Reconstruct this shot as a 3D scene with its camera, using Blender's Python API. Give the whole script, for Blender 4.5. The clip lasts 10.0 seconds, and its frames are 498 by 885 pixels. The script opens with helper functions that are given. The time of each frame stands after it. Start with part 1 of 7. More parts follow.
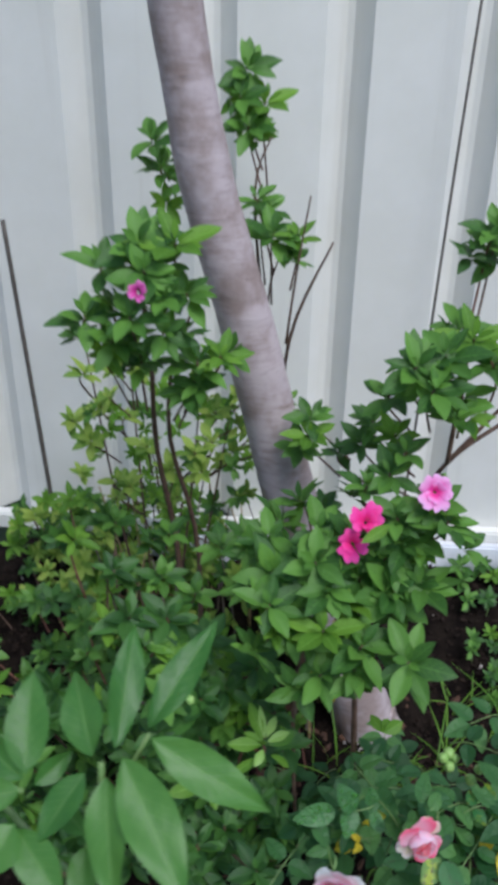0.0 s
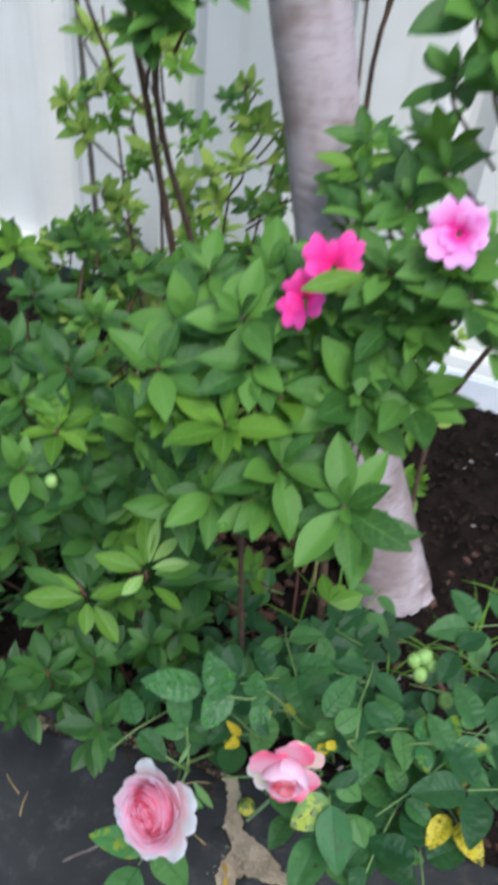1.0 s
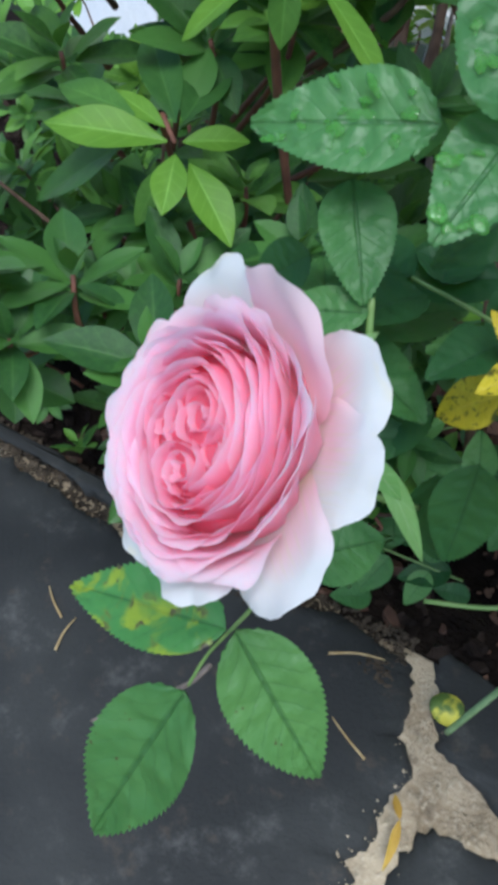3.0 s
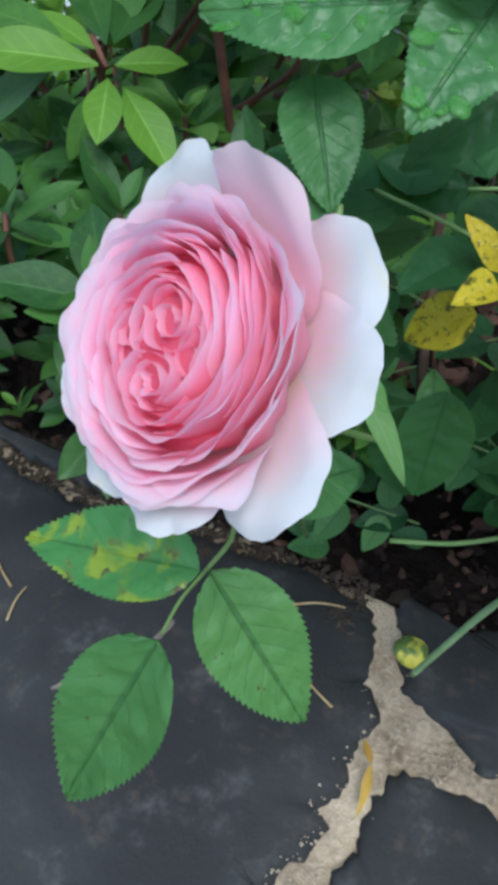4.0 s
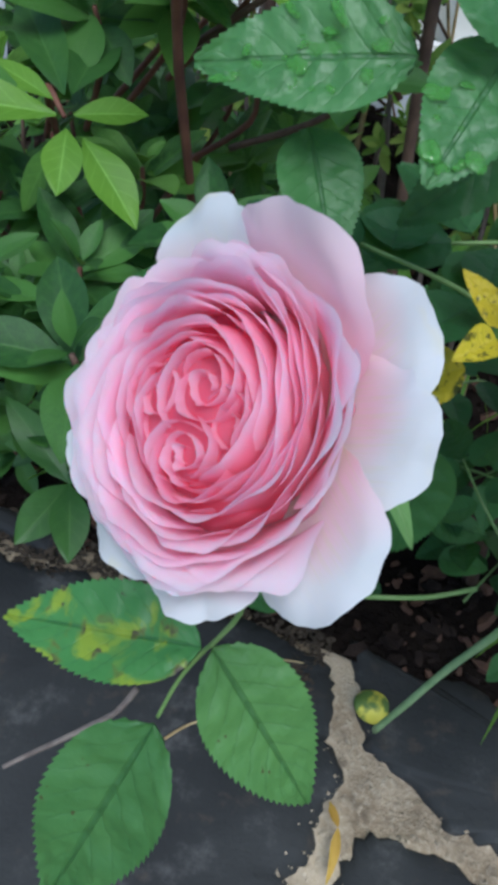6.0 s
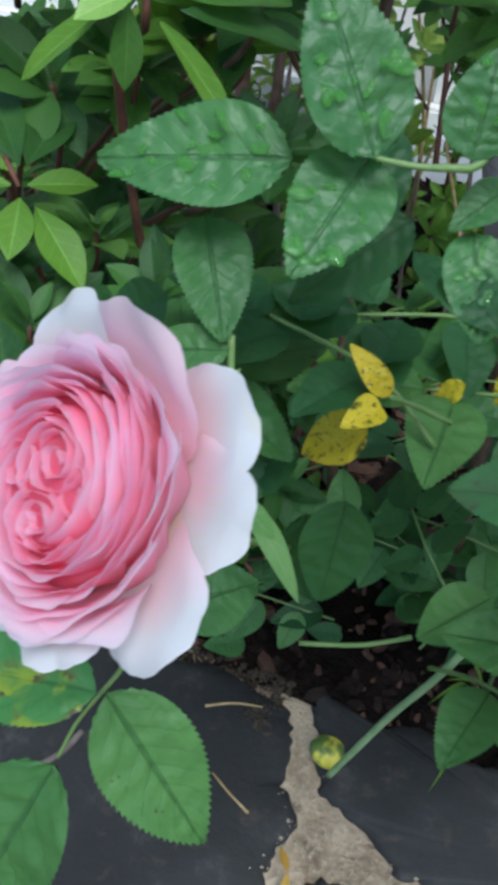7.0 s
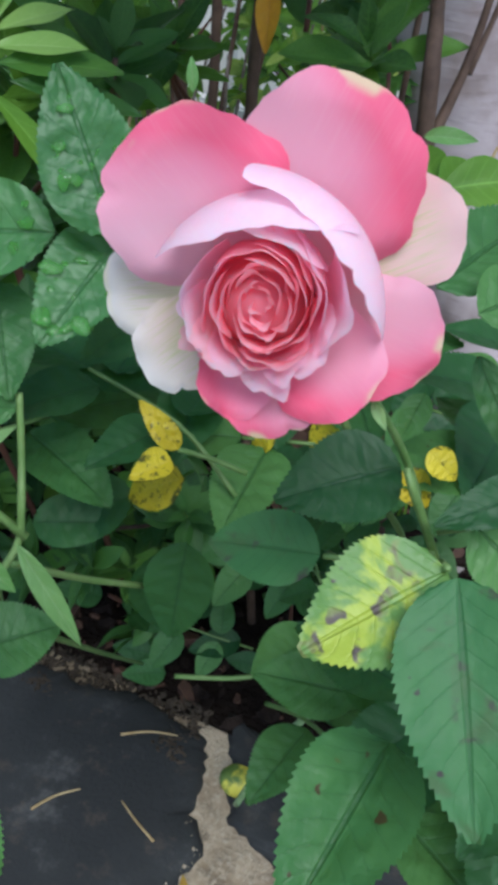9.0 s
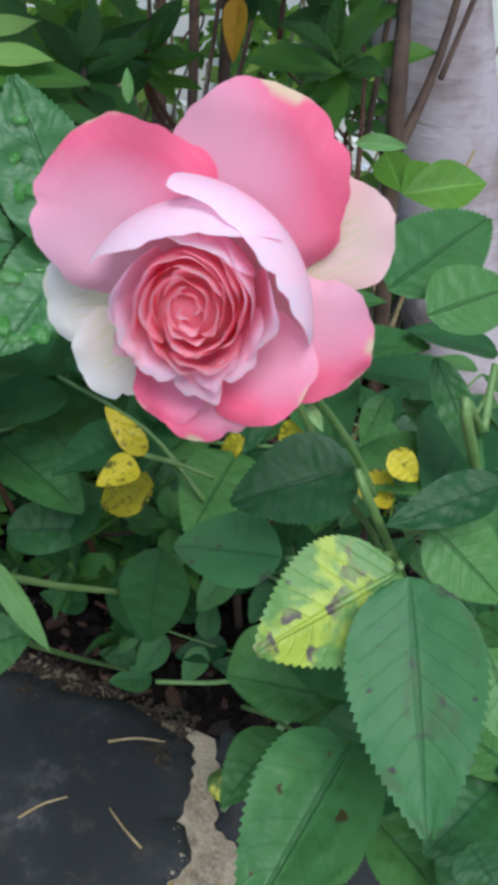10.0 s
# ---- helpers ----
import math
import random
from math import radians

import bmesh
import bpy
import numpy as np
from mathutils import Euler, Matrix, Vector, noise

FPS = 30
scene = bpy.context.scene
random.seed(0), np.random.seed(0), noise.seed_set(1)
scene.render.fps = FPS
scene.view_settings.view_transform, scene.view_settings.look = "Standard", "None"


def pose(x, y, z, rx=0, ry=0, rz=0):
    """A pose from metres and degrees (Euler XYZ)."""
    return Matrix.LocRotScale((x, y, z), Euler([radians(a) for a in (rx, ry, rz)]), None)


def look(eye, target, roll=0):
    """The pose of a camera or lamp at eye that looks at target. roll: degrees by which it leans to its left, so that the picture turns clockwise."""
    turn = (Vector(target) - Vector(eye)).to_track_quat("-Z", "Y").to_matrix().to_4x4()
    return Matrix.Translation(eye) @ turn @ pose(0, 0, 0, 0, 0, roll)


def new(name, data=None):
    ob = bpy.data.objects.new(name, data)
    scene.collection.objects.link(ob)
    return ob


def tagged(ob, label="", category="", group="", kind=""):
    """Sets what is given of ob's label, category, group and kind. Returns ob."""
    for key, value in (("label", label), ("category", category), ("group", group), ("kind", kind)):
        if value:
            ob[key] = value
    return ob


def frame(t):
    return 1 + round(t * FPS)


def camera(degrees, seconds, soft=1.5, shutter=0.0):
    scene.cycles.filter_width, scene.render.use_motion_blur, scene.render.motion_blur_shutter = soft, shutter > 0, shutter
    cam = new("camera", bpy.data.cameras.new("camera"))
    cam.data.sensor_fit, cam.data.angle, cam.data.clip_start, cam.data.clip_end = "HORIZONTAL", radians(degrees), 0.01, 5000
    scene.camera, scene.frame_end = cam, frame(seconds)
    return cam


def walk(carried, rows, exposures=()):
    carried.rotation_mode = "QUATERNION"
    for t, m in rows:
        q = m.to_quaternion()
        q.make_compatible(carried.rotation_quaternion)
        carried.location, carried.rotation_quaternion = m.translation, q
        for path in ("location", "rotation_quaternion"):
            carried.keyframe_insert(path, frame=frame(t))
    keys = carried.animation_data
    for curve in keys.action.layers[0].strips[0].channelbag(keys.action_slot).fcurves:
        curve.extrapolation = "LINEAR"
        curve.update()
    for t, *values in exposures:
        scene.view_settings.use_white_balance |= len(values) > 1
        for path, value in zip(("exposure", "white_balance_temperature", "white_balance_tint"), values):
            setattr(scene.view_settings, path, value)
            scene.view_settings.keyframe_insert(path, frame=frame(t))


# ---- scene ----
# camera and its way
cam = camera(32.7, 10.0, soft=5.0, shutter=0.3)
ROWS = [
    (0, (0.137, -0.03, 1.512), (0.064, 1.713, 0.534), 1.0),
    (0.5, (0.286, 0.197, 1.381), (0.095, 1.828, 0.239), 5.2),
    (1, (0.372, 0.325, 1.203), (-0.052, 1.762, -0.121), 6.1),
    (1.5, (0.385, 0.438, 0.944), (-0.245, 1.735, -0.443), 5.7),
    (2, (0.312, 0.519, 0.674), (-0.495, 1.766, -0.665), 0.6),
    (2.5, (0.321, 0.513, 0.627), (-0.512, 1.746, -0.709), 1.3),
    (3.8, (0.307, 0.512, 0.586), (-0.372, 1.722, -0.854), 1.7),
    (4, (0.306, 0.513, 0.588), (-0.344, 1.759, -0.836), 2.3),
    (4.5, (0.287, 0.509, 0.581), (-0.321, 1.798, -0.823), 3.2),
    (5, (0.272, 0.516, 0.575), (-0.273, 1.841, -0.82), 5.1),
    (5.2, (0.275, 0.517, 0.571), (-0.243, 1.864, -0.814), 5.6),
    (6.5, (0.287, 0.514, 0.592), (-0.247, 1.936, -0.709), 6.1),
    (7, (0.313, 0.518, 0.602), (-0.252, 1.959, -0.665), 6.1),
    (7.5, (0.341, 0.531, 0.613), (-0.239, 1.973, -0.647), 6.4),
    (8, (0.362, 0.54, 0.621), (-0.231, 1.977, -0.638), 6.1),
    (8.5, (0.372, 0.543, 0.623), (-0.235, 1.986, -0.622), 5.8),
    (9, (0.378, 0.543, 0.626), (-0.209, 2.005, -0.606), 5.9),
    (9.5, (0.38, 0.542, 0.627), (-0.203, 2.011, -0.599), 5.8),
    (10, (0.388, 0.545, 0.628), (-0.192, 2.02, -0.593), 5.2),
]
walk(cam, [(t, look(eye, target, roll)) for t, eye, target, roll in ROWS], exposures=[
    (0.0, 0.36, 6050, 12), (0.5, 0.52, 6050, 12), (1.0, 0.76, 6050, 13), (1.5, 0.93, 6100, 17), (2.0, 1.06, 6050, 10), (2.5, 1.00, 5950, 8.5), (4.0, 0.87, 5790, 9),
    (4.5, 0.81, 5780, 9), (5.0, 0.75, 5770, 9), (6.5, 0.72, 5720, 9.5), (7.5, 0.84, 5950, 10), (8.5, 0.74, 5880, 9.5), (10.0, 0.70, 5880, 9),
])

# light: soft sky over a garden, with a weak veiled sun
world = bpy.data.worlds.new("sky")
scene.world = world
world.use_nodes = True
wn, wl = world.node_tree.nodes, world.node_tree.links
sky = wn.new("ShaderNodeTexSky")
sky.sky_type = "NISHITA"
sky.sun_disc = False
sky.sun_elevation = radians(55)
sky.sun_rotation = radians(148)
sky.air_density = 1.2
sky.dust_density = 0.8
wl.new(sky.outputs[0], wn["Background"].inputs[0])
wn["Background"].inputs[1].default_value = 0.103
sun_data = bpy.data.lights.new("sun", "SUN")
sun_data.energy, sun_data.angle, sun_data.color = 2.5, radians(32), (1.0, 0.97, 0.93)
sun = new("sun", sun_data)
sun.matrix_world = look((0.7, -1.1, 2.2), (0, 0, 0))


# ---- materials ----
class Nodes:
    """A material's node tree, with short calls for the usual nodes."""

    def __init__(self, name):
        self.mat = bpy.data.materials.new(name)
        self.mat.use_nodes = True
        self.tree = self.mat.node_tree
        self.bsdf = self.tree.nodes["Principled BSDF"]
        self.out = self.tree.nodes["Material Output"]

    def add(self, kind):
        return self.tree.nodes.new(kind)

    def link(self, a, b):
        self.tree.links.new(a, b)

    def put(self, socket, value):
        if isinstance(value, bpy.types.NodeSocket):
            self.link(value, socket)
        else:
            socket.default_value = value

    def math(self, op, a, b=0.0, c=None, clamp=False):
        node = self.add("ShaderNodeMath")
        node.operation, node.use_clamp = op, clamp
        self.put(node.inputs[0], a)
        self.put(node.inputs[1], b)
        if c is not None:
            self.put(node.inputs[2], c)
        return node.outputs[0]

    def step(self, value, lo, hi):
        node = self.add("ShaderNodeMapRange")
        node.interpolation_type = "SMOOTHSTEP"
        self.put(node.inputs[0], value)
        self.put(node.inputs[1], lo)
        self.put(node.inputs[2], hi)
        return node.outputs[0]

    def noise(self, scale, detail=3.0, rough=0.55, vector=None, distort=0.0):
        node = self.add("ShaderNodeTexNoise")
        node.inputs["Scale"].default_value = scale
        node.inputs["Detail"].default_value = detail
        node.inputs["Roughness"].default_value = rough
        node.inputs["Distortion"].default_value = distort
        if vector is None:
            vector = self.add("ShaderNodeTexCoord").outputs["Object"]
        self.link(vector, node.inputs["Vector"])
        return node.outputs[0]

    def mix(self, fac, a, b, blend="MIX"):
        node = self.add("ShaderNodeMix")
        node.data_type, node.blend_type = "RGBA", blend
        self.put(node.inputs["Factor"], fac)
        for socket, value in ((node.inputs[6], a), (node.inputs[7], b)):
            self.put(socket, value if isinstance(value, bpy.types.NodeSocket) else (*value, 1.0))
        return node.outputs[2]

    def ramp(self, fac, *stops):
        node = self.add("ShaderNodeValToRGB")
        els = node.color_ramp.elements
        while len(els) < len(stops):
            els.new(0.5)
        for el, (pos, col) in zip(els, stops):
            el.position, el.color = pos, (*col, 1.0)
        self.link(fac, node.inputs[0])
        return node.outputs[0]

    def bump(self, height, strength, distance=0.001):
        node = self.add("ShaderNodeBump")
        node.inputs["Strength"].default_value = strength
        node.inputs["Distance"].default_value = distance
        self.link(height, node.inputs["Height"])
        self.link(node.outputs[0], self.bsdf.inputs["Normal"])

    def finish(self, color, rough=0.6, spec=0.5, metal=0.0, translucent=0.0, tint=None):
        self.put(self.bsdf.inputs["Base Color"], color if isinstance(color, bpy.types.NodeSocket) else (*color, 1.0))
        self.put(self.bsdf.inputs["Roughness"], rough)
        self.bsdf.inputs["Specular IOR Level"].default_value = spec
        self.bsdf.inputs["Metallic"].default_value = metal
        if translucent:
            thin = self.add("ShaderNodeBsdfTranslucent")
            self.put(thin.inputs[0], tint if tint is not None else (color if isinstance(color, bpy.types.NodeSocket) else (*color, 1.0)))
            both = self.add("ShaderNodeMixShader")
            both.inputs[0].default_value = translucent
            self.link(self.bsdf.outputs[0], both.inputs[1])
            self.link(thin.outputs[0], both.inputs[2])
            self.link(both.outputs[0], self.out.inputs[0])
        return self.mat


def leaf_material(name, dark, light, vein, rough=0.42, ribs=7.0, spots=None, per_island=False, relief=0.6, spec=0.45, translucent=0.34, specks=0.0):
    """Green blade with midrib, side ribs, mottling and, if given, spots of disease. The UV map runs along (x) and across (y) the blade."""
    n = Nodes(name)
    uv = n.add("ShaderNodeSeparateXYZ")
    n.link(n.add("ShaderNodeTexCoord").outputs["UV"], uv.inputs[0])
    u = uv.outputs[0]
    a = n.math("MULTIPLY", n.math("ABSOLUTE", n.math("SUBTRACT", uv.outputs[1], 0.5)), 2.0)
    mid = n.step(a, 0.075, 0.02)
    saw = n.math("FRACT", n.math("MULTIPLY", n.math("SUBTRACT", u, n.math("MULTIPLY", a, 0.22)), ribs))
    dist = n.math("ABSOLUTE", n.math("SUBTRACT", saw, 0.5))
    side = n.math("MULTIPLY", n.step(dist, 0.10, 0.01), n.step(a, 1.0, 0.7))
    if per_island:
        rnd = n.add("ShaderNodeNewGeometry").outputs["Random Per Island"]
    else:
        rnd = n.add("ShaderNodeObjectInfo").outputs["Random"]
    mottle = n.noise(45.0, 4.0)
    fine = n.noise(420.0, 2.0)
    tone = n.math("ADD", n.math("MULTIPLY", n.math("POWER", rnd, 2.0), 1.05), n.math("MULTIPLY", n.math("SUBTRACT", mottle, 0.45), 1.3), clamp=True)
    col = n.mix(tone, dark, light)
    col = n.mix(n.math("MULTIPLY", fine, 0.25), col, tuple(c * 0.55 for c in dark))
    col = n.mix(n.math("MULTIPLY", mid, 0.55), col, vein)
    col = n.mix(n.math("MULTIPLY", side, 0.22), col, vein)
    col = n.mix(n.math("MULTIPLY", n.step(n.noise(16.0, 3.0), 0.42, 0.72), 0.35), col, tuple(0.5 * (a + b) * 1.25 for a, b in zip(dark, light)))
    if spots:
        ill, black, amount = spots
        patch = n.step(n.noise(62.0, 4.0, distort=0.5), 0.60 - amount * 0.2, 0.70 - amount * 0.2)
        col = n.mix(patch, col, ill)
        blot = n.math("MULTIPLY", patch, n.step(n.noise(95.0, 2.5), 0.52, 0.56))
        col = n.mix(blot, col, black)
        few = n.step(n.noise(130.0, 2.0), 0.685, 0.71)
        col = n.mix(few, col, black)
    if specks:
        col = n.mix(n.math("MULTIPLY", n.step(n.noise(330.0, 3.0, 0.6, distort=0.4), 0.56, 0.62), specks), col, (0.06, 0.055, 0.012))
    height = n.math("SUBTRACT", n.math("MULTIPLY", mottle, 0.7), n.math("ADD", n.math("MULTIPLY", side, 0.12), n.math("MULTIPLY", mid, 0.5)))
    n.bump(n.math("ADD", height, n.math("MULTIPLY", n.noise(190.0, 3.0), 0.7)), relief, 0.0012)
    gloss = n.math("ADD", rough - 0.1, n.math("MULTIPLY", mottle, 0.25))
    return n.finish(col, gloss, spec, translucent=translucent, tint=n.mix(0.5, col, (0.22, 0.42, 0.03)))


def petal_material(name, base, middle, edge, mottling=0.25, stops=(0.12, 0.55, 0.96), thin=0.68, nicks=0.0, veins=0.0, glow=0.0, lopsided=0.0):
    """Rose petal, coloured from its foot (UV x = 0) to its rim."""
    n = Nodes(name)
    uv = n.add("ShaderNodeSeparateXYZ")
    coords = n.add("ShaderNodeTexCoord")
    n.link(coords.outputs["UV"], uv.inputs[0])
    cloud = n.noise(34.0, 1.5)
    along = n.math("ADD", uv.outputs[0], n.math("MULTIPLY", n.math("SUBTRACT", cloud, 0.5), mottling))
    rnd = n.add("ShaderNodeObjectInfo").outputs["Random"]
    along = n.math("ADD", along, n.math("MULTIPLY", n.math("SUBTRACT", rnd, 0.5), 0.16))
    if lopsided:
        lean = n.math("SUBTRACT", 0.5, uv.outputs[1])
        along = n.math("ADD", along, n.math("MULTIPLY", lean, lopsided))
    col = n.ramp(along, (stops[0], base), (stops[1], middle), (stops[2], edge))
    stretch = n.add("ShaderNodeMapping")
    stretch.inputs["Scale"].default_value = (3.0, 50.0, 1.0)
    n.link(coords.outputs["UV"], stretch.inputs[0])
    streak = n.noise(1.0, 2.0, vector=stretch.outputs[0])
    col = n.mix(n.math("MULTIPLY", n.step(streak, 0.45, 0.75), 0.05), col, (0.97, 0.86, 0.86))
    if veins:
        col = n.mix(n.math("MULTIPLY", n.step(streak, 0.42, 0.62), n.math("MULTIPLY", n.step(uv.outputs[0], 0.85, 0.45), veins)), col, (0.62, 0.66, 0.28))
    if nicks:
        rim = n.math("MULTIPLY", n.step(uv.outputs[0], 0.86, 0.97), n.step(n.noise(95.0, 2.0), 0.54, 0.62))
        col = n.mix(n.math("MULTIPLY", rim, nicks), col, (0.80, 0.74, 0.46))
    n.bump(n.math("ADD", n.math("MULTIPLY", streak, 0.35), n.math("MULTIPLY", n.noise(110.0, 2.0), 0.9)), 0.16, 0.0006)
    if glow:
        n.bsdf.inputs["Subsurface Weight"].default_value = glow
        n.bsdf.inputs["Subsurface Radius"].default_value = (1.0, 0.35, 0.40)
        n.bsdf.inputs["Subsurface Scale"].default_value = 0.004
    return n.finish(col, 0.68, 0.14, translucent=thin, tint=col)


azalea_green = leaf_material("azalea_green", (0.024, 0.086, 0.019), (0.138, 0.310, 0.050), (0.13, 0.30, 0.06), 0.40, 6.0, per_island=True, relief=0.3, spec=0.32, translucent=0.28)
# Shade put into the colour of low shoots; older leaves use it too.
azalea_old_shade = leaf_material("azalea_old_shade", (0.014, 0.058, 0.015), (0.062, 0.172, 0.032), (0.07, 0.17, 0.04), 0.42, 6.0, per_island=True, relief=0.3, spec=0.36, translucent=0.26)
azalea_young = leaf_material("azalea_young", (0.080, 0.20, 0.022), (0.175, 0.35, 0.040), (0.24, 0.48, 0.09), 0.46, 6.0, per_island=True, relief=0.3, spec=0.25)
# Fresh leaf paled further: the sky's gloss is put into its colour.
azalea_fresh_sheen = leaf_material("azalea_fresh_sheen", (0.23, 0.43, 0.085), (0.38, 0.58, 0.16), (0.40, 0.60, 0.20), 0.42, 6.0, relief=0.3, spec=0.4)
pale_green = leaf_material("pale_green", (0.13, 0.28, 0.04), (0.38, 0.50, 0.09), (0.45, 0.54, 0.15), 0.5, 5.0, per_island=True)
long_green = leaf_material("long_green", (0.040, 0.15, 0.028), (0.095, 0.25, 0.048), (0.16, 0.32, 0.09), 0.40, 9.0, relief=0.6, spec=0.42)
rose_green = leaf_material("rose_green", (0.042, 0.145, 0.041), (0.100, 0.245, 0.066), (0.020, 0.080, 0.026), 0.48, 8.0, ((0.12, 0.10, 0.02), (0.05, 0.03, 0.015), -0.22), relief=0.8, spec=0.38)
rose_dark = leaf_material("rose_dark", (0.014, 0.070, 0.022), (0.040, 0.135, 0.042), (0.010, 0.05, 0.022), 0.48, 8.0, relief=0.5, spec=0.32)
rose_wet = leaf_material("rose_wet", (0.044, 0.155, 0.046), (0.092, 0.252, 0.076), (0.03, 0.10, 0.035), 0.45, 8.0, relief=0.8, spec=0.5)
rose_spot = leaf_material("rose_spot", (0.030, 0.155, 0.042), (0.070, 0.240, 0.060), (0.018, 0.09, 0.028), 0.38, 9.0, ((0.23, 0.33, 0.03), (0.060, 0.042, 0.03), 0.58), relief=0.6)
rose_scorch = leaf_material("rose_scorch", (0.048, 0.165, 0.058), (0.105, 0.270, 0.088), (0.02, 0.09, 0.03), 0.50, 9.0, ((0.06, 0.13, 0.05), (0.055, 0.045, 0.05), 0.45), relief=0.5, spec=0.3)
rose_blotched = leaf_material("rose_blotched", (0.10, 0.24, 0.06), (0.20, 0.36, 0.08), (0.22, 0.40, 0.12), 0.45, 9.0, ((0.40, 0.50, 0.06), (0.10, 0.075, 0.075), 0.75), relief=0.9)
yellow_leaf = leaf_material("yellow_leaf", (0.55, 0.42, 0.012), (0.76, 0.64, 0.04), (0.62, 0.50, 0.05), 0.5, 6.0, ((0.60, 0.50, 0.02), (0.05, 0.05, 0.01), 0.6), specks=0.85)
sepal_green = leaf_material("sepal_green", (0.11, 0.26, 0.07), (0.24, 0.40, 0.16), (0.28, 0.42, 0.2), 0.5, 4.0)
petal_heart = petal_material("petal_heart", (0.96, 0.30, 0.39), (0.96, 0.42, 0.51), (0.95, 0.58, 0.65), 0.15, (0.35, 0.78, 1.0), thin=0.65, glow=0.7)
petal_deep = petal_material("petal_deep", (0.95, 0.22, 0.34), (0.94, 0.38, 0.52), (0.94, 0.60, 0.73), 0.15, (0.30, 0.76, 1.0), thin=0.65, glow=0.7)
petal_swirl = petal_material("petal_swirl", (0.95, 0.29, 0.41), (0.94, 0.49, 0.63), (0.93, 0.70, 0.82), 0.15, (0.30, 0.74, 1.0), thin=0.65, glow=0.7)
petal_cup = petal_material("petal_cup", (0.95, 0.38, 0.49), (0.93, 0.56, 0.69), (0.91, 0.74, 0.84), 0.15, (0.30, 0.76, 1.0), thin=0.65, glow=0.7)
petal_rim = petal_material("petal_rim", (0.93, 0.46, 0.57), (0.93, 0.63, 0.73), (0.91, 0.76, 0.84), 0.2, (0.30, 0.66, 0.97), thin=0.6, glow=0.6)
petal_hood = petal_material("petal_hood", (0.95, 0.50, 0.63), (0.95, 0.65, 0.77), (0.95, 0.75, 0.86), 0.2, (0.25, 0.60, 0.97), thin=0.5, glow=0.6)
petal_guard = petal_material("petal_guard", (0.76, 0.68, 0.40), (0.82, 0.55, 0.62), (0.70, 0.72, 0.745), 0.45, (0.08, 0.40, 0.80), thin=0.5, nicks=0.3, veins=0.2, lopsided=0.5)
petal_cream = petal_material("petal_cream", (0.66, 0.68, 0.36), (0.84, 0.72, 0.68), (0.80, 0.76, 0.74), 0.5, (0.10, 0.45, 0.85), thin=0.5, nicks=0.5, veins=0.5)
petal_pale = petal_material("petal_pale", (0.92, 0.66, 0.68), (0.93, 0.59, 0.67), (0.90, 0.73, 0.80), 0.4, (0.10, 0.55, 0.95), thin=0.5)
petal_pink = petal_material("petal_pink", (0.93, 0.50, 0.63), (0.94, 0.33, 0.48), (0.94, 0.17, 0.30), 0.5, (0.10, 0.66, 1.70), thin=0.5, nicks=0.8, lopsided=1.1)
petal_blush = petal_material("petal_blush", (0.72, 0.70, 0.34), (0.90, 0.66, 0.60), (0.90, 0.58, 0.58), 0.5, (0.10, 0.42, 0.80), thin=0.5, nicks=0.8, veins=0.55)
azalea_pink = petal_material("azalea_pink", (0.85, 0.06, 0.40), (0.92, 0.28, 0.66), (0.94, 0.50, 0.83), 0.25, (0.22, 0.50, 0.92), thin=0.35)
azalea_magenta = petal_material("azalea_magenta", (0.55, 0.03, 0.26), (0.74, 0.10, 0.44), (0.82, 0.22, 0.58), thin=0.35)
azalea_hot = petal_material("azalea_hot", (0.80, 0.02, 0.24), (0.92, 0.05, 0.36), (0.95, 0.10, 0.44), thin=0.35)


def plain(name, a, b, scale, rough=0.7, relief=0.4, distance=0.002, spec=0.4):
    n = Nodes(name)
    big, small = n.noise(scale, 5.0, 0.6), n.noise(scale * 9.0, 3.0)
    col = n.mix(n.step(big, 0.3, 0.7), a, b)
    col = n.mix(n.math("MULTIPLY", small, 0.4), col, tuple(c * 0.6 for c in a))
    n.bump(n.math("ADD", big, n.math("MULTIPLY", small, 0.5)), relief, distance)
    return n.finish(col, rough, spec)


stem_green = plain("stem_green", (0.10, 0.20, 0.05), (0.17, 0.26, 0.09), 60.0, 0.5)
stem_pale = plain("stem_pale", (0.19, 0.33, 0.14), (0.30, 0.45, 0.22), 60.0, 0.5)
stem_brown = plain("stem_brown", (0.07, 0.040, 0.028), (0.15, 0.092, 0.064), 60.0, 0.75)
stem_red = plain("stem_red", (0.09, 0.034, 0.024), (0.17, 0.07, 0.042), 60.0, 0.7)
twig_grey = plain("twig_grey", (0.13, 0.10, 0.085), (0.24, 0.20, 0.17), 80.0, 0.85)
straw = plain("straw", (0.30, 0.21, 0.09), (0.46, 0.36, 0.19), 80.0, 0.8)
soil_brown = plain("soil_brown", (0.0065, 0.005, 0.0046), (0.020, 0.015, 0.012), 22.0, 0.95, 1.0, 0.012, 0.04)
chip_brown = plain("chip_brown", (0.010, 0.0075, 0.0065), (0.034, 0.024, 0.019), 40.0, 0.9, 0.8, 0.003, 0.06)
chip_pale = plain("chip_pale", (0.22, 0.19, 0.17), (0.45, 0.42, 0.40), 60.0, 0.8)
spill_brown = plain("spill_brown", (0.026, 0.021, 0.016), (0.085, 0.066, 0.046), 60.0, 0.95, 0.6, 0.002, 0.1)
dead_leaf = plain("dead_leaf", (0.05, 0.024, 0.015), (0.11, 0.055, 0.032), 60.0, 0.8)
garden_ground = plain("garden_ground", (0.06, 0.08, 0.035), (0.11, 0.10, 0.06), 2.0, 0.95, 0.6, 0.02, 0.2)
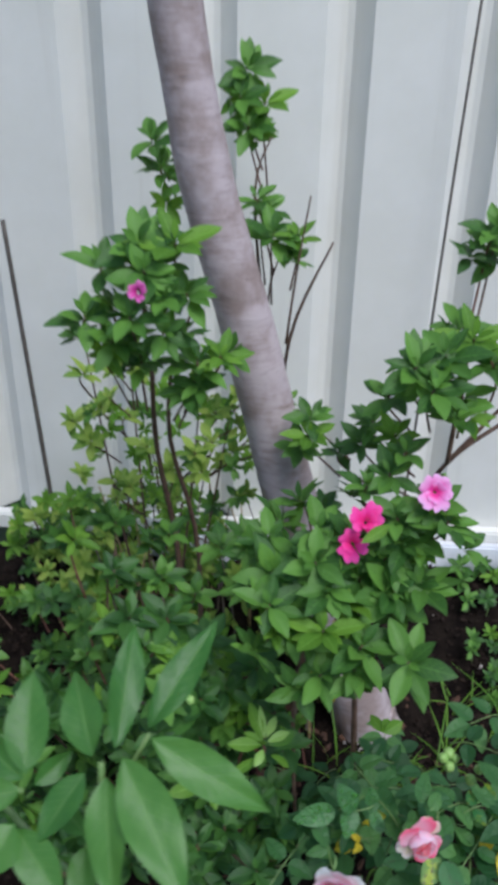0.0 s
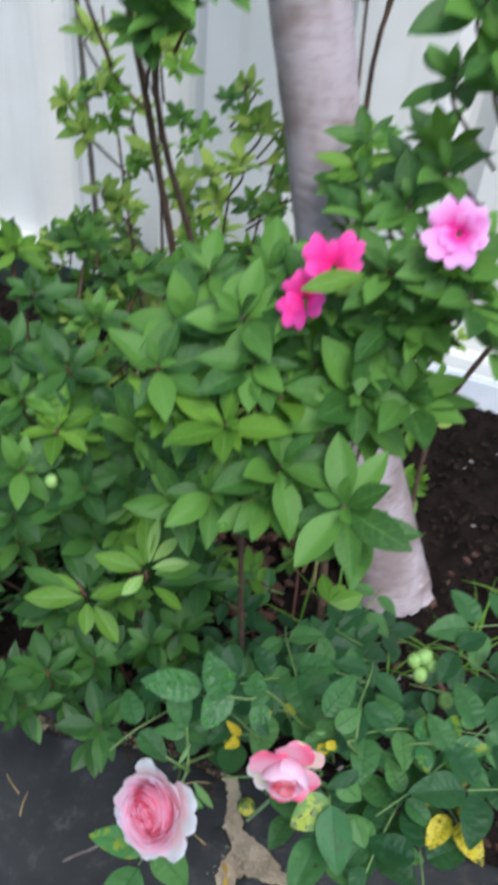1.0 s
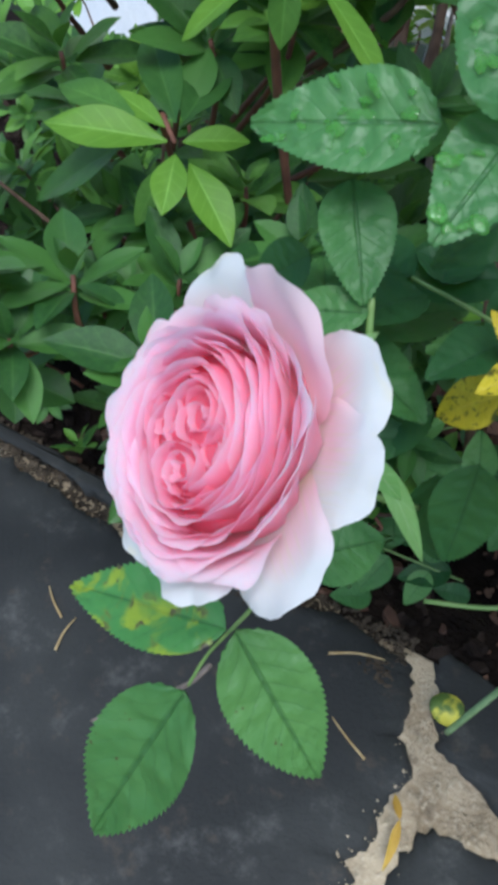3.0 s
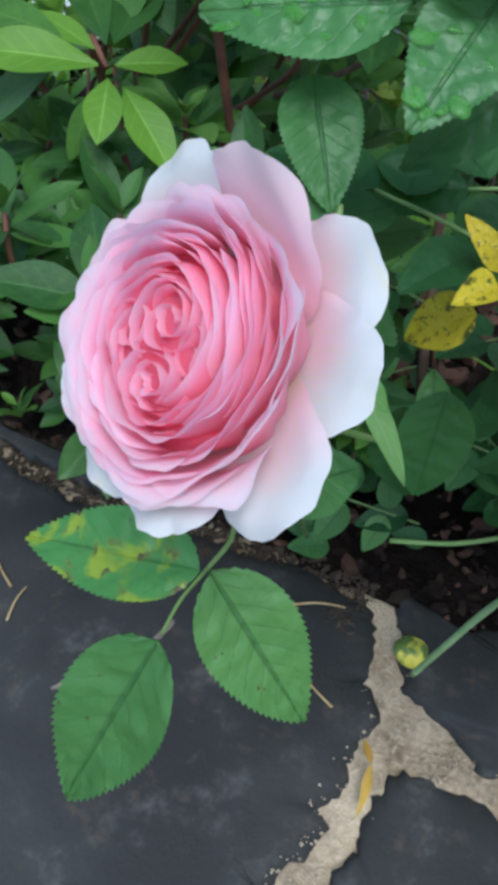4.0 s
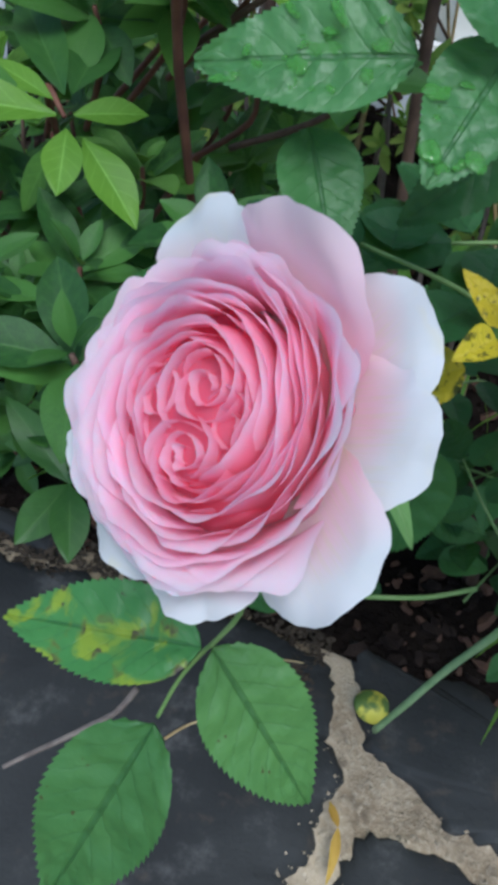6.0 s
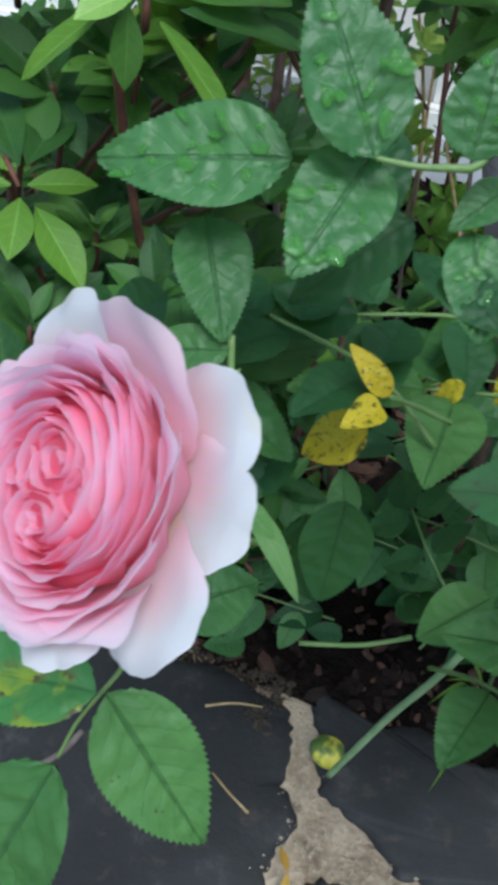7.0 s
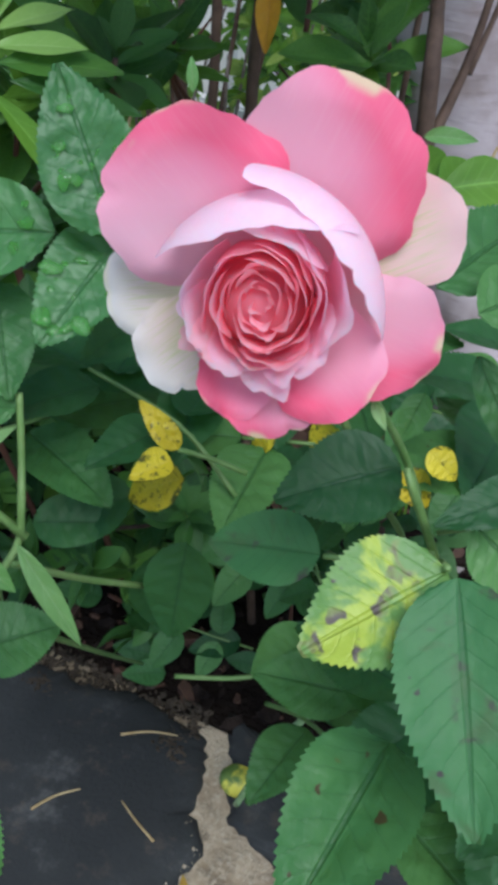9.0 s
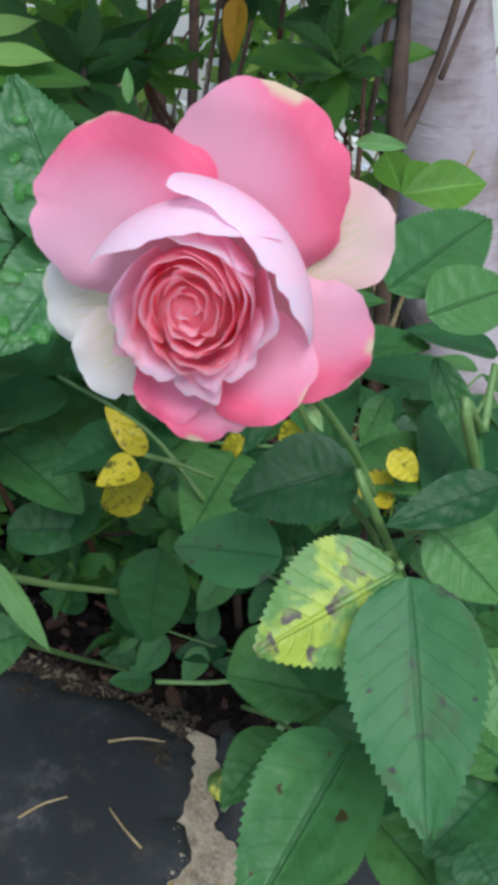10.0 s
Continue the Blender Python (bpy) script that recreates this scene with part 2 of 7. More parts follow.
white_board = plain("white_board", (0.62, 0.66, 0.72), (0.74, 0.76, 0.80), 12.0, 0.55, 0.2)
fruit_green = plain("fruit_green", (0.22, 0.42, 0.10), (0.36, 0.55, 0.18), 120.0, 0.45)


def stone_material():
    n = Nodes("bluestone")
    wide, grain, dust = n.noise(9.0, 5.0), n.noise(260.0, 3.0, 0.7), n.noise(18.0, 7.0, 0.72)
    rnd = n.add("ShaderNodeObjectInfo").outputs["Random"]
    col = n.mix(n.step(wide, 0.35, 0.7), (0.0145, 0.0158, 0.0152), (0.034, 0.0365, 0.0345))
    col = n.mix(n.math("MULTIPLY", rnd, 0.35), col, (0.038, 0.039, 0.039))
    col = n.mix(n.math("MULTIPLY", n.step(dust, 0.54, 0.74), 0.42), col, (0.16, 0.158, 0.15))
    col = n.mix(n.math("MULTIPLY", n.step(n.noise(34.0, 5.0, 0.7), 0.55, 0.72), 0.5), col, (0.085, 0.066, 0.048))
    col = n.mix(n.math("MULTIPLY", grain, 0.3), col, (0.015, 0.016, 0.019))
    n.bump(n.math("ADD", n.math("MULTIPLY", wide, 2.0), n.math("MULTIPLY", grain, 0.5)), 0.5, 0.003)
    return n.finish(col, n.math("ADD", 0.6, n.math("MULTIPLY", wide, 0.3)), 0.22)


def mortar_material():
    n = Nodes("mortar")
    wide, grain = n.noise(14.0, 5.0, 0.65), n.noise(210.0, 4.0, 0.75)
    col = n.mix(n.step(wide, 0.3, 0.7), (0.24, 0.185, 0.12), (0.53, 0.44, 0.31))
    col = n.mix(n.math("MULTIPLY", n.step(grain, 0.45, 0.7), 0.5), col, (0.58, 0.51, 0.39))
    col = n.mix(n.math("MULTIPLY", n.step(n.noise(45.0, 4.0), 0.55, 0.75), 0.6), col, (0.06, 0.045, 0.032))
    n.bump(n.math("ADD", wide, n.math("MULTIPLY", grain, 0.8)), 0.9, 0.006)
    return n.finish(col, 0.92, 0.2)


def bark_material():
    n = Nodes("smooth_bark")
    coords = n.add("ShaderNodeTexCoord")
    flat = n.add("ShaderNodeMapping")
    flat.inputs["Scale"].default_value = (6.0, 6.0, 34.0)
    n.link(coords.outputs["Object"], flat.inputs[0])
    ring = n.noise(1.0, 4.0, 0.6, flat.outputs[0], 0.4)
    fine_map = n.add("ShaderNodeMapping")
    fine_map.inputs["Scale"].default_value = (30.0, 30.0, 190.0)
    n.link(coords.outputs["Object"], fine_map.inputs[0])
    line = n.noise(1.0, 3.0, 0.6, fine_map.outputs[0])
    patch = n.noise(11.0, 4.0, 0.6)
    col = n.mix(n.step(patch, 0.36, 0.62), (0.27, 0.21, 0.20), (0.44, 0.375, 0.39))
    col = n.mix(n.math("MULTIPLY", n.step(ring, 0.56, 0.70), 0.22), col, (0.50, 0.44, 0.46))
    col = n.mix(n.math("MULTIPLY", n.step(ring, 0.42, 0.26), 0.45), col, (0.16, 0.095, 0.070))
    col = n.mix(n.math("MULTIPLY", n.step(line, 0.52, 0.68), 0.25), col, (0.12, 0.08, 0.065))
    n.bump(n.math("ADD", n.math("MULTIPLY", ring, 1.5), n.math("ADD", n.math("MULTIPLY", line, 0.4), patch)), 0.5, 0.004)
    return n.finish(col, 0.62, 0.3)


def fence_material():
    n = Nodes("painted_steel")
    coords = n.add("ShaderNodeTexCoord")
    tall = n.add("ShaderNodeMapping")
    tall.inputs["Scale"].default_value = (14.0, 14.0, 0.8)
    n.link(coords.outputs["Object"], tall.inputs[0])
    run = n.noise(1.0, 4.0, 0.6, tall.outputs[0])
    dirt = n.noise(5.0, 5.0, 0.6)
    col = n.mix(n.step(dirt, 0.3, 0.75), (0.68, 0.675, 0.63), (0.74, 0.735, 0.70))
    col = n.mix(n.math("MULTIPLY", n.step(run, 0.55, 0.8), 0.25), col, (0.45, 0.42, 0.35))
    n.bump(dirt, 0.05, 0.002)
    return n.finish(col, 0.42, 0.45)


bluestone, mortar_tan, smooth_bark, painted_steel = stone_material(), mortar_material(), bark_material(), fence_material()
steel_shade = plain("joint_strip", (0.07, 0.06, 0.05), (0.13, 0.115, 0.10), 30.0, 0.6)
# Drops are clear; the green in their colour imitates light bent through them.
water = Nodes("water_drop")
water.bsdf.inputs["IOR"].default_value = 1.33
water.bsdf.inputs["Alpha"].default_value = 0.40
water_drop = water.finish((0.065, 0.23, 0.04), 0.05, 0.5)


# ---- makers ----
def mesh_of(name, verts, faces, material, uvs=None, smooth=True):
    me = bpy.data.meshes.new(name)
    me.from_pydata([tuple(v) for v in verts], [], faces)
    if uvs is not None:
        layer = me.uv_layers.new(name="uv")
        flat = [c for f in me.polygons for i in f.vertices for c in uvs[i]]
        layer.data.foreach_set("uv", flat)
    me.polygons.foreach_set("use_smooth", [smooth] * len(me.polygons))
    me.materials.append(material)
    me.update()
    return me


def part_of(parent, name, me, matrix=None, label=""):
    ob = new(name, me)
    ob.parent = parent
    if matrix is not None:
        ob.matrix_basis = matrix
    return tagged(ob, label)


def thing(name, label, category, place=(0, 0, 0), group="", kind=""):
    ob = new(name)
    ob.location = place
    ob.empty_display_size = 0.05
    return tagged(ob, label, category, group, kind)


def local(parent, p):
    return Vector(p) - parent.location


def part(name, bm, material, parent, label=""):
    me = bpy.data.meshes.new(name)
    bm.to_mesh(me)
    bm.free()
    me.materials.append(material)
    return part_of(parent, name, me, None, label)


def tube_data(points, r0, r1, sides=7, rough=0.0, seed=0):
    """Vertices and faces of a tapering tube through the points, smoothed."""
    pts = [Vector(p) for p in points]
    if len(pts) > 2:
        fine = []
        for i in range(len(pts) - 1):
            p0, p1, p2, p3 = pts[max(i - 1, 0)], pts[i], pts[i + 1], pts[min(i + 2, len(pts) - 1)]
            for k in range(5):
                s = k / 5
                fine.append(0.5 * ((2 * p1) + (p2 - p0) * s + (2 * p0 - 5 * p1 + 4 * p2 - p3) * s * s + (3 * p1 - p0 - 3 * p2 + p3) * s ** 3))
        pts = fine + [pts[-1]]
    rng = random.Random(seed)
    verts, faces = [], []
    side = Vector((1, 0, 0))
    for i, p in enumerate(pts):
        d = (pts[min(i + 1, len(pts) - 1)] - pts[max(i - 1, 0)]).normalized()
        side = side - d * side.dot(d)
        if side.length < 1e-4:
            side = d.orthogonal()
        side.normalize()
        other = d.cross(side)
        r = r0 + (r1 - r0) * i / (len(pts) - 1)
        r *= 1 + rng.uniform(-rough, rough)
        for k in range(sides):
            a = 2 * math.pi * k / sides
            verts.append(p + (side * math.cos(a) + other * math.sin(a)) * r)
        if i:
            for k in range(sides):
                a, b = (i - 1) * sides + k, (i - 1) * sides + (k + 1) % sides
                faces.append((a, b, b + sides, a + sides))
    faces.append(tuple(range(sides))[::-1])
    faces.append(tuple(len(verts) - sides + k for k in range(sides)))
    return verts, faces


def stem(parent, points, r0, r1, material, name="stem", rough=0.06):
    verts, faces = tube_data([local(parent, p) for p in points], r0, r1, 7, rough, len(parent.children))
    return part_of(parent, name, mesh_of(name, verts, faces, material))


def blade(length, width, outline, along=10, across=6, fold=0.15, droop=0.15, wave=0.0, teeth=0.0, puff=0.0, seed=0, twist=0.0):
    """A leaf blade from the origin along +y, facing +z: vertices, faces, uvs. outline(v) is the half width from 0 to 1."""
    rng = random.Random(seed)
    ph = rng.uniform(0, 6)
    verts, uvs, faces = [], [], []
    for i in range(along + 1):
        v = i / along
        half = outline(v) * width / 2
        if teeth and 0 < i < along:
            half *= 1 + (teeth if i % 2 else -teeth)
        for j in range(across + 1):
            u = 2 * j / across - 1
            x = u * half
            y = length * (v + (0.02 if teeth and i % 2 and abs(u) == 1 else 0))
            z = fold * abs(x) - droop * length * v * v + wave * length * math.sin(9 * v + ph + 2 * u) * abs(u) ** 1.5
            z += puff * length * (math.sin(56.5 * (v - 0.22 * abs(u))) * 0.40 + 1.7 * noise.noise(Vector((u * 3.6 + ph, v * 10, ph)))) * (1 - abs(u) ** 3) * min(1, abs(u) * 3)
            a = twist * v
            verts.append((x * math.cos(a) - z * math.sin(a), y, z * math.cos(a) + x * math.sin(a)))
            uvs.append((v, 0.5 + u / 2))
    for i in range(along):
        for j in range(across):
            a = i * (across + 1) + j
            faces.append((a, a + 1, a + across + 2, a + across + 1))
    return verts, faces, uvs


def elliptic(v):
    return max(0.03, math.sin(math.pi * min(1, v) ** 1.05) ** 0.88)


def ovate(v):
    return max(0.02, (math.sin(math.pi * v ** 0.72)) ** 0.72 * (1 - 0.12 * v))


def lance(v):
    return max(0.02, math.sin(math.pi * v ** 0.85) ** 0.9)


def basis(origin, tip, normal):
    """A pose whose +y runs from origin to tip and whose +z is nearest to normal."""
    y = (Vector(tip) - Vector(origin)).normalized()
    z = Vector(normal)
    z = (z - y * z.dot(y)).normalized()
    x = y.cross(z)
    m = Matrix((x, y, z)).transposed().to_4x4()
    m.translation = origin
    return m


ROSE_STYLE = {
    "plain": (rose_green, 0.12, 0.022, ""), "dark": (rose_dark, 0.10, 0.020, "dark bluish green leaf"), "wet": (rose_wet, 0.06, 0.0374, "glossy wet green leaf with raindrops"),
    "spot": (rose_spot, 0.10, 0.014, "green leaf with yellow and black spots"), "blotched": (rose_blotched, 0.08, 0.012, "yellow-green leaf with black blotches"),
    "scorch": (rose_scorch, 0.10, 0.008, "large green leaf with dark scorched blotches"), "yellow": (yellow_leaf, 0.25, 0.035, "yellowed leaf with dark specks"), "sepal": (sepal_green, 0.35, 0.0, "slender pale green sepal"),
}


def rose_leaf(bush, style, base, tip, width, normal, fold=None):
    material, bend, puff, label = ROSE_STYLE[style]
    length = (Vector(tip) - Vector(base)).length
    seed = len(bush.children)
    shape, teeth = (lance, 0.0) if style == "sepal" else (ovate, 0.016 if style == "wet" else 0.028)
    f = fold if fold is not None else (0.5 if style == "sepal" else 0.22)
    verts, faces, uvs = blade(length, width, shape, 52, 10, f, bend, 0.014, teeth, puff, seed)
    name = "sepal" if style == "sepal" else "leaf"
    ob = part_of(bush, name, mesh_of(name, verts, faces, material, uvs), basis(local(bush, base), local(bush, tip), normal), label)
    if style == "wet":
        raindrops(ob, verts, length, seed)
    return ob


def drop_mesh(squash):
    bm = bmesh.new()
    bmesh.ops.create_uvsphere(bm, u_segments=18, v_segments=10, radius=1.0)
    for v in bm.verts:
        v.co *= 1 + 0.45 * noise.noise(v.co * 1.3 + Vector((3, 1, 2)))
        v.co.z *= squash if v.co.z > 0 else 0.08
    for f in bm.faces:
        f.smooth = True
    me = bpy.data.meshes.new("raindrop")
    bm.to_mesh(me)
    bm.free()
    me.materials.append(water_drop)
    return me


DROP = drop_mesh(0.22)


def raindrops(leaf, verts, length, seed):
    rng = random.Random(seed)
    for k in range(18):
        x, y, z = verts[rng.randrange(7, 46) * 11 + rng.randrange(1, 10)]
        r = length * rng.choice((0.014, 0.02, 0.028, 0.036, 0.046, 0.062))
        ob = part_of(leaf, "raindrop", DROP, Matrix.Translation((x, y, z + r * 0.03)) @ Matrix.Rotation(rng.uniform(0, 3), 4, "Z") @ Matrix.Diagonal((r * rng.uniform(0.5, 1.0), r * rng.uniform(0.8, 2.0), r, 1)))


def compound_leaf(bush, place, turn, normal, size, style):
    """Five leaflets on one stalk."""
    m = basis(place, Vector(place) + Vector((math.cos(radians(turn)), math.sin(radians(turn)), 0.05)), normal)
    for (x, y, a, s) in ((0, 0.25, 0, 1.0), (0.1, 0.05, -68, 0.9), (-0.1, 0.05, 68, 0.9), (0.08, -0.7, -75, 0.75), (-0.08, -0.7, 75, 0.75)):
        d = Vector((math.sin(radians(-a)), math.cos(radians(a)), 0))
        b = m @ Vector((x * size, y * size, 0))
        t = m @ (Vector((x * size, y * size, 0)) + d * size * s)
        rose_leaf(bush, style, b, t, size * s * 0.66, m.to_3x3() @ Vector((0, 0, 1)))
    stem(bush, [m @ Vector((0, 0.25 * size, 0)), m @ Vector((0, -0.7 * size, -0.03 * size)), m @ Vector((0, -1.3 * size, -0.4 * size))], 0.0008, 0.0011, stem_green)


def whorl_mesh(name, material, seed, outline, slim):
    """A rosette of leaves at a shoot's tip, one unit long."""
    rng = random.Random(seed)
    verts, faces, uvs = [], [], []
    count = rng.randint(9, 13)
    for i in range(count):
        inner = i >= count - 3
        size = rng.uniform(0.35, 0.6) if inner else rng.uniform(0.65, 1.1)
        v, f, t = blade(size, size * slim * rng.uniform(0.9, 1.15), outline, 9, 4, rng.uniform(0.15, 0.45), rng.uniform(0.05, 0.3), 0.012, 0, 0, rng.random(), rng.uniform(-0.3, 0.3))
        turn = i * 2.39996 + rng.uniform(-0.3, 0.3)
        lift = rng.uniform(0.85, 1.15) if inner else rng.uniform(0.0, 0.8)
        m = Matrix.Rotation(turn, 4, "Z") @ Matrix.Translation((0, 0.03, (0.06 if inner else -0.02 * (count - i)))) @ Matrix.Rotation(lift, 4, "X")
        off = len(verts)
        verts += [m @ Vector(p) for p in v]
        uvs += t
        faces += [tuple(k + off for k in q) for q in f]
    return mesh_of(name, verts, faces, material, uvs)


WHORLS = {
    "green": [whorl_mesh("leaf_whorl", azalea_green, k, elliptic, 0.42) for k in range(9)],
    "old_shade": [whorl_mesh("leaf_whorl", azalea_old_shade, 60 + k, elliptic, 0.43) for k in range(6)],
    "young": [whorl_mesh("leaf_whorl", azalea_young, 20 + k, elliptic, 0.38) for k in range(4)],
    "pale": [whorl_mesh("leaf_whorl", pale_green, 40 + k, elliptic, 0.42) for k in range(5)],
}


def whorl(bush, place, way, size, kind="green", twig=True):
    k = len(bush.children)
    turn = Vector(way).to_track_quat("Z", "Y").to_matrix().to_4x4()
    if kind == "green" and k % 7 == 6:
        kind = "young"
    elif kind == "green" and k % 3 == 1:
        kind = "old_shade"
    me = WHORLS[kind][k % len(WHORLS[kind])]
    at = local(bush, place)
    part_of(bush, "leaf_whorl", me, Matrix.Translation(at) @ turn @ pose(0, 0, 0, 0, 0, k * 77) @ Matrix.Scale(size * 0.9, 4), "fresh light green shoot" if kind == "young" else "older dark green leaves with shade put into their colour" if kind == "old_shade" else "")
    if twig:
        back = Vector(way) * size
        heart = Vector((bush.location.x, bush.location.y, place[2] - size * 3))
        low = Vector(place) - back * 0.9 + (heart - Vector(place)).normalized() * size * 1.6
        stem(bush, [Vector(place), Vector(place) - back * 0.6, low], 0.0013, 0.0022, stem_red if k % 2 else stem_brown, "twig")


def azalea_leaf(bush, base, tip, width, normal, material=None):
    length = (Vector(tip) - Vector(base)).length
    verts, faces, uvs = blade(length, width, elliptic, 20, 8, 0.25, 0.10, 0.012, 0, 0.003, len(bush.children), 0.15)
    part_of(bush, "leaf", mesh_of("leaf", verts, faces, material or azalea_young, uvs), basis(local(bush, base), local(bush, tip), normal), "" if material else "fresh light green leaf")


def long_leaf(plant, base, tip, width, normal):
    length = (Vector(tip) - Vector(base)).length
    verts, faces, uvs = blade(length, width, lance, 26, 8, 0.26, 0.05 + 0.04 * (len(plant.children) % 4), 0.022, 0, 0.004, len(plant.children), 0.25 * math.sin(len(plant.children) * 2.0))
    part_of(plant, "leaf", mesh_of("leaf", verts, faces, long_green, uvs), basis(local(plant, base), local(plant, tip), normal))


def fruit(bush, place, r):
    bm = bmesh.new()
    bmesh.ops.create_icosphere(bm, subdivisions=2, radius=r)
    for v in bm.verts:
        v.co *= 1 + 0.12 * noise.noise(v.co * 200)
        v.co.z *= 1.15
    for f in bm.faces:
        f.smooth = True
    bmesh.ops.translate(bm, verts=bm.verts, vec=local(bush, place))
    part("bud", bm, fruit_green, bush, "small round green bud")


# ---- roses ----
def cup_petal(theta, rim, top, lean, base, depth, span, seed, ruffle=0.05, swirl=0.1, curl=0.0, spread=0.0, point=None, taper=0.30):
    """A cupped petal described from its rim: rim and top are the rim's distance from the axis and height, lean and base the slant from the axis at rim and foot, in degrees. spread pushes the two ends outwards; point draws the rim out to a corner at that u."""
    rng = random.Random(seed)
    p1, p2, p3 = rng.uniform(0, 6), rng.uniform(0, 6), rng.uniform(0, 6)
    tears = [(rng.uniform(-0.8, 0.8), rng.uniform(0.01, 0.045), rng.uniform(0.03, 0.09)) for _ in range(rng.choice((0, 1, 2)))]
    nu, nv = 30, 13
    verts, uvs, faces = [], [], []
    for i in range(nv + 1):
        v = i / nv
        for j in range(nu + 1):
            u = 2 * j / nu - 1
            reach = 1 - taper * abs(u) ** 3.2 + 0.022 * math.sin(4 * u + p1) + 0.010 * math.sin(11 * u + p2) + 0.006 * math.sin(23 * u + p3)
            reach -= sum(d * math.exp(-((u - c) / w) ** 2) for c, d, w in tears)
            if point is not None:
                reach += 0.16 * math.exp(-((u - point) / 0.22) ** 2)
            w = v * reach
            q = 1 - w
            r, z, steps = rim, top, 6
            for k in range(steps):
                f = (k + 0.5) / steps * q
                a = radians(lean + (base - lean) * min(1.0, max(0.0, f) * 1.15))
                r -= math.sin(a) * depth * q / steps
                z -= math.cos(a) * depth * q / steps
            over = max(0.0, w - 0.80) / 0.20
            r += curl * over ** 1.7 * 0.0022
            z -= abs(curl) * over ** 2.2 * 0.0013
            rip = ruffle * (math.sin(3.3 * u + p1) + 0.55 * math.sin(7.5 * u + p2)) * w ** 3
            r += rip * max(rim, 0.006) + spread * rim * abs(u) ** 2.2 * w
            z += 0.4 * rip * depth * math.cos(4 * u + p3)
            r = max(0.0004, r * (1 + swirl * u))
            a = theta + u * span / 2 * (0.48 + 0.52 * math.sin(min(1.0, max(0.0, w) * 1.25) * math.pi / 2))
            verts.append((r * math.cos(a), r * math.sin(a), z))
            uvs.append((w, 0.5 + u / 2))
    for i in range(nv):
        for j in range(nu):
            a = i * (nu + 1) + j
            faces.append((a, a + 1, a + nu + 2, a + nu + 1))
    return verts, faces, uvs


def guard_petal(theta, length, width, a0, a1, cup, seed, low=0.0, roll=0.0, notch=0.0, foot=0.004, heart=0.0):
    """A broad outer petal that leaves the axis at angle theta; a0 and a1 are its slant from the axis at foot and rim, in degrees."""
    rng = random.Random(seed)
    p1, p2 = rng.uniform(0, 6), rng.uniform(0, 6)
    nu, nv = 18, 16
    prof, r, z = [], foot, low
    for i in range(nv + 1):
        a = radians(a0 + (a1 - a0) * (i / nv) ** 1.2)
        prof.append((r, z, a))
        r += math.sin(a) * length / nv
        z += math.cos(a) * length / nv
    verts, uvs, faces = [], [], []
    for i in range(nv + 1):
        v = i / nv
        for j in range(nu + 1):
            u = 2 * j / nu - 1
            reach = 1 - 0.24 * abs(u) ** 3.4 - notch * math.exp(-(u / 0.16) ** 2) + 0.02 * math.sin(7 * u + p1)
            w = v * reach
            k = w * nv
            i0 = min(int(k), nv - 1)
            f = k - i0
            r = prof[i0][0] * (1 - f) + prof[i0 + 1][0] * f
            z = prof[i0][1] * (1 - f) + prof[i0 + 1][1] * f
            a = prof[i0][2] * (1 - f) + prof[i0 + 1][2] * f
            half = width / 2 * (0.36 + 0.64 * math.sin(min(1.0, w ** 0.8 * 1.08) * math.pi / 2)) * (1 - 0.10 * max(0, w - 0.75) / 0.25)
            x = half * math.sin(u * math.pi / 2 * 0.96)
            lift = cup * width * (u * u) * w + 0.018 * width * (math.sin(6 * u + p2) + math.sin(11 * w + p1)) * w
            lift -= roll * width * max(0, w - 0.8) ** 1.5 + heart * width * math.exp(-(u / 0.12) ** 2) * w
            # lift acts along the petal's inner normal
            r2, z2 = r - math.cos(a) * lift, z + math.sin(a) * lift
            verts.append((r2 * math.cos(theta) - x * math.sin(theta), r2 * math.sin(theta) + x * math.cos(theta), z2))
            uvs.append((w, 0.5 + u / 2))
    for i in range(nv):
        for j in range(nu):
            a = i * (nu + 1) + j
            faces.append((a, a + 1, a + nu + 2, a + nu + 1))
    return verts, faces, uvs


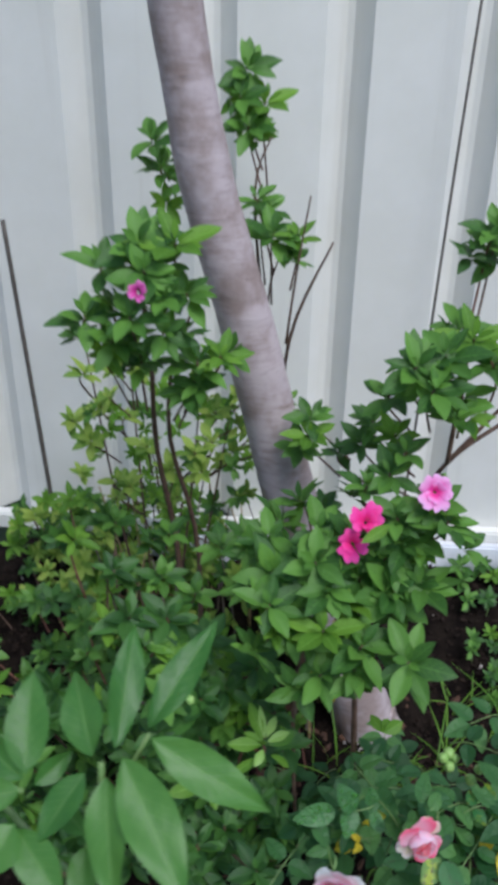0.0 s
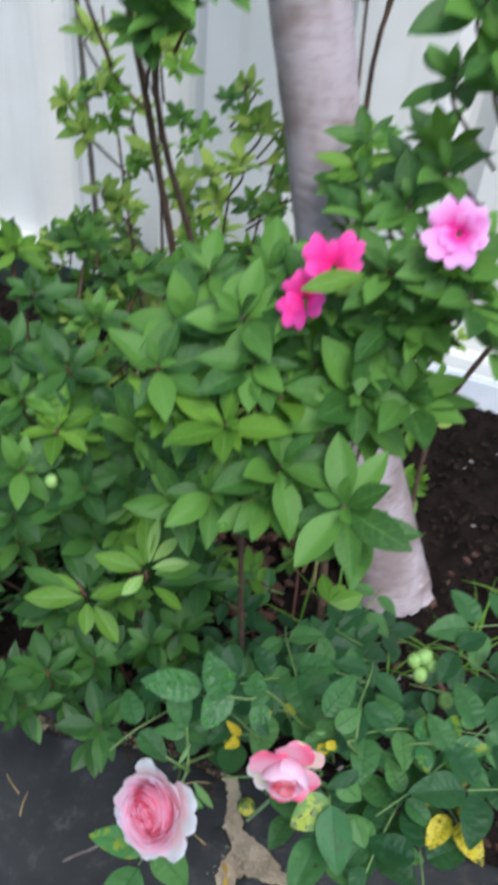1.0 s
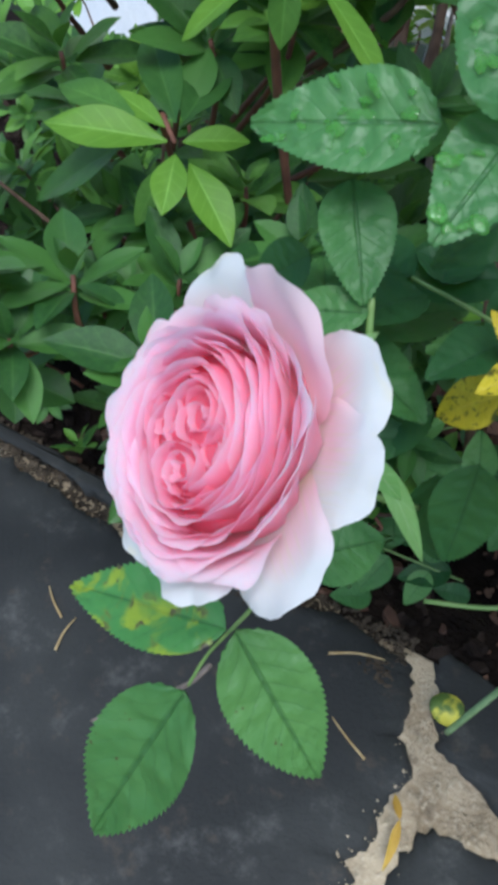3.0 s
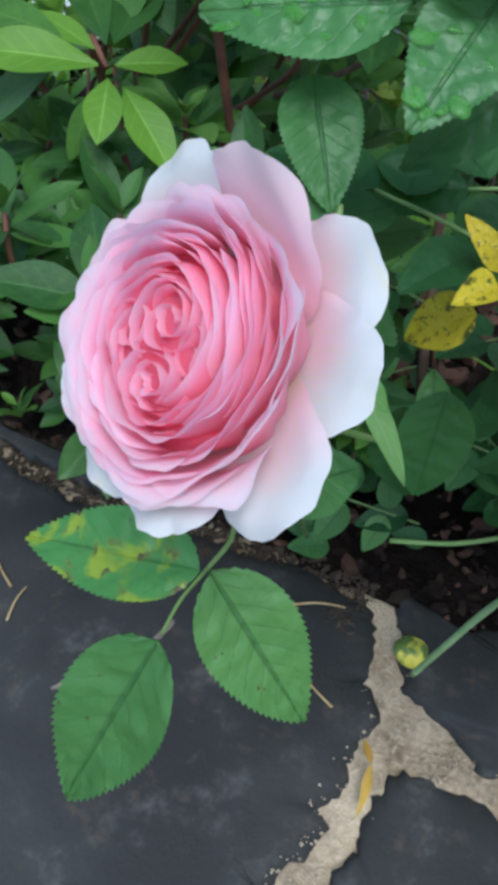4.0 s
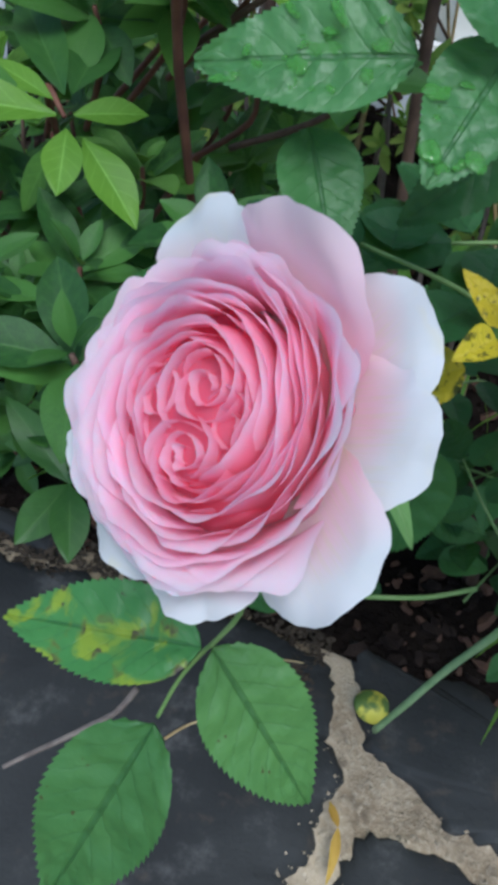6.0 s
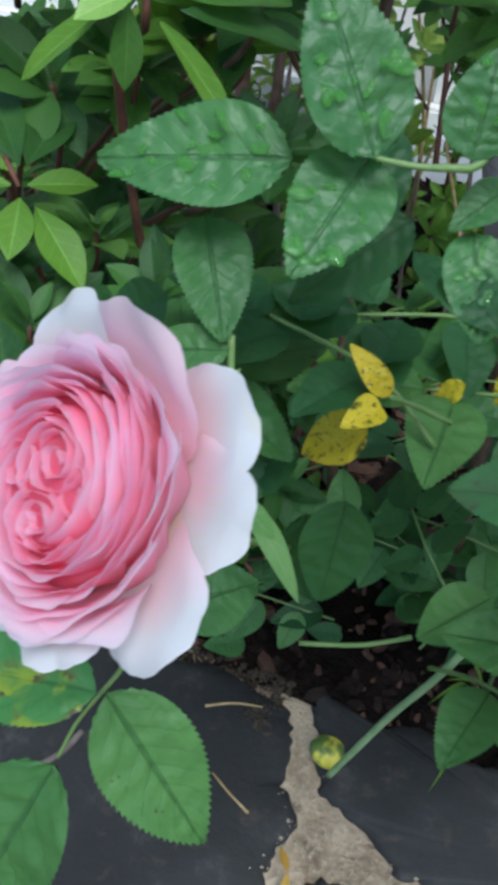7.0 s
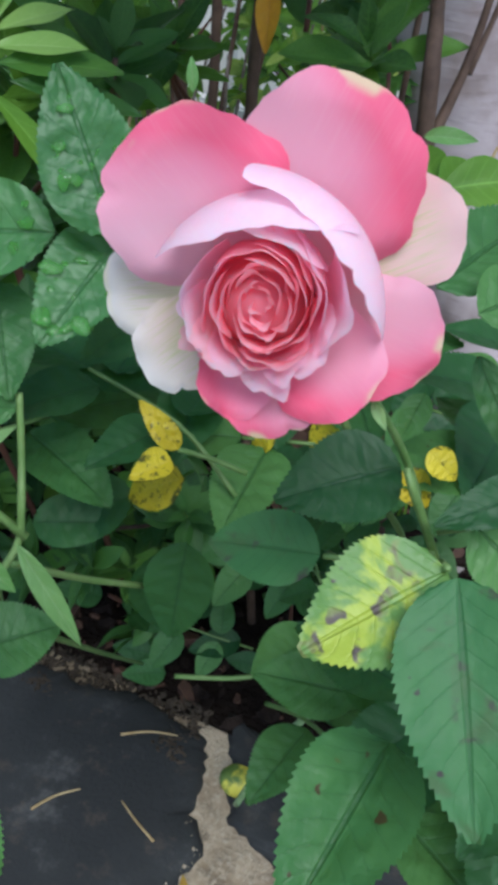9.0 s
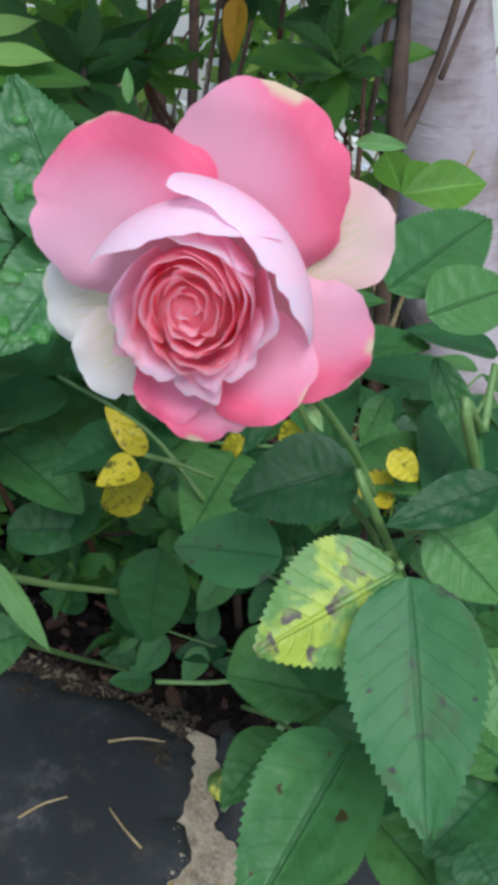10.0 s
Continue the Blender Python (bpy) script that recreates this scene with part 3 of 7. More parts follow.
def disc_petal(theta, reach, rad, a0, a1, cup, seed, low=0.0, curl=0.0, nick=None, foot=0.003, wide=1.0):
    """A broad round petal: a disc of radius rad whose middle lies at reach along a blade that leaves the axis at angle theta, drawn in to a narrow foot. a0 and a1 are its slant from the axis at foot and rim."""
    rng = random.Random(seed)
    p1, p2, p3 = (rng.uniform(0, 6) for _ in range(3))
    total = reach + rad
    verts, uvs, faces = [], [], []
    rings, spokes = 14, 72
    for i in range(rings + 1):
        k = i / rings
        for j in range(spokes):
            phi = 2 * math.pi * j / spokes
            edge = rad * (1 + 0.045 * math.sin(2 * phi + p1) + 0.030 * math.sin(5 * phi + p2) + 0.012 * math.sin(11 * phi + p3) + 0.007 * math.sin(23 * phi + p1) + 0.02 * noise.noise(Vector((phi * 3, p2, 0))))
            edge *= 1 + (reach / rad - 1) * max(0.0, -math.cos(phi)) ** 5
            if nick is not None:
                edge *= 1 - 0.10 * math.exp(-((((phi - radians(nick) + math.pi) % (2 * math.pi)) - math.pi) / 0.10) ** 2)
            x, s = math.sin(phi) * edge * wide * k, reach + math.cos(phi) * edge * k
            w = max(0.0, s / total)
            # the blade's curve, from the foot outwards
            r, z, n = foot, low, 12
            for q in range(n):
                a = radians(a0 + (a1 - a0) * (w * (q + 0.5) / n))
                r += math.sin(a) * s / n
                z += math.cos(a) * s / n
            a = radians(a0 + (a1 - a0) * w)
            lift = cup * x * x / rad + 0.035 * rad * (math.sin(3.1 * x / rad + p2) + math.sin(2.7 * s / rad + p1)) * k
            lift += 0.05 * rad * math.sin(7 * phi + p1) * k ** 5 * max(0.0, math.cos(phi))
            lift -= curl * rad * max(0.0, k - 0.72) ** 1.6 * (1 + 0.9 * math.sin(3 * phi + p3))
            r, z = r - math.cos(a) * lift, z + math.sin(a) * lift
            verts.append((r * math.cos(theta) - x * math.sin(theta), r * math.sin(theta) + x * math.cos(theta), z))
            uvs.append((w * (0.55 + 0.45 * k) if i else w * 0.55, 0.5 + 0.5 * x / rad))
        if i:
            for j in range(spokes):
                a, b = (i - 1) * spokes + j, (i - 1) * spokes + (j + 1) % spokes
                faces.append((a, a + spokes, b + spokes, b))
    return verts, faces, uvs


def bloom_frame(place, axis, right):
    z = Vector(axis).normalized()
    x = Vector(right)
    x = (x - z * x.dot(z)).normalized()
    m = Matrix((x, z.cross(x), z)).transposed().to_4x4()
    m.translation = place
    return m


def bloom(bush, place, axis, right, label, grow=1.0):
    ob = part_of(bush, "rose_bloom", None, bloom_frame(local(bush, place), axis, right) @ Matrix.Scale(grow, 4), label)
    ob.empty_display_size = 0.02
    return ob


def petal(flower, data, material, label=""):
    return part_of(flower, "petal", mesh_of("petal", data[0], data[1], material, data[2]), None, label)


def calyx(flower, r, low):
    bm = bmesh.new()
    bmesh.ops.create_uvsphere(bm, u_segments=12, v_segments=8, radius=r)
    for v in bm.verts:
        v.co.z = v.co.z * 1.4 + low - r * 0.9
    for f in bm.faces:
        f.smooth = True
    part("calyx", bm, stem_green, flower, "green calyx")


def core(flower, r, high, material=None):
    """Closes the bloom inside with an added pink dome, so that the gaps look lighter."""
    bm = bmesh.new()
    bmesh.ops.create_uvsphere(bm, u_segments=16, v_segments=8, radius=1.0)
    for v in bm.verts:
        v.co = Vector((v.co.x * r, v.co.y * r, high * (0.6 + 0.4 * v.co.z)))
    for f in bm.faces:
        f.smooth = True
    part("petal_base", bm, material or petal_heart, flower, "added coral pink dome that lightens the gaps between petals")


def full_bloom(bush, place, axis, right, size, seed, label, grow=1.0):
    """A wide, quartered bloom: small swirls in the middle and rings of loosely overlapping cupped petals round them. size is the face's radius."""
    fl = bloom(bush, place, axis, right, label, grow)
    core(fl, size * 0.72, size * 0.86, petal_deep)
    rng = random.Random(seed)
    k = 0
    # swirls of the quartered heart
    for cx, cy, n, top, reach, turn in ((0.22, 0.13, 7, 0.95, 0.30, 0.5), (0.03, -0.25, 7, 0.95, 0.27, 2.6), (-0.16, 0.15, 4, 0.92, 0.22, 1.2), (0.34, -0.14, 4, 0.90, 0.22, 0.2)):
        for i in range(n):
            r = size * reach * (0.16 + 0.84 * (i + 0.4) / n)
            d = cup_petal(turn + i * 2.4 + rng.uniform(-0.3, 0.3), r, size * top * (0.97 + 0.04 * i / n), 4 - 10 * i / n, 0, size * 0.42, rng.uniform(2.6, 3.8), seed * 100 + k, 0.05, 0.24, 0.1, 0.0, None, 0.18)
            petal(fl, ([(x + cx * size, y + cy * size, z) for x, y, z in d[0]], d[1], d[2]), petal_deep)
            k += 1
    # rings: distance, height, slant, petals, span
    for ri, (r, h, lean, n, span, mat) in enumerate((
            (0.38, 0.93, -22, 5, 1.8, petal_deep), (0.45, 0.94, -15, 5, 1.75, petal_deep), (0.53, 0.94, -8, 5, 1.75, petal_swirl), (0.62, 0.935, 0, 6, 1.65, petal_swirl), (0.70, 0.92, 8, 6, 1.55, petal_cup), (0.785, 0.895, 16, 7, 1.5, petal_cup),
            (0.86, 0.86, 25, 7, 1.4, petal_cup), (0.93, 0.82, 34, 8, 1.3, petal_rim), (0.995, 0.77, 43, 8, 1.25, petal_rim), (1.05, 0.70, 52, 8, 1.2, petal_rim))):
        for i in range(n):
            th = 2 * math.pi * (i + 0.5 * (ri % 2)) / n + rng.uniform(-0.28, 0.28)
            d = cup_petal(th, size * r * rng.uniform(0.965, 1.035), size * h * rng.uniform(0.965, 1.035), lean + rng.uniform(-7, 7), lean * 0.35 + 4, size * (0.34 + 0.025 * ri), span * rng.uniform(0.85, 1.15), seed * 100 + k, 0.035, rng.uniform(0.05, 0.13), rng.uniform(0.0, 0.5))
            # the heart sits to one side, so that the rings crowd there
            off = 0.17 * size * max(0.0, 1 - r / 1.05)
            petal(fl, ([(x + off, y, z) for x, y, z in d[0]], d[1], d[2]), mat)
            k += 1
    return fl


# ---- setting ----
def sheet(name, material, x0, x1, y0, y1, nx, ny, height, label, category):
    verts, faces = [], []
    for j in range(ny + 1):
        for i in range(nx + 1):
            x, y = x0 + (x1 - x0) * i / nx, y0 + (y1 - y0) * j / ny
            verts.append((x, y, height(x, y)))
    for j in range(ny):
        for i in range(nx):
            a = j * (nx + 1) + i
            faces.append((a, a + 1, a + nx + 2, a + nx + 1))
    return tagged(new(name, mesh_of(name, verts, faces, material)), label, category, "", "structure")


FENCE_Y = 1.92


def soil_height(x, y):
    rise = 0.10 * min(1.0, max(0.0, (y - 1.35) / 0.5)) * min(1.0, max(0.0, (x + 0.80) / 0.25))
    rough = 0.012 * noise.noise(Vector((x * 9, y * 9, 0.3))) + 0.007 * noise.noise(Vector((x * 31, y * 31, 1.7)))
    return rise - 0.006 + rough


sheet("ground", garden_ground, -300, 300, -300, 300, 8, 8, lambda x, y: -0.06, "plain garden ground reaching to the horizon", "ground")
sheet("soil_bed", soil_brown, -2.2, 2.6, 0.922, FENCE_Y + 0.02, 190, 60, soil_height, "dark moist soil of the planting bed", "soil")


def paving():
    """Dark crazy paving with wide tan joints along the front of the bed."""
    bed = sheet("pavement", mortar_tan, -2.2, 2.6, -1.2, 0.94, 800, 356, lambda x, y: -0.0022 + 0.0045 * noise.noise(Vector((x * 30, y * 30, 5))) + 0.0035 * noise.noise(Vector((x * 95, y * 95, 2))) - (0.02 if y > 0.93 else 0.0045 if y > 0.87 and x < 0.205 else 0), "sandy mortar bed between dark paving stones", "paving")
    stones = [
        [(-0.30, 0.885), (-0.05, 0.885), (0.10, 0.905), (0.180, 0.920), (0.214, 0.908), (0.234, 0.868), (0.254, 0.824), (0.250, 0.72), (0.225, 0.60), (0.05, 0.55), (-0.20, 0.58), (-0.34, 0.70)],
        [(-0.62, 0.925), (-0.30, 0.925), (-0.04, 0.920), (-0.045, 0.905), (-0.30, 0.905), (-0.62, 0.905)],
        [(0.233, 0.930), (0.247, 0.892), (0.275, 0.850), (0.345, 0.826), (0.46, 0.812), (0.62, 0.82), (0.74, 0.90), (0.62, 0.935), (0.42, 0.935)],
        [(0.290, 0.800), (0.352, 0.800), (0.42, 0.772), (0.50, 0.66), (0.46, 0.55), (0.33, 0.52), (0.262, 0.58), (0.276, 0.72)],
        [(-0.66, 0.885), (-0.36, 0.880), (-0.40, 0.69), (-0.62, 0.60), (-0.78, 0.70)],
        [(0.54, 0.78), (0.66, 0.79), (0.80, 0.87), (1.02, 0.80), (0.98, 0.58), (0.72, 0.52), (0.58, 0.64)],
        [(0.24, 0.52), (0.44, 0.49), (0.52, 0.30), (0.30, 0.16), (0.08, 0.24), (0.05, 0.48)],
        [(-0.02, 0.50), (0.0, 0.22), (-0.18, 0.10), (-0.44, 0.22), (-0.42, 0.55), (-0.22, 0.52)],
        [(0.58, 0.56), (0.72, 0.46), (0.98, 0.48), (1.02, 0.20), (0.76, 0.08), (0.58, 0.26), (0.52, 0.48)],
        [(-0.50, 0.52), (-0.52, 0.20), (-0.80, 0.10), (-1.02, 0.30), (-0.96, 0.62), (-0.74, 0.62)],
        [(0.84, 0.925), (1.05, 0.86), (1.32, 0.92), (1.30, 0.935), (0.9, 0.935)],
        [(-0.72, 0.92), (-0.88, 0.70), (-1.20, 0.66), (-1.40, 0.90), (-1.0, 0.93)],
    ]
    # the rest of the paving, laid in a loose pattern
    rng = random.Random(31)
    for j in range(-4, 4):
        for i in range(-8, 10):
            cx, cy = i * 0.27 + (0.135 if j % 2 else 0) + rng.uniform(-0.02, 0.02), j * 0.25 - 0.02 + rng.uniform(-0.02, 0.02)
            if not (-2.0 < cx < 2.4 and -1.05 < cy < 0.80) or (-1.25 < cx < 1.2 and cy > -0.03):
                continue
            stones.append([(cx + 0.146 * math.cos(a + rng.uniform(-0.22, 0.22)) * rng.uniform(0.88, 1.08), cy + 0.140 * math.sin(a) * rng.uniform(0.86, 1.06)) for a in (0.5, 1.57, 2.6, 3.67, 4.71, 5.8)])
    for poly in stones:
        rim, plain_rim = [], []
        n = len(poly)
        for i in range(n):
            a, b = Vector((*poly[i], 0)), Vector((*poly[(i + 1) % n], 0))
            steps = max(3, int((b - a).length / 0.005))
            for k in range(steps):
                p = a.lerp(b, k / steps)
                plain_rim.append(p)
                rim.append(p + Vector((noise.noise(p * 24), noise.noise(p * 24 + Vector((7, 3, 1))), 0)) * 0.012 + Vector((noise.noise(p * 95), noise.noise(p * 95 + Vector((5, 2, 1))), 0)) * 0.006 + Vector((noise.noise(p * 240), noise.noise(p * 240 + Vector((2, 8, 1))), 0)) * 0.003)
        mid = sum(rim, Vector()) / len(rim)
        verts, faces = [], []
        for shrink, z in ((1.02, -0.012), (1.015, -0.002), (0.985, 0.0045), (0.90, 0.0062), (0.45, 0.0065)):
            for p in (rim if shrink > 0.95 else plain_rim):
                q = mid + (p - mid) * shrink
                verts.append((q.x, q.y, z + 0.0022 * noise.noise(q * 16) * (z > 0)))
        m = len(rim)
        for r in range(4):
            for i in range(m):
                faces.append((r * m + i, r * m + (i + 1) % m, (r + 1) * m + (i + 1) % m, (r + 1) * m + i))
        verts.append((mid.x, mid.y, 0.0065))
        faces += [(4 * m + i, 4 * m + (i + 1) % m, 5 * m) for i in range(m)]
        part_of(bed, "paving_stone", mesh_of("paving_stone", verts, faces, bluestone))


paving()


def fence():
    """Cream steel fence: ribbed sheets, a bottom rail and joint strips."""
    ob = thing("fence", "cream-coloured ribbed steel garden fence behind the bed", "fence", (0, FENCE_Y, 0))
    pitch, first = 0.283, -2.346
    top, foot = 1.85, 0.175

    def profile(x):
        # pan, slope, recessed channel, slope
        k = (x - first) % pitch
        if k < 0.045:
            return 0.046 * k / 0.045
        if k < 0.060:
            return 0.046
        if k < 0.098:
            return 0.046 * (1 - (k - 0.060) / 0.038)
        return 0.0

    for a, b in ((-2.2, -0.56), (-0.56, 0.60), (0.60, 2.6)):
        marks = sorted({a, b, *[first + pitch * i + k for i in range(20) for k in (0, 0.045, 0.060, 0.098) if a < first + pitch * i + k < b]})
        verts, faces = [], []
        for x in marks:
            for z, back in ((foot, 0), (top, 0), (top, 0.002), (foot, 0.002)):
                verts.append((x, profile(x) + back, z))
        for i in range(len(marks) - 1):
            for k in range(4):
                j = (k + 1) % 4
                faces.append((4 * i + k, 4 * i + j, 4 * i + 4 + j, 4 * i + 4 + k))
        part_of(ob, "sheet", mesh_of("sheet", verts, faces, painted_steel, None, False))
    for name, z0, z1 in (("bottom_rail", 0.135, 0.185), ("top_rail", 1.84, 1.90)):
        bm = bmesh.new()
        bmesh.ops.create_cube(bm, size=1)
        bmesh.ops.scale(bm, vec=(4.8, 0.036, z1 - z0), verts=bm.verts)
        bmesh.ops.translate(bm, vec=(0.2, -0.018, (z0 + z1) / 2), verts=bm.verts)
        bmesh.ops.bevel(bm, geom=bm.edges[:], offset=0.005, segments=2, affect="EDGES")
        part(name, bm, painted_steel, ob)


fence()


def board(x0, x1, high, z):
    bm = bmesh.new()
    bmesh.ops.create_cube(bm, size=1)
    bmesh.ops.scale(bm, vec=(x1 - x0, 0.03, high), verts=bm.verts)
    bmesh.ops.bevel(bm, geom=bm.edges[:], offset=0.006, segments=2, affect="EDGES")
    me = bpy.data.meshes.new("edging_board")
    bm.to_mesh(me)
    bm.free()
    me.materials.append(white_board)
    ob = new("edging_board", me)
    ob.matrix_basis = pose((x0 + x1) / 2, 1.86, z, -8, 0, 0)
    tagged(ob, "pale grey-white edging board at the foot of the fence", "board")


board(-0.245, 1.105, 0.09, 0.115)
# Short white piece, placed and sized to fit the camera's view.
board(-1.03, -0.79, 0.20, 0.065)


def stake(name, points, r, label):
    ob = thing(name, label, "stake", points[0])
    stem(ob, points, r, r * 0.8, steel_shade, "pole")


stake("garden_stake", [(-0.440, 1.80, 0.05), (-0.456, 1.80, 0.387), (-0.488, 1.80, 1.020)], 0.0065, "thin dark brown stake leaning on the fence")
stake("garden_wire", [(0.463, 1.86, 0.13), (0.480, 1.86, 0.751), (0.489, 1.86, 1.141), (0.508, 1.86, 1.80)], 0.0035, "thin dark wire standing in front of the fence")


def tree():
    """A smooth-barked tree whose trunk leans to one side."""
    ob = thing("tree", "smooth pinkish grey tree trunk leaning over the bed", "tree", (0.36, 1.36, 0.0))
    line = [(0.374, 1.385, -0.062), (0.357, 1.385, -0.001), (0.323, 1.385, 0.099), (0.258, 1.385, 0.280), (0.175, 1.385, 0.542), (0.134, 1.385, 0.704), (0.071, 1.385, 0.956), (-0.002, 1.385, 1.208), (-0.046, 1.385, 1.469), (-0.06, 1.36, 1.75), (-0.10, 1.38, 2.1)]
    rads = (0.086, 0.076, 0.068, 0.061, 0.055, 0.053, 0.050, 0.046, 0.042, 0.039, 0.034)
    dense, rr = [], []
    for i in range(len(line) - 1):
        for k in range(8):
            s = k / 8
            dense.append(Vector(line[i]).lerp(Vector(line[i + 1]), s))
            rr.append(rads[i] * (1 - s) + rads[i + 1] * s)
    for _ in range(3):
        dense = [dense[0]] + [(dense[i - 1] + dense[i] * 2 + dense[i + 1]) / 4 for i in range(1, len(dense) - 1)] + [dense[-1]]
    verts, faces, sides = [], [], 28
    for i, (p, r) in enumerate(zip(dense, rr)):
        for k in range(sides):
            a = 2 * math.pi * k / sides
            q = p + Vector((math.cos(a), math.sin(a), 0)) * r
            swell = 1 + 0.05 * noise.noise(q * 7) + 0.025 * noise.noise(Vector((q.x * 4, q.y * 4, q.z * 45)))
            if i < 10:
                swell += 0.10 * (1 - i / 10) * max(0, math.sin(3 * a + 0.7))
            v = p + Vector((math.cos(a), math.sin(a), 0)) * r * swell
            verts.append(v - ob.location)
        if i:
            for k in range(sides):
                a, b = (i - 1) * sides + k, (i - 1) * sides + (k + 1) % sides
                faces.append((a, b, b + sides, a + sides))
    faces.append(tuple(len(verts) - sides + k for k in range(sides)))
    part_of(ob, "trunk", mesh_of("trunk", verts, faces, smooth_bark))
    # roots that spread from the foot and the limbs of the crown above
    for k, (dx, dy) in enumerate(((0.07, -0.02), (0.03, 0.07), (-0.07, 0.03), (-0.02, -0.07))):
        stem(ob, [(0.37 + dx * 0.3, 1.385 + dy * 0.3, 0.03), (0.37 + dx * 0.6, 1.385 + dy * 0.6, 0.0), (0.37 + dx * 1.1, 1.385 + dy * 1.1, -0.03)], 0.034, 0.018, smooth_bark, "root")
    for dx, dy, dz in ((-0.30, 0.10, 0.65), (0.22, -0.05, 0.75), (-0.05, 0.30, 0.70)):
        stem(ob, [(-0.09, 1.38, 2.02), (-0.10 + dx * 0.5, 1.38 + dy * 0.5, 2.1 + dz * 0.55), (-0.10 + dx, 1.38 + dy, 2.1 + dz)], 0.026, 0.012, smooth_bark, "limb")


tree()

# ---- plants ----
rose_bush_a = thing("rose_bush", "rose bush with a wide pale pink bloom and wet leaves", "rose bush", (0.30, 0.97, 0.0), "rose bushes")
rose_bush_b = thing("rose_bush", "rose bush with a deep pink bloom and spotted leaves", "rose bush", (0.48, 1.00, 0.0), "rose bushes")
azalea_tall = thing("azalea", "tall open azalea with one magenta flower", "azalea", (-0.08, 1.24, 0.0), "azaleas")
azalea_back = thing("azalea", "thin azalea growing up behind the tree trunk", "azalea", (0.12, 1.62, 0.05), "azaleas")
azalea_right = thing("azalea", "upright azalea with a light pink flower", "azalea", (0.42, 1.22, 0.0), "azaleas")
azalea_front = thing("azalea", "dense azalea with a hot pink flower before the trunk", "azalea", (0.22, 1.06, 0.0), "azaleas")
azalea_left = thing("azalea", "low spreading green azalea beside the paving", "azalea", (-0.12, 1.06, 0.0), "azaleas")
shrub_yellow = thing("small_shrub", "airy shrub with small yellow-green leaves by the fence", "shrub", (-0.12, 1.45, 0.0))
lily_plant = thing("long_leaved_plant", "tall leaning plant with long light green leaves", "plant", (-0.45, 0.98, 0.0))
weed_grass = thing("weed", "thick green weed stalk over the paving edge", "weed", (0.28, 0.93, 0.0))

# first bloom: wide and quartered, with a pale collar
ROSE_A = Vector((0.2264, 0.6234, 0.4784))
AXIS_A, RIGHT_A = Vector((-0.345, -0.745, 0.571)), Vector((0.862, 0.500, 0.065))
foot_a = ROSE_A - AXIS_A * 0.025
rose_a = full_bloom(rose_bush_a, foot_a, AXIS_A, RIGHT_A, 0.0275, 5, "wide open pale pink rose with a quartered heart", 1.14)
for th, reach, rad, a0, a1, cup, low, mat, curl, nick in (
        (86, 0.0275, 0.0138, 50, 72, 0.05, -0.003, petal_guard, 0.7, -30), (47, 0.0238, 0.0180, 74, 40, 0.10, 0.001, petal_pale, 0.5, None), (16, 0.0250, 0.0140, 58, 86, 0.05, -0.003, petal_guard, 0.6, None),
        (-10, 0.0232, 0.0136, 60, 86, 0.05, -0.002, petal_guard, 0.6, 30), (-54, 0.0270, 0.0135, 54, 78, 0.06, -0.002, petal_guard, 0.6, None), (-100, 0.0238, 0.0125, 52, 66, 0.08, -0.001, petal_guard, 0.5, 10),
        (-138, 0.0224, 0.0124, 52, 66, 0.08, -0.001, petal_guard, 0.5, None), (178, 0.0246, 0.0115, 52, 66, 0.08, -0.001, petal_guard, 0.5, -20), (130, 0.0212, 0.0122, 54, 66, 0.08, -0.001, petal_pale, 0.5, None)):
    petal(rose_a, disc_petal(radians(th), reach, rad, a0, a1, cup, int(th) + 400, low, curl, nick), mat, "pale white-pink outer petal")
calyx(rose_a, 0.0052, -0.001)

# second bloom: a deep pink cup with broad spread petals
ROSE_B = Vector((0.3328, 0.6533, 0.5610))
AXIS_B, RIGHT_B = Vector((0.263, -0.922, 0.279)), Vector((0.911, 0.400, 0.100))


def cupped_bloom(bush, place, axis, right, size, seed, label, grow=1.0):
    """A cup of tightly wound petals, closed in the middle."""
    fl = bloom(bush, place, axis, right, label, grow)
    core(fl, size * 0.66, size * 1.46)
    rng = random.Random(seed)
    k = 0
    for r, h, lean, n, span in ((0.09, 1.60, 0, 2, 3.2), (0.17, 1.61, -2, 3, 2.8), (0.25, 1.62, -4, 3, 2.6), (0.33, 1.63, -6, 4, 2.2), (0.41, 1.64, -8, 4, 2.1), (0.49, 1.65, -9, 4, 2.0), (0.57, 1.66, -10, 5, 1.8), (0.66, 1.66, -10, 5, 1.8)):
        for i in range(n):
            th = 2 * math.pi * i / n + k * 0.7 + rng.uniform(-0.35, 0.35)
            d = cup_petal(th, size * r * rng.uniform(0.95, 1.06), size * h * rng.uniform(0.96, 1.03), lean + rng.uniform(-5, 5), 6, size * 0.8, span * rng.uniform(0.85, 1.15), seed * 100 + k, 0.055, rng.uniform(0.08, 0.20), rng.uniform(0.0, 0.35))
            petal(fl, ([(x * 0.94 + 0.06 * size, y * 1.10, z) for x, y, z in d[0]], d[1], d[2]), petal_heart)
            k += 1
    return fl


foot_b = ROSE_B - AXIS_B * 0.0166
rose_b = cupped_bloom(rose_bush_b, foot_b, AXIS_B, RIGHT_B, 0.0122, 9, "deep pink cupped rose with broad spread outer petals", 1.07)
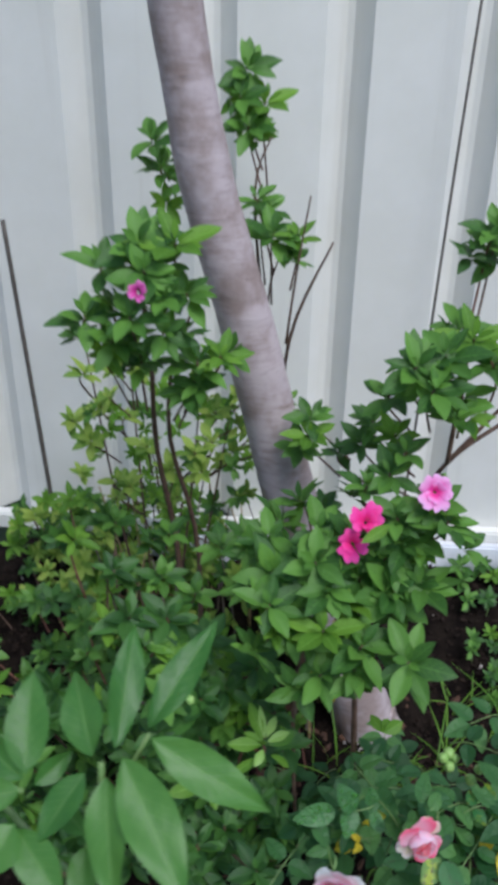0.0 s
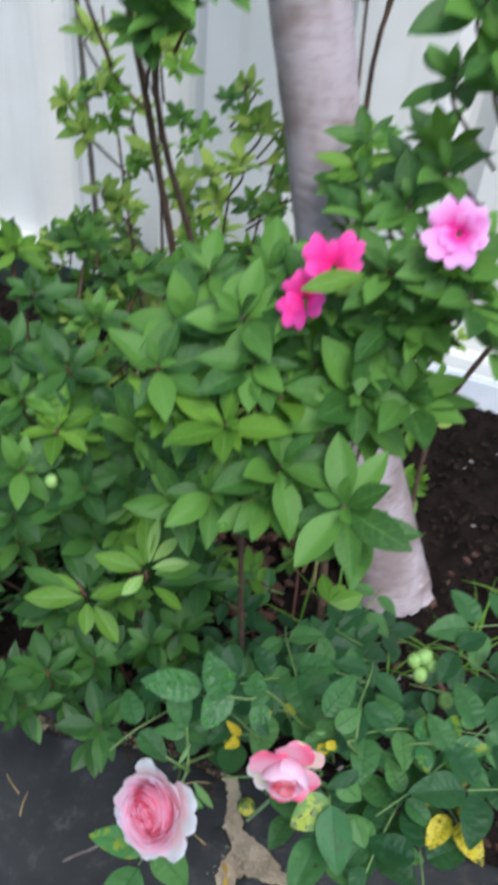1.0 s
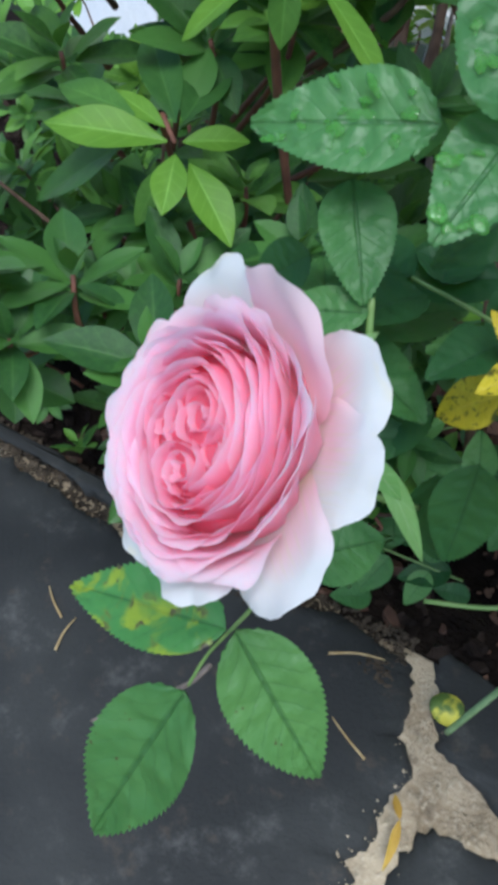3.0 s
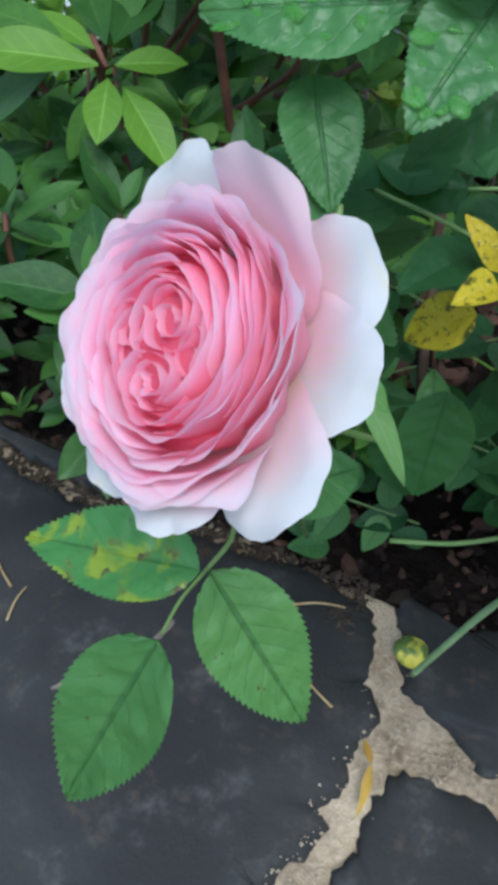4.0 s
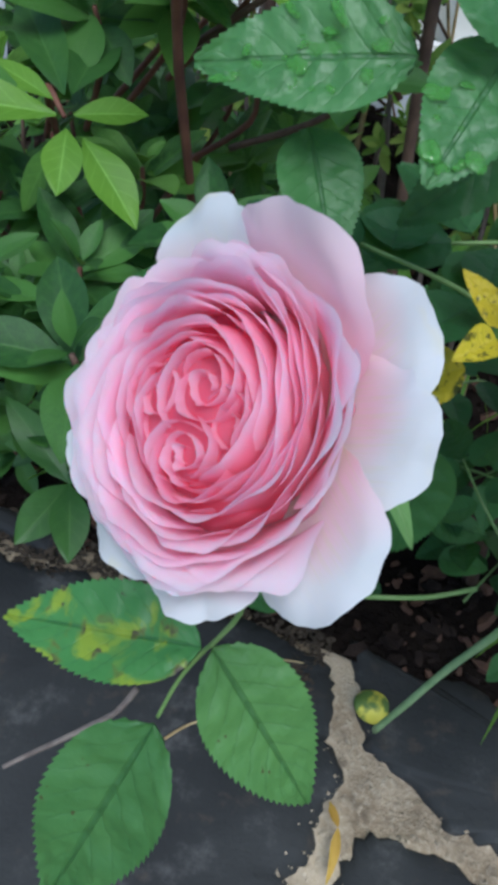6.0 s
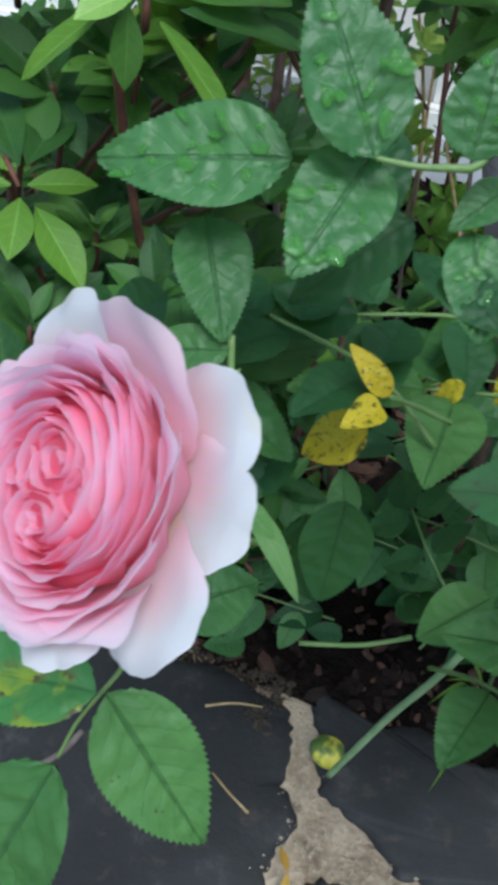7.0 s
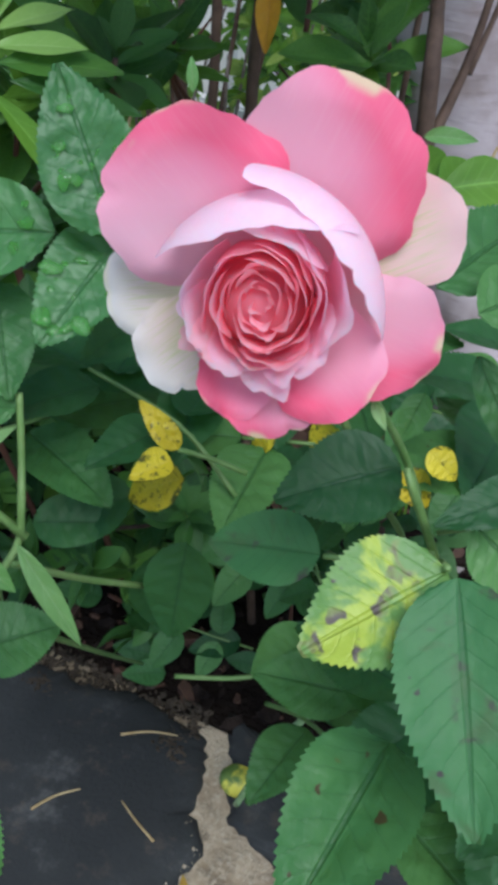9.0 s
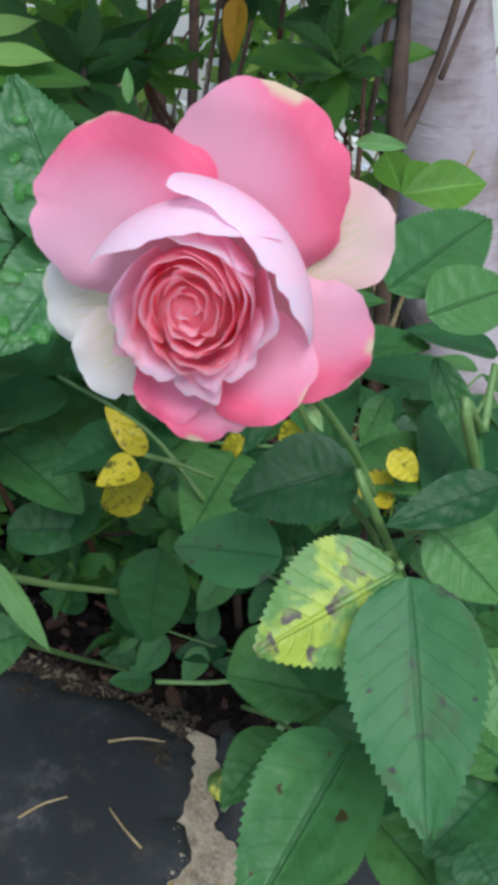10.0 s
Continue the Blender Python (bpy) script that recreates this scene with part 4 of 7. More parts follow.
# the cup's wall: pale hoods closing over its upper side, salmon petals opening out below
for th, rim, top, lean, base, depth, span, ruffle, swirl, curl, spread, point, mat in (
        (96, 0.0112, 0.0222, -52, 42, 0.022, 2.15, 0.015, -0.04, 0.0, 0.24, None, petal_hood), (38, 0.0142, 0.0212, -44, 44, 0.024, 2.00, 0.012, 0.0, 0.0, 0.16, 0.96, petal_hood),
        (160, 0.0098, 0.0210, -14, 26, 0.020, 1.5, 0.03, 0.06, 0.2, 0.05, None, petal_cup), (72, 0.0100, 0.0212, -22, 20, 0.018, 1.7, 0.04, 0.08, 0.1, 0.08, None, petal_cup), (20, 0.0098, 0.0210, -12, 20, 0.018, 1.6, 0.05, 0.10, 0.3, 0.05, None, petal_cup),
        (-8, 0.0122, 0.0200, -4, 26, 0.018, 1.5, 0.05, 0.08, 0.4, 0.05, None, petal_cup), (-38, 0.0118, 0.0188, 18, 22, 0.018, 1.25, 0.05, 0.05, 0.5, 0.0, None, petal_swirl), (-64, 0.0104, 0.0196, 20, 14, 0.017, 1.2, 0.06, 0.06, 0.5, 0.0, None, petal_swirl),
        (-88, 0.0120, 0.0178, 40, 20, 0.017, 1.15, 0.07, 0.05, 0.7, 0.0, None, petal_swirl), (-116, 0.0102, 0.0190, 22, 14, 0.017, 1.2, 0.05, 0.06, 0.4, 0.0, None, petal_swirl), (-142, 0.0098, 0.0192, 10, 12, 0.017, 1.2, 0.05, 0.08, 0.4, 0.0, None, petal_heart),
        (196, 0.0104, 0.0196, 4, 18, 0.018, 1.25, 0.04, 0.08, 0.5, 0.0, None, petal_cup), (214, 0.0122, 0.0165, 30, 24, 0.015, 0.75, 0.03, 0.02, 0.6, 0.0, None, petal_heart)):
    petal(rose_b, cup_petal(radians(th), rim, top, lean, base, depth, span, int(th) + 900, ruffle, swirl, curl, spread, point), mat, "pale lilac pink petal folded over the cup" if mat is petal_hood else "")
for th, reach, rad, a0, a1, cup, low, mat, curl, nick, wide in (
        (128, 0.0148, 0.0138, 62, 84, 0.05, 0.0035, petal_pink, 0.9, 40, 1.12), (61, 0.0166, 0.0150, 64, 87, 0.05, -0.0005, petal_pink, 0.9, -30, 1.05), (22, 0.0205, 0.0096, 78, 94, 0.04, -0.002, petal_blush, 0.5, None, 1.0),
        (-22, 0.0178, 0.0092, 66, 84, 0.10, 0.0, petal_pink, 0.8, None, 1.15), (-47, 0.0150, 0.0088, 48, 66, 0.14, 0.002, petal_pink, 0.7, None, 1.05), (-86, 0.0150, 0.0076, 50, 72, 0.14, 0.001, petal_pink, 0.7, 20, 1.2), (-108, 0.0140, 0.0066, 46, 66, 0.14, 0.001, petal_pink, 0.7, None, 1.0),
        (184, 0.0168, 0.0088, 76, 92, 0.08, -0.001, petal_cream, 0.6, None, 1.0), (214, 0.0160, 0.0072, 72, 86, 0.10, 0.0, petal_cream, 0.6, 60, 1.1)):
    petal(rose_b, disc_petal(radians(th), reach, rad, a0, a1, cup, int(th) + 700, low, curl, nick, wide=wide), mat, "broad salmon pink outer petal" if mat is petal_pink else "faded blush outer petal")
calyx(rose_b, 0.005, -0.001)
# rose bush: leaves of the first bloom
rose_leaf(rose_bush_a, 'spot', (0.225, 0.640, 0.381), (0.164, 0.629, 0.373), 0.0307, (0.255, -0.367, 0.895))
rose_leaf(rose_bush_a, 'plain', (0.228, 0.641, 0.381), (0.269, 0.635, 0.330), 0.0341, (0.100, -0.364, 0.926))
rose_leaf(rose_bush_a, 'plain', (0.218, 0.626, 0.356), (0.198, 0.584, 0.290), 0.0405, (0.189, -0.253, 0.949))
# wet leaves between the blooms
rose_leaf(rose_bush_a, 'wet', (0.256, 0.731, 0.522), (0.232, 0.741, 0.562), 0.0301, (0.255, -0.634, 0.730))
rose_leaf(rose_bush_a, 'wet', (0.231, 0.737, 0.514), (0.174, 0.724, 0.506), 0.0322, (0.405, -0.624, 0.668))
rose_leaf(rose_bush_a, 'wet', (0.252, 0.743, 0.518), (0.246, 0.706, 0.497), 0.0291, (0.289, -0.657, 0.696))
rose_leaf(rose_bush_a, 'dark', (0.262, 0.766, 0.493), (0.234, 0.740, 0.468), 0.0236, (0.249, -0.649, 0.718))
rose_leaf(rose_bush_a, 'dark', (0.235, 0.795, 0.506), (0.254, 0.777, 0.491), 0.0225, (0.246, -0.708, 0.662))
rose_leaf(rose_bush_a, 'wet', (0.279, 0.740, 0.524), (0.278, 0.749, 0.550), 0.0220, (0.255, -0.634, 0.730))
rose_leaf(rose_bush_a, 'wet', (0.283, 0.750, 0.501), (0.295, 0.729, 0.480), 0.0210, (0.225, -0.559, 0.798))
rose_leaf(rose_bush_a, 'plain', (0.289, 0.757, 0.514), (0.278, 0.741, 0.505), 0.0132, (0.219, -0.558, 0.800))
rose_leaf(rose_bush_a, 'dark', (0.279, 0.743, 0.491), (0.301, 0.731, 0.485), 0.0172, (0.145, -0.665, 0.733))
rose_leaf(rose_bush_a, 'plain', (0.204, 0.739, 0.489), (0.224, 0.716, 0.464), 0.0257, (0.350, -0.582, 0.734))
rose_leaf(rose_bush_a, 'plain', (0.224, 0.720, 0.457), (0.194, 0.711, 0.453), 0.0171, (0.350, -0.529, 0.773))
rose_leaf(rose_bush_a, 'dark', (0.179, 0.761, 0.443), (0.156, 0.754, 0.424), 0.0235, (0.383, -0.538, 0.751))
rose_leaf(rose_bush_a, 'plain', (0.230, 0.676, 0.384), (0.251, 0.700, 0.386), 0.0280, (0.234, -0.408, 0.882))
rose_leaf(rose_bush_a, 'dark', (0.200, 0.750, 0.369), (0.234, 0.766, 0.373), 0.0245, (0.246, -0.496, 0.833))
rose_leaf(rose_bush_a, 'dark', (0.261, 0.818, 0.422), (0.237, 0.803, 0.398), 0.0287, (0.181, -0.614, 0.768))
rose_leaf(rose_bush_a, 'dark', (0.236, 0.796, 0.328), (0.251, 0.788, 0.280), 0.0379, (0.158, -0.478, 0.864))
# yellowed leaves
rose_leaf(rose_bush_a, 'yellow', (0.271, 0.745, 0.442), (0.258, 0.743, 0.458), 0.0097, (0.194, -0.599, 0.777))
rose_leaf(rose_bush_a, 'yellow', (0.270, 0.742, 0.439), (0.262, 0.729, 0.438), 0.0118, (0.188, -0.569, 0.801), fold=0.7)
rose_leaf(rose_bush_a, 'yellow', (0.262, 0.767, 0.409), (0.238, 0.759, 0.395), 0.0225, (0.195, -0.550, 0.812))
rose_leaf(rose_bush_a, 'yellow', (0.289, 0.791, 0.426), (0.278, 0.789, 0.412), 0.0096, (0.117, -0.615, 0.780))
rose_leaf(rose_bush_a, 'yellow', (0.310, 0.804, 0.432), (0.300, 0.799, 0.415), 0.0149, (0.068, -0.637, 0.768))
stem(rose_bush_a, [(0.271, 0.745, 0.442), (0.280, 0.753, 0.436), (0.291, 0.760, 0.429)], 0.0009, 0.0011, stem_green)
# leaves under the second bloom
rose_leaf(rose_bush_b, 'dark', (0.351, 0.716, 0.490), (0.326, 0.694, 0.485), 0.0257, (0.115, -0.576, 0.809))
rose_leaf(rose_bush_b, 'scorch', (0.334, 0.718, 0.447), (0.300, 0.711, 0.443), 0.0247, (0.155, -0.513, 0.844))
rose_leaf(rose_bush_b, 'blotched', (0.371, 0.697, 0.479), (0.346, 0.668, 0.466), 0.0332, (0.051, -0.508, 0.860))
rose_leaf(rose_bush_b, 'scorch', (0.374, 0.691, 0.484), (0.396, 0.648, 0.455), 0.0332, (-0.042, -0.470, 0.882))
rose_leaf(rose_bush_b, 'plain', (0.371, 0.687, 0.420), (0.363, 0.633, 0.410), 0.0350, (0.018, -0.363, 0.932), fold=0.6)
rose_leaf(rose_bush_b, 'plain', (0.353, 0.742, 0.361), (0.311, 0.737, 0.355), 0.0276, (0.082, -0.442, 0.893))
rose_leaf(rose_bush_b, 'plain', (0.366, 0.732, 0.376), (0.343, 0.739, 0.376), 0.0180, (0.036, -0.458, 0.888))
rose_leaf(rose_bush_b, 'plain', (0.325, 0.773, 0.344), (0.302, 0.758, 0.320), 0.0264, (0.107, -0.450, 0.887))
rose_leaf(rose_bush_b, 'dark', (0.256, 0.785, 0.355), (0.257, 0.769, 0.302), 0.0338, (0.206, -0.452, 0.868))
rose_leaf(rose_bush_b, 'dark', (0.235, 0.774, 0.382), (0.195, 0.755, 0.361), 0.0298, (0.304, -0.463, 0.833))
rose_leaf(rose_bush_b, 'plain', (0.344, 0.746, 0.526), (0.361, 0.791, 0.538), 0.0266, (0.092, -0.744, 0.662))
rose_leaf(rose_bush_b, 'plain', (0.357, 0.738, 0.526), (0.375, 0.761, 0.531), 0.0213, (0.053, -0.723, 0.689))
rose_leaf(rose_bush_b, 'dark', (0.388, 0.723, 0.495), (0.365, 0.701, 0.489), 0.0138, (0.020, -0.598, 0.801))
rose_leaf(rose_bush_b, 'plain', (0.373, 0.718, 0.478), (0.398, 0.715, 0.464), 0.0223, (-0.011, -0.563, 0.826))
rose_leaf(rose_bush_b, 'plain', (0.357, 0.769, 0.497), (0.382, 0.755, 0.470), 0.0117, (0.033, -0.651, 0.759))
rose_leaf(rose_bush_b, 'plain', (0.344, 0.775, 0.475), (0.341, 0.764, 0.461), 0.0106, (0.102, -0.631, 0.769))
rose_leaf(rose_bush_b, 'yellow', (0.352, 0.757, 0.467), (0.363, 0.756, 0.461), 0.0106, (0.066, -0.611, 0.789))
rose_leaf(rose_bush_b, 'yellow', (0.345, 0.759, 0.454), (0.357, 0.757, 0.446), 0.0128, (0.080, -0.588, 0.805))
rose_leaf(rose_bush_b, 'plain', (0.396, 0.699, 0.462), (0.412, 0.682, 0.451), 0.0192, (-0.067, -0.486, 0.871))
rose_leaf(rose_bush_b, 'dark', (0.409, 0.683, 0.403), (0.422, 0.673, 0.402), 0.0181, (-0.088, -0.376, 0.922))
# sepals and thin stems
rose_leaf(rose_bush_a, 'sepal', (0.231, 0.686, 0.460), (0.236, 0.706, 0.467), 0.0043, (0.315, -0.526, 0.790))
rose_leaf(rose_bush_a, 'sepal', (0.254, 0.661, 0.457), (0.268, 0.661, 0.450), 0.0065, (0.253, -0.452, 0.856))
rose_leaf(rose_bush_a, 'sepal', (0.246, 0.688, 0.433), (0.275, 0.680, 0.407), 0.0076, (0.214, -0.452, 0.866))
stem(rose_bush_a, [(0.237, 0.639, 0.421), (0.235, 0.641, 0.402), (0.229, 0.639, 0.387), (0.226, 0.640, 0.380), (0.221, 0.635, 0.369), (0.218, 0.628, 0.357)], 0.0008, 0.0006, stem_green)
stem(rose_bush_a, [(0.223, 0.723, 0.461), (0.228, 0.715, 0.441), (0.233, 0.705, 0.417), (0.219, 0.714, 0.353), (0.140, 0.950, 0.000)], 0.0013, 0.0015, stem_green)
stem(rose_bush_a, [(0.213, 0.699, 0.437), (0.235, 0.705, 0.416)], 0.0016, 0.0018, stem_green)
stem(rose_bush_a, [(0.256, 0.731, 0.522), (0.267, 0.735, 0.521), (0.279, 0.739, 0.522), (0.291, 0.753, 0.518), (0.330, 0.790, 0.420), (0.345, 0.870, 0.300), (0.360, 1.000, 0.000)], 0.0008, 0.0019, stem_green)
stem(rose_bush_a, [(0.242, 0.806, 0.223), (0.273, 0.819, 0.226), (0.297, 0.833, 0.232)], 0.0014, 0.0014, stem_green)
stem(rose_bush_a, [(0.213, 0.720, 0.378), (0.222, 0.751, 0.345), (0.234, 0.784, 0.315)], 0.0016, 0.0016, stem_green)
stem(rose_bush_b, [(0.345, 0.685, 0.531), (0.351, 0.706, 0.504), (0.357, 0.718, 0.481), (0.365, 0.719, 0.463), (0.460, 0.990, 0.000)], 0.0009, 0.0014, stem_green)
stem(rose_bush_b, [(0.374, 0.775, 0.497), (0.377, 0.763, 0.481), (0.381, 0.762, 0.461), (0.500, 1.000, 0.000)], 0.0011, 0.0022, stem_green)
stem(rose_bush_b, [(0.335, 0.718, 0.447), (0.354, 0.721, 0.451), (0.365, 0.715, 0.466)], 0.0009, 0.0011, stem_green)
stem(rose_bush_b, [(0.371, 0.695, 0.482), (0.368, 0.711, 0.468)], 0.0009, 0.0011, stem_green)
rose_leaf(rose_bush_b, 'sepal', (0.344, 0.696, 0.578), (0.353, 0.697, 0.580), 0.0033, (0.135, -0.785, 0.605))
rose_leaf(rose_bush_b, 'sepal', (0.303, 0.685, 0.580), (0.302, 0.686, 0.586), 0.0022, (0.359, -0.724, 0.589))
rose_leaf(rose_bush_b, 'sepal', (0.351, 0.667, 0.540), (0.355, 0.664, 0.538), 0.0022, (0.113, -0.626, 0.772))
# grass blades and the fallen bud
stem(weed_grass, [(0.270, 0.862, 0.018), (0.284, 0.848, 0.085), (0.300, 0.840, 0.150), (0.318, 0.832, 0.213), (0.335, 0.845, 0.260)], 0.0026, 0.0022, stem_pale)
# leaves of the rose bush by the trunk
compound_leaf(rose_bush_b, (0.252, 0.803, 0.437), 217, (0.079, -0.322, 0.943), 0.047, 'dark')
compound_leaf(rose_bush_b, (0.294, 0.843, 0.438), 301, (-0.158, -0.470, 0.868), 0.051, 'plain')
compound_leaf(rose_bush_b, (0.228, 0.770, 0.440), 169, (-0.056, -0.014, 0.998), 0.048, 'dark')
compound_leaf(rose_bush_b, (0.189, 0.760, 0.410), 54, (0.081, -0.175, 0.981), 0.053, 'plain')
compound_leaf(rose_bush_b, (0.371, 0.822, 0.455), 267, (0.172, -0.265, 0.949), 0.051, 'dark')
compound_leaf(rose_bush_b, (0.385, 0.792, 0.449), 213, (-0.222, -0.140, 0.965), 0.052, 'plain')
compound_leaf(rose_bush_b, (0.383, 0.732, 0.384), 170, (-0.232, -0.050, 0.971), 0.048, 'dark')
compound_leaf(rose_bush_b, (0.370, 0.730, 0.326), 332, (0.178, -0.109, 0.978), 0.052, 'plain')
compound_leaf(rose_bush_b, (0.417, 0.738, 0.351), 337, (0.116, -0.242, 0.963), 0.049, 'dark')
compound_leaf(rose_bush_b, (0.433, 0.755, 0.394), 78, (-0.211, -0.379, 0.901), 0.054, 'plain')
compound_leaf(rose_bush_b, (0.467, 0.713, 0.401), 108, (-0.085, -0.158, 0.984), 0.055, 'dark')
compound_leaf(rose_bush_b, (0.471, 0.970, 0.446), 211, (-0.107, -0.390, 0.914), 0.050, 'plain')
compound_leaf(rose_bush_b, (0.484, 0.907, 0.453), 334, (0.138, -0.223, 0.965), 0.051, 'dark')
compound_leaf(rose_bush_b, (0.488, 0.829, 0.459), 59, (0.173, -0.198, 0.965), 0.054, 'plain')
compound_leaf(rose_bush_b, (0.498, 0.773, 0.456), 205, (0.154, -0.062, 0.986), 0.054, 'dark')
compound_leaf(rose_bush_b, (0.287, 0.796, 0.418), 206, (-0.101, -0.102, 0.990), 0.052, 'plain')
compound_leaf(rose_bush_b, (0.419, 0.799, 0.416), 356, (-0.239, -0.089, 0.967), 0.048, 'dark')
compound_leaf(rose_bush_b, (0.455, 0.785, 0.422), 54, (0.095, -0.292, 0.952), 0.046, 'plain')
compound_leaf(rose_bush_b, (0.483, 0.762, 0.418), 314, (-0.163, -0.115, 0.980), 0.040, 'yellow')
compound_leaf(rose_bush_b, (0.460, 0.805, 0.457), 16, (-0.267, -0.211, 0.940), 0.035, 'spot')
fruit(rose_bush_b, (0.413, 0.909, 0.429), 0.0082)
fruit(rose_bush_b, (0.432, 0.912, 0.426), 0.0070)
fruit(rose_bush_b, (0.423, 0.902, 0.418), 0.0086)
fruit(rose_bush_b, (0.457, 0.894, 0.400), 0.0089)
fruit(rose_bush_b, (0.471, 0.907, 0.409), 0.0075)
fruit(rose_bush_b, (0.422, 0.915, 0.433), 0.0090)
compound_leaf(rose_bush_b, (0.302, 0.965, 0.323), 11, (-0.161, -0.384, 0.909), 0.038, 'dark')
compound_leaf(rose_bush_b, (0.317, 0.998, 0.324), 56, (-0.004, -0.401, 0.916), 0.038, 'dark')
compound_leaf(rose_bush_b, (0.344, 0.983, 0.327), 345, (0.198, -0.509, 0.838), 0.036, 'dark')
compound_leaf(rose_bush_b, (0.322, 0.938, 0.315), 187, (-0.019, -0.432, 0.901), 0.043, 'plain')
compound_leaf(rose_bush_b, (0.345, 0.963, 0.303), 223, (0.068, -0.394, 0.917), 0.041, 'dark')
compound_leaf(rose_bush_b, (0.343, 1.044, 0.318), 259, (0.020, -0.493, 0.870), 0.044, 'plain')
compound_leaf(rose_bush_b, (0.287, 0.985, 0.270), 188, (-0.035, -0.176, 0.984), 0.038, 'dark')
# azaleas
whorl(azalea_tall, (-0.068, 1.112, 1.179), (0.080, -0.646, 0.759), 0.069)
whorl(azalea_tall, (-0.060, 1.099, 1.154), (0.159, -0.780, 0.606), 0.058, twig=False)
whorl(azalea_tall, (-0.123, 1.125, 1.141), (0.162, -0.427, 0.889), 0.069)
whorl(azalea_tall, (-0.104, 1.113, 1.089), (0.526, 0.181, 0.831), 0.058, twig=False)
whorl(azalea_tall, (-0.017, 1.112, 1.180), (0.102, -0.541, 0.835), 0.074)
whorl(azalea_tall, (-0.034, 1.117, 1.152), (-0.101, -0.507, 0.856), 0.056, twig=False)
whorl(azalea_tall, (-0.145, 1.091, 1.078), (0.150, -0.290, 0.945), 0.060)
whorl(azalea_tall, (-0.166, 1.112, 1.039), (-0.179, -0.292, 0.939), 0.046, twig=False)
whorl(azalea_tall, (-0.072, 1.043, 1.098), (-0.039, -0.404, 0.914), 0.060)
whorl(azalea_tall, (-0.076, 1.067, 1.057), (-0.166, -0.159, 0.973), 0.050, twig=False)
whorl(azalea_tall, (-0.002, 1.108, 1.109), (-0.119, -0.562, 0.819), 0.060)
whorl(azalea_tall, (-0.025, 1.130, 1.097), (-0.326, -0.541, 0.776), 0.053, twig=False)
whorl(azalea_tall, (-0.104, 1.075, 1.051), (0.293, -0.545, 0.786), 0.055)
whorl(azalea_tall, (-0.119, 1.096, 1.017), (0.114, -0.679, 0.725), 0.046, twig=False)
whorl(azalea_tall, (-0.032, 1.081, 1.060), (0.333, -0.659, 0.674), 0.055)
whorl(azalea_tall, (-0.004, 1.104, 1.055), (0.209, -0.098, 0.973), 0.044, twig=False)
whorl(azalea_tall, (0.012, 1.108, 1.007), (0.169, -0.170, 0.971), 0.064)
whorl(azalea_tall, (0.013, 1.109, 0.971), (-0.123, -0.534, 0.836), 0.052, twig=False)
whorl(azalea_tall, (0.045, 1.113, 1.014), (0.152, -0.488, 0.860), 0.055)
whorl(azalea_tall, (0.057, 1.139, 1.005), (0.795, -0.497, 0.347), 0.050, twig=False)
whorl(azalea_tall, (-0.007, 1.116, 0.956), (-0.142, -0.430, 0.892), 0.051)
whorl(azalea_tall, (-0.005, 1.120, 0.949), (-0.009, -0.722, 0.692), 0.047, twig=False)
whorl(azalea_tall, (-0.071, 1.107, 1.004), (0.049, -0.243, 0.969), 0.055)
whorl(azalea_tall, (-0.091, 1.117, 0.990), (-0.227, 0.070, 0.971), 0.050, twig=False)
whorl(azalea_tall, (-0.053, 1.063, 1.155), (0.207, -0.573, 0.793), 0.055)
whorl(azalea_tall, (-0.028, 1.054, 1.122), (-0.079, -0.609, 0.789), 0.047, twig=False)
whorl(azalea_back, (0.051, 1.713, 1.346), (0.192, -0.793, 0.578), 0.069)
whorl(azalea_back, (0.021, 1.705, 1.294), (0.896, -0.433, 0.095), 0.059, twig=False)
whorl(azalea_back, (0.037, 1.683, 1.299), (-0.114, -0.590, 0.799), 0.064)
whorl(azalea_back, (0.048, 1.697, 1.264), (-0.488, -0.800, 0.350), 0.055, twig=False)
whorl(azalea_back, (0.087, 1.701, 1.288), (0.172, -0.652, 0.739), 0.074)
whorl(azalea_back, (0.059, 1.705, 1.260), (0.352, -0.548, 0.758), 0.064, twig=False)
whorl(azalea_back, (0.055, 1.655, 1.249), (-0.038, -0.515, 0.856), 0.064)
whorl(azalea_back, (0.070, 1.661, 1.228), (-0.069, -0.673, 0.737), 0.057, twig=False)
whorl(azalea_back, (-0.128, 1.641, 1.226), (-0.227, -0.492, 0.841), 0.074)
whorl(azalea_back, (-0.096, 1.676, 1.186), (0.400, -0.228, 0.888), 0.062, twig=False)
whorl(azalea_back, (-0.107, 1.616, 1.180), (-0.187, -0.223, 0.957), 0.064)
whorl(azalea_back, (-0.078, 1.639, 1.158), (0.183, -0.286, 0.941), 0.056, twig=False)
whorl(azalea_back, (-0.068, 1.604, 1.158), (-0.217, -0.514, 0.830), 0.055)
whorl(azalea_back, (-0.097, 1.596, 1.116), (0.248, -0.931, 0.267), 0.051, twig=False)
whorl(azalea_back, (0.076, 1.589, 1.131), (-0.228, -0.198, 0.953), 0.064)
whorl(azalea_back, (0.101, 1.620, 1.106), (0.088, -0.508, 0.857), 0.055, twig=False)
whorl(azalea_back, (0.111, 1.538, 1.081), (0.102, -0.532, 0.841), 0.074)
whorl(azalea_back, (0.149, 1.526, 1.040), (0.310, -0.239, 0.920), 0.058, twig=False)
whorl(azalea_back, (0.153, 1.535, 1.077), (-0.156, -0.306, 0.939), 0.055)
whorl(azalea_back, (0.146, 1.538, 1.048), (-0.491, -0.591, 0.641), 0.047, twig=False)
whorl(azalea_back, (0.093, 1.585, 1.081), (0.248, -0.399, 0.883), 0.055)
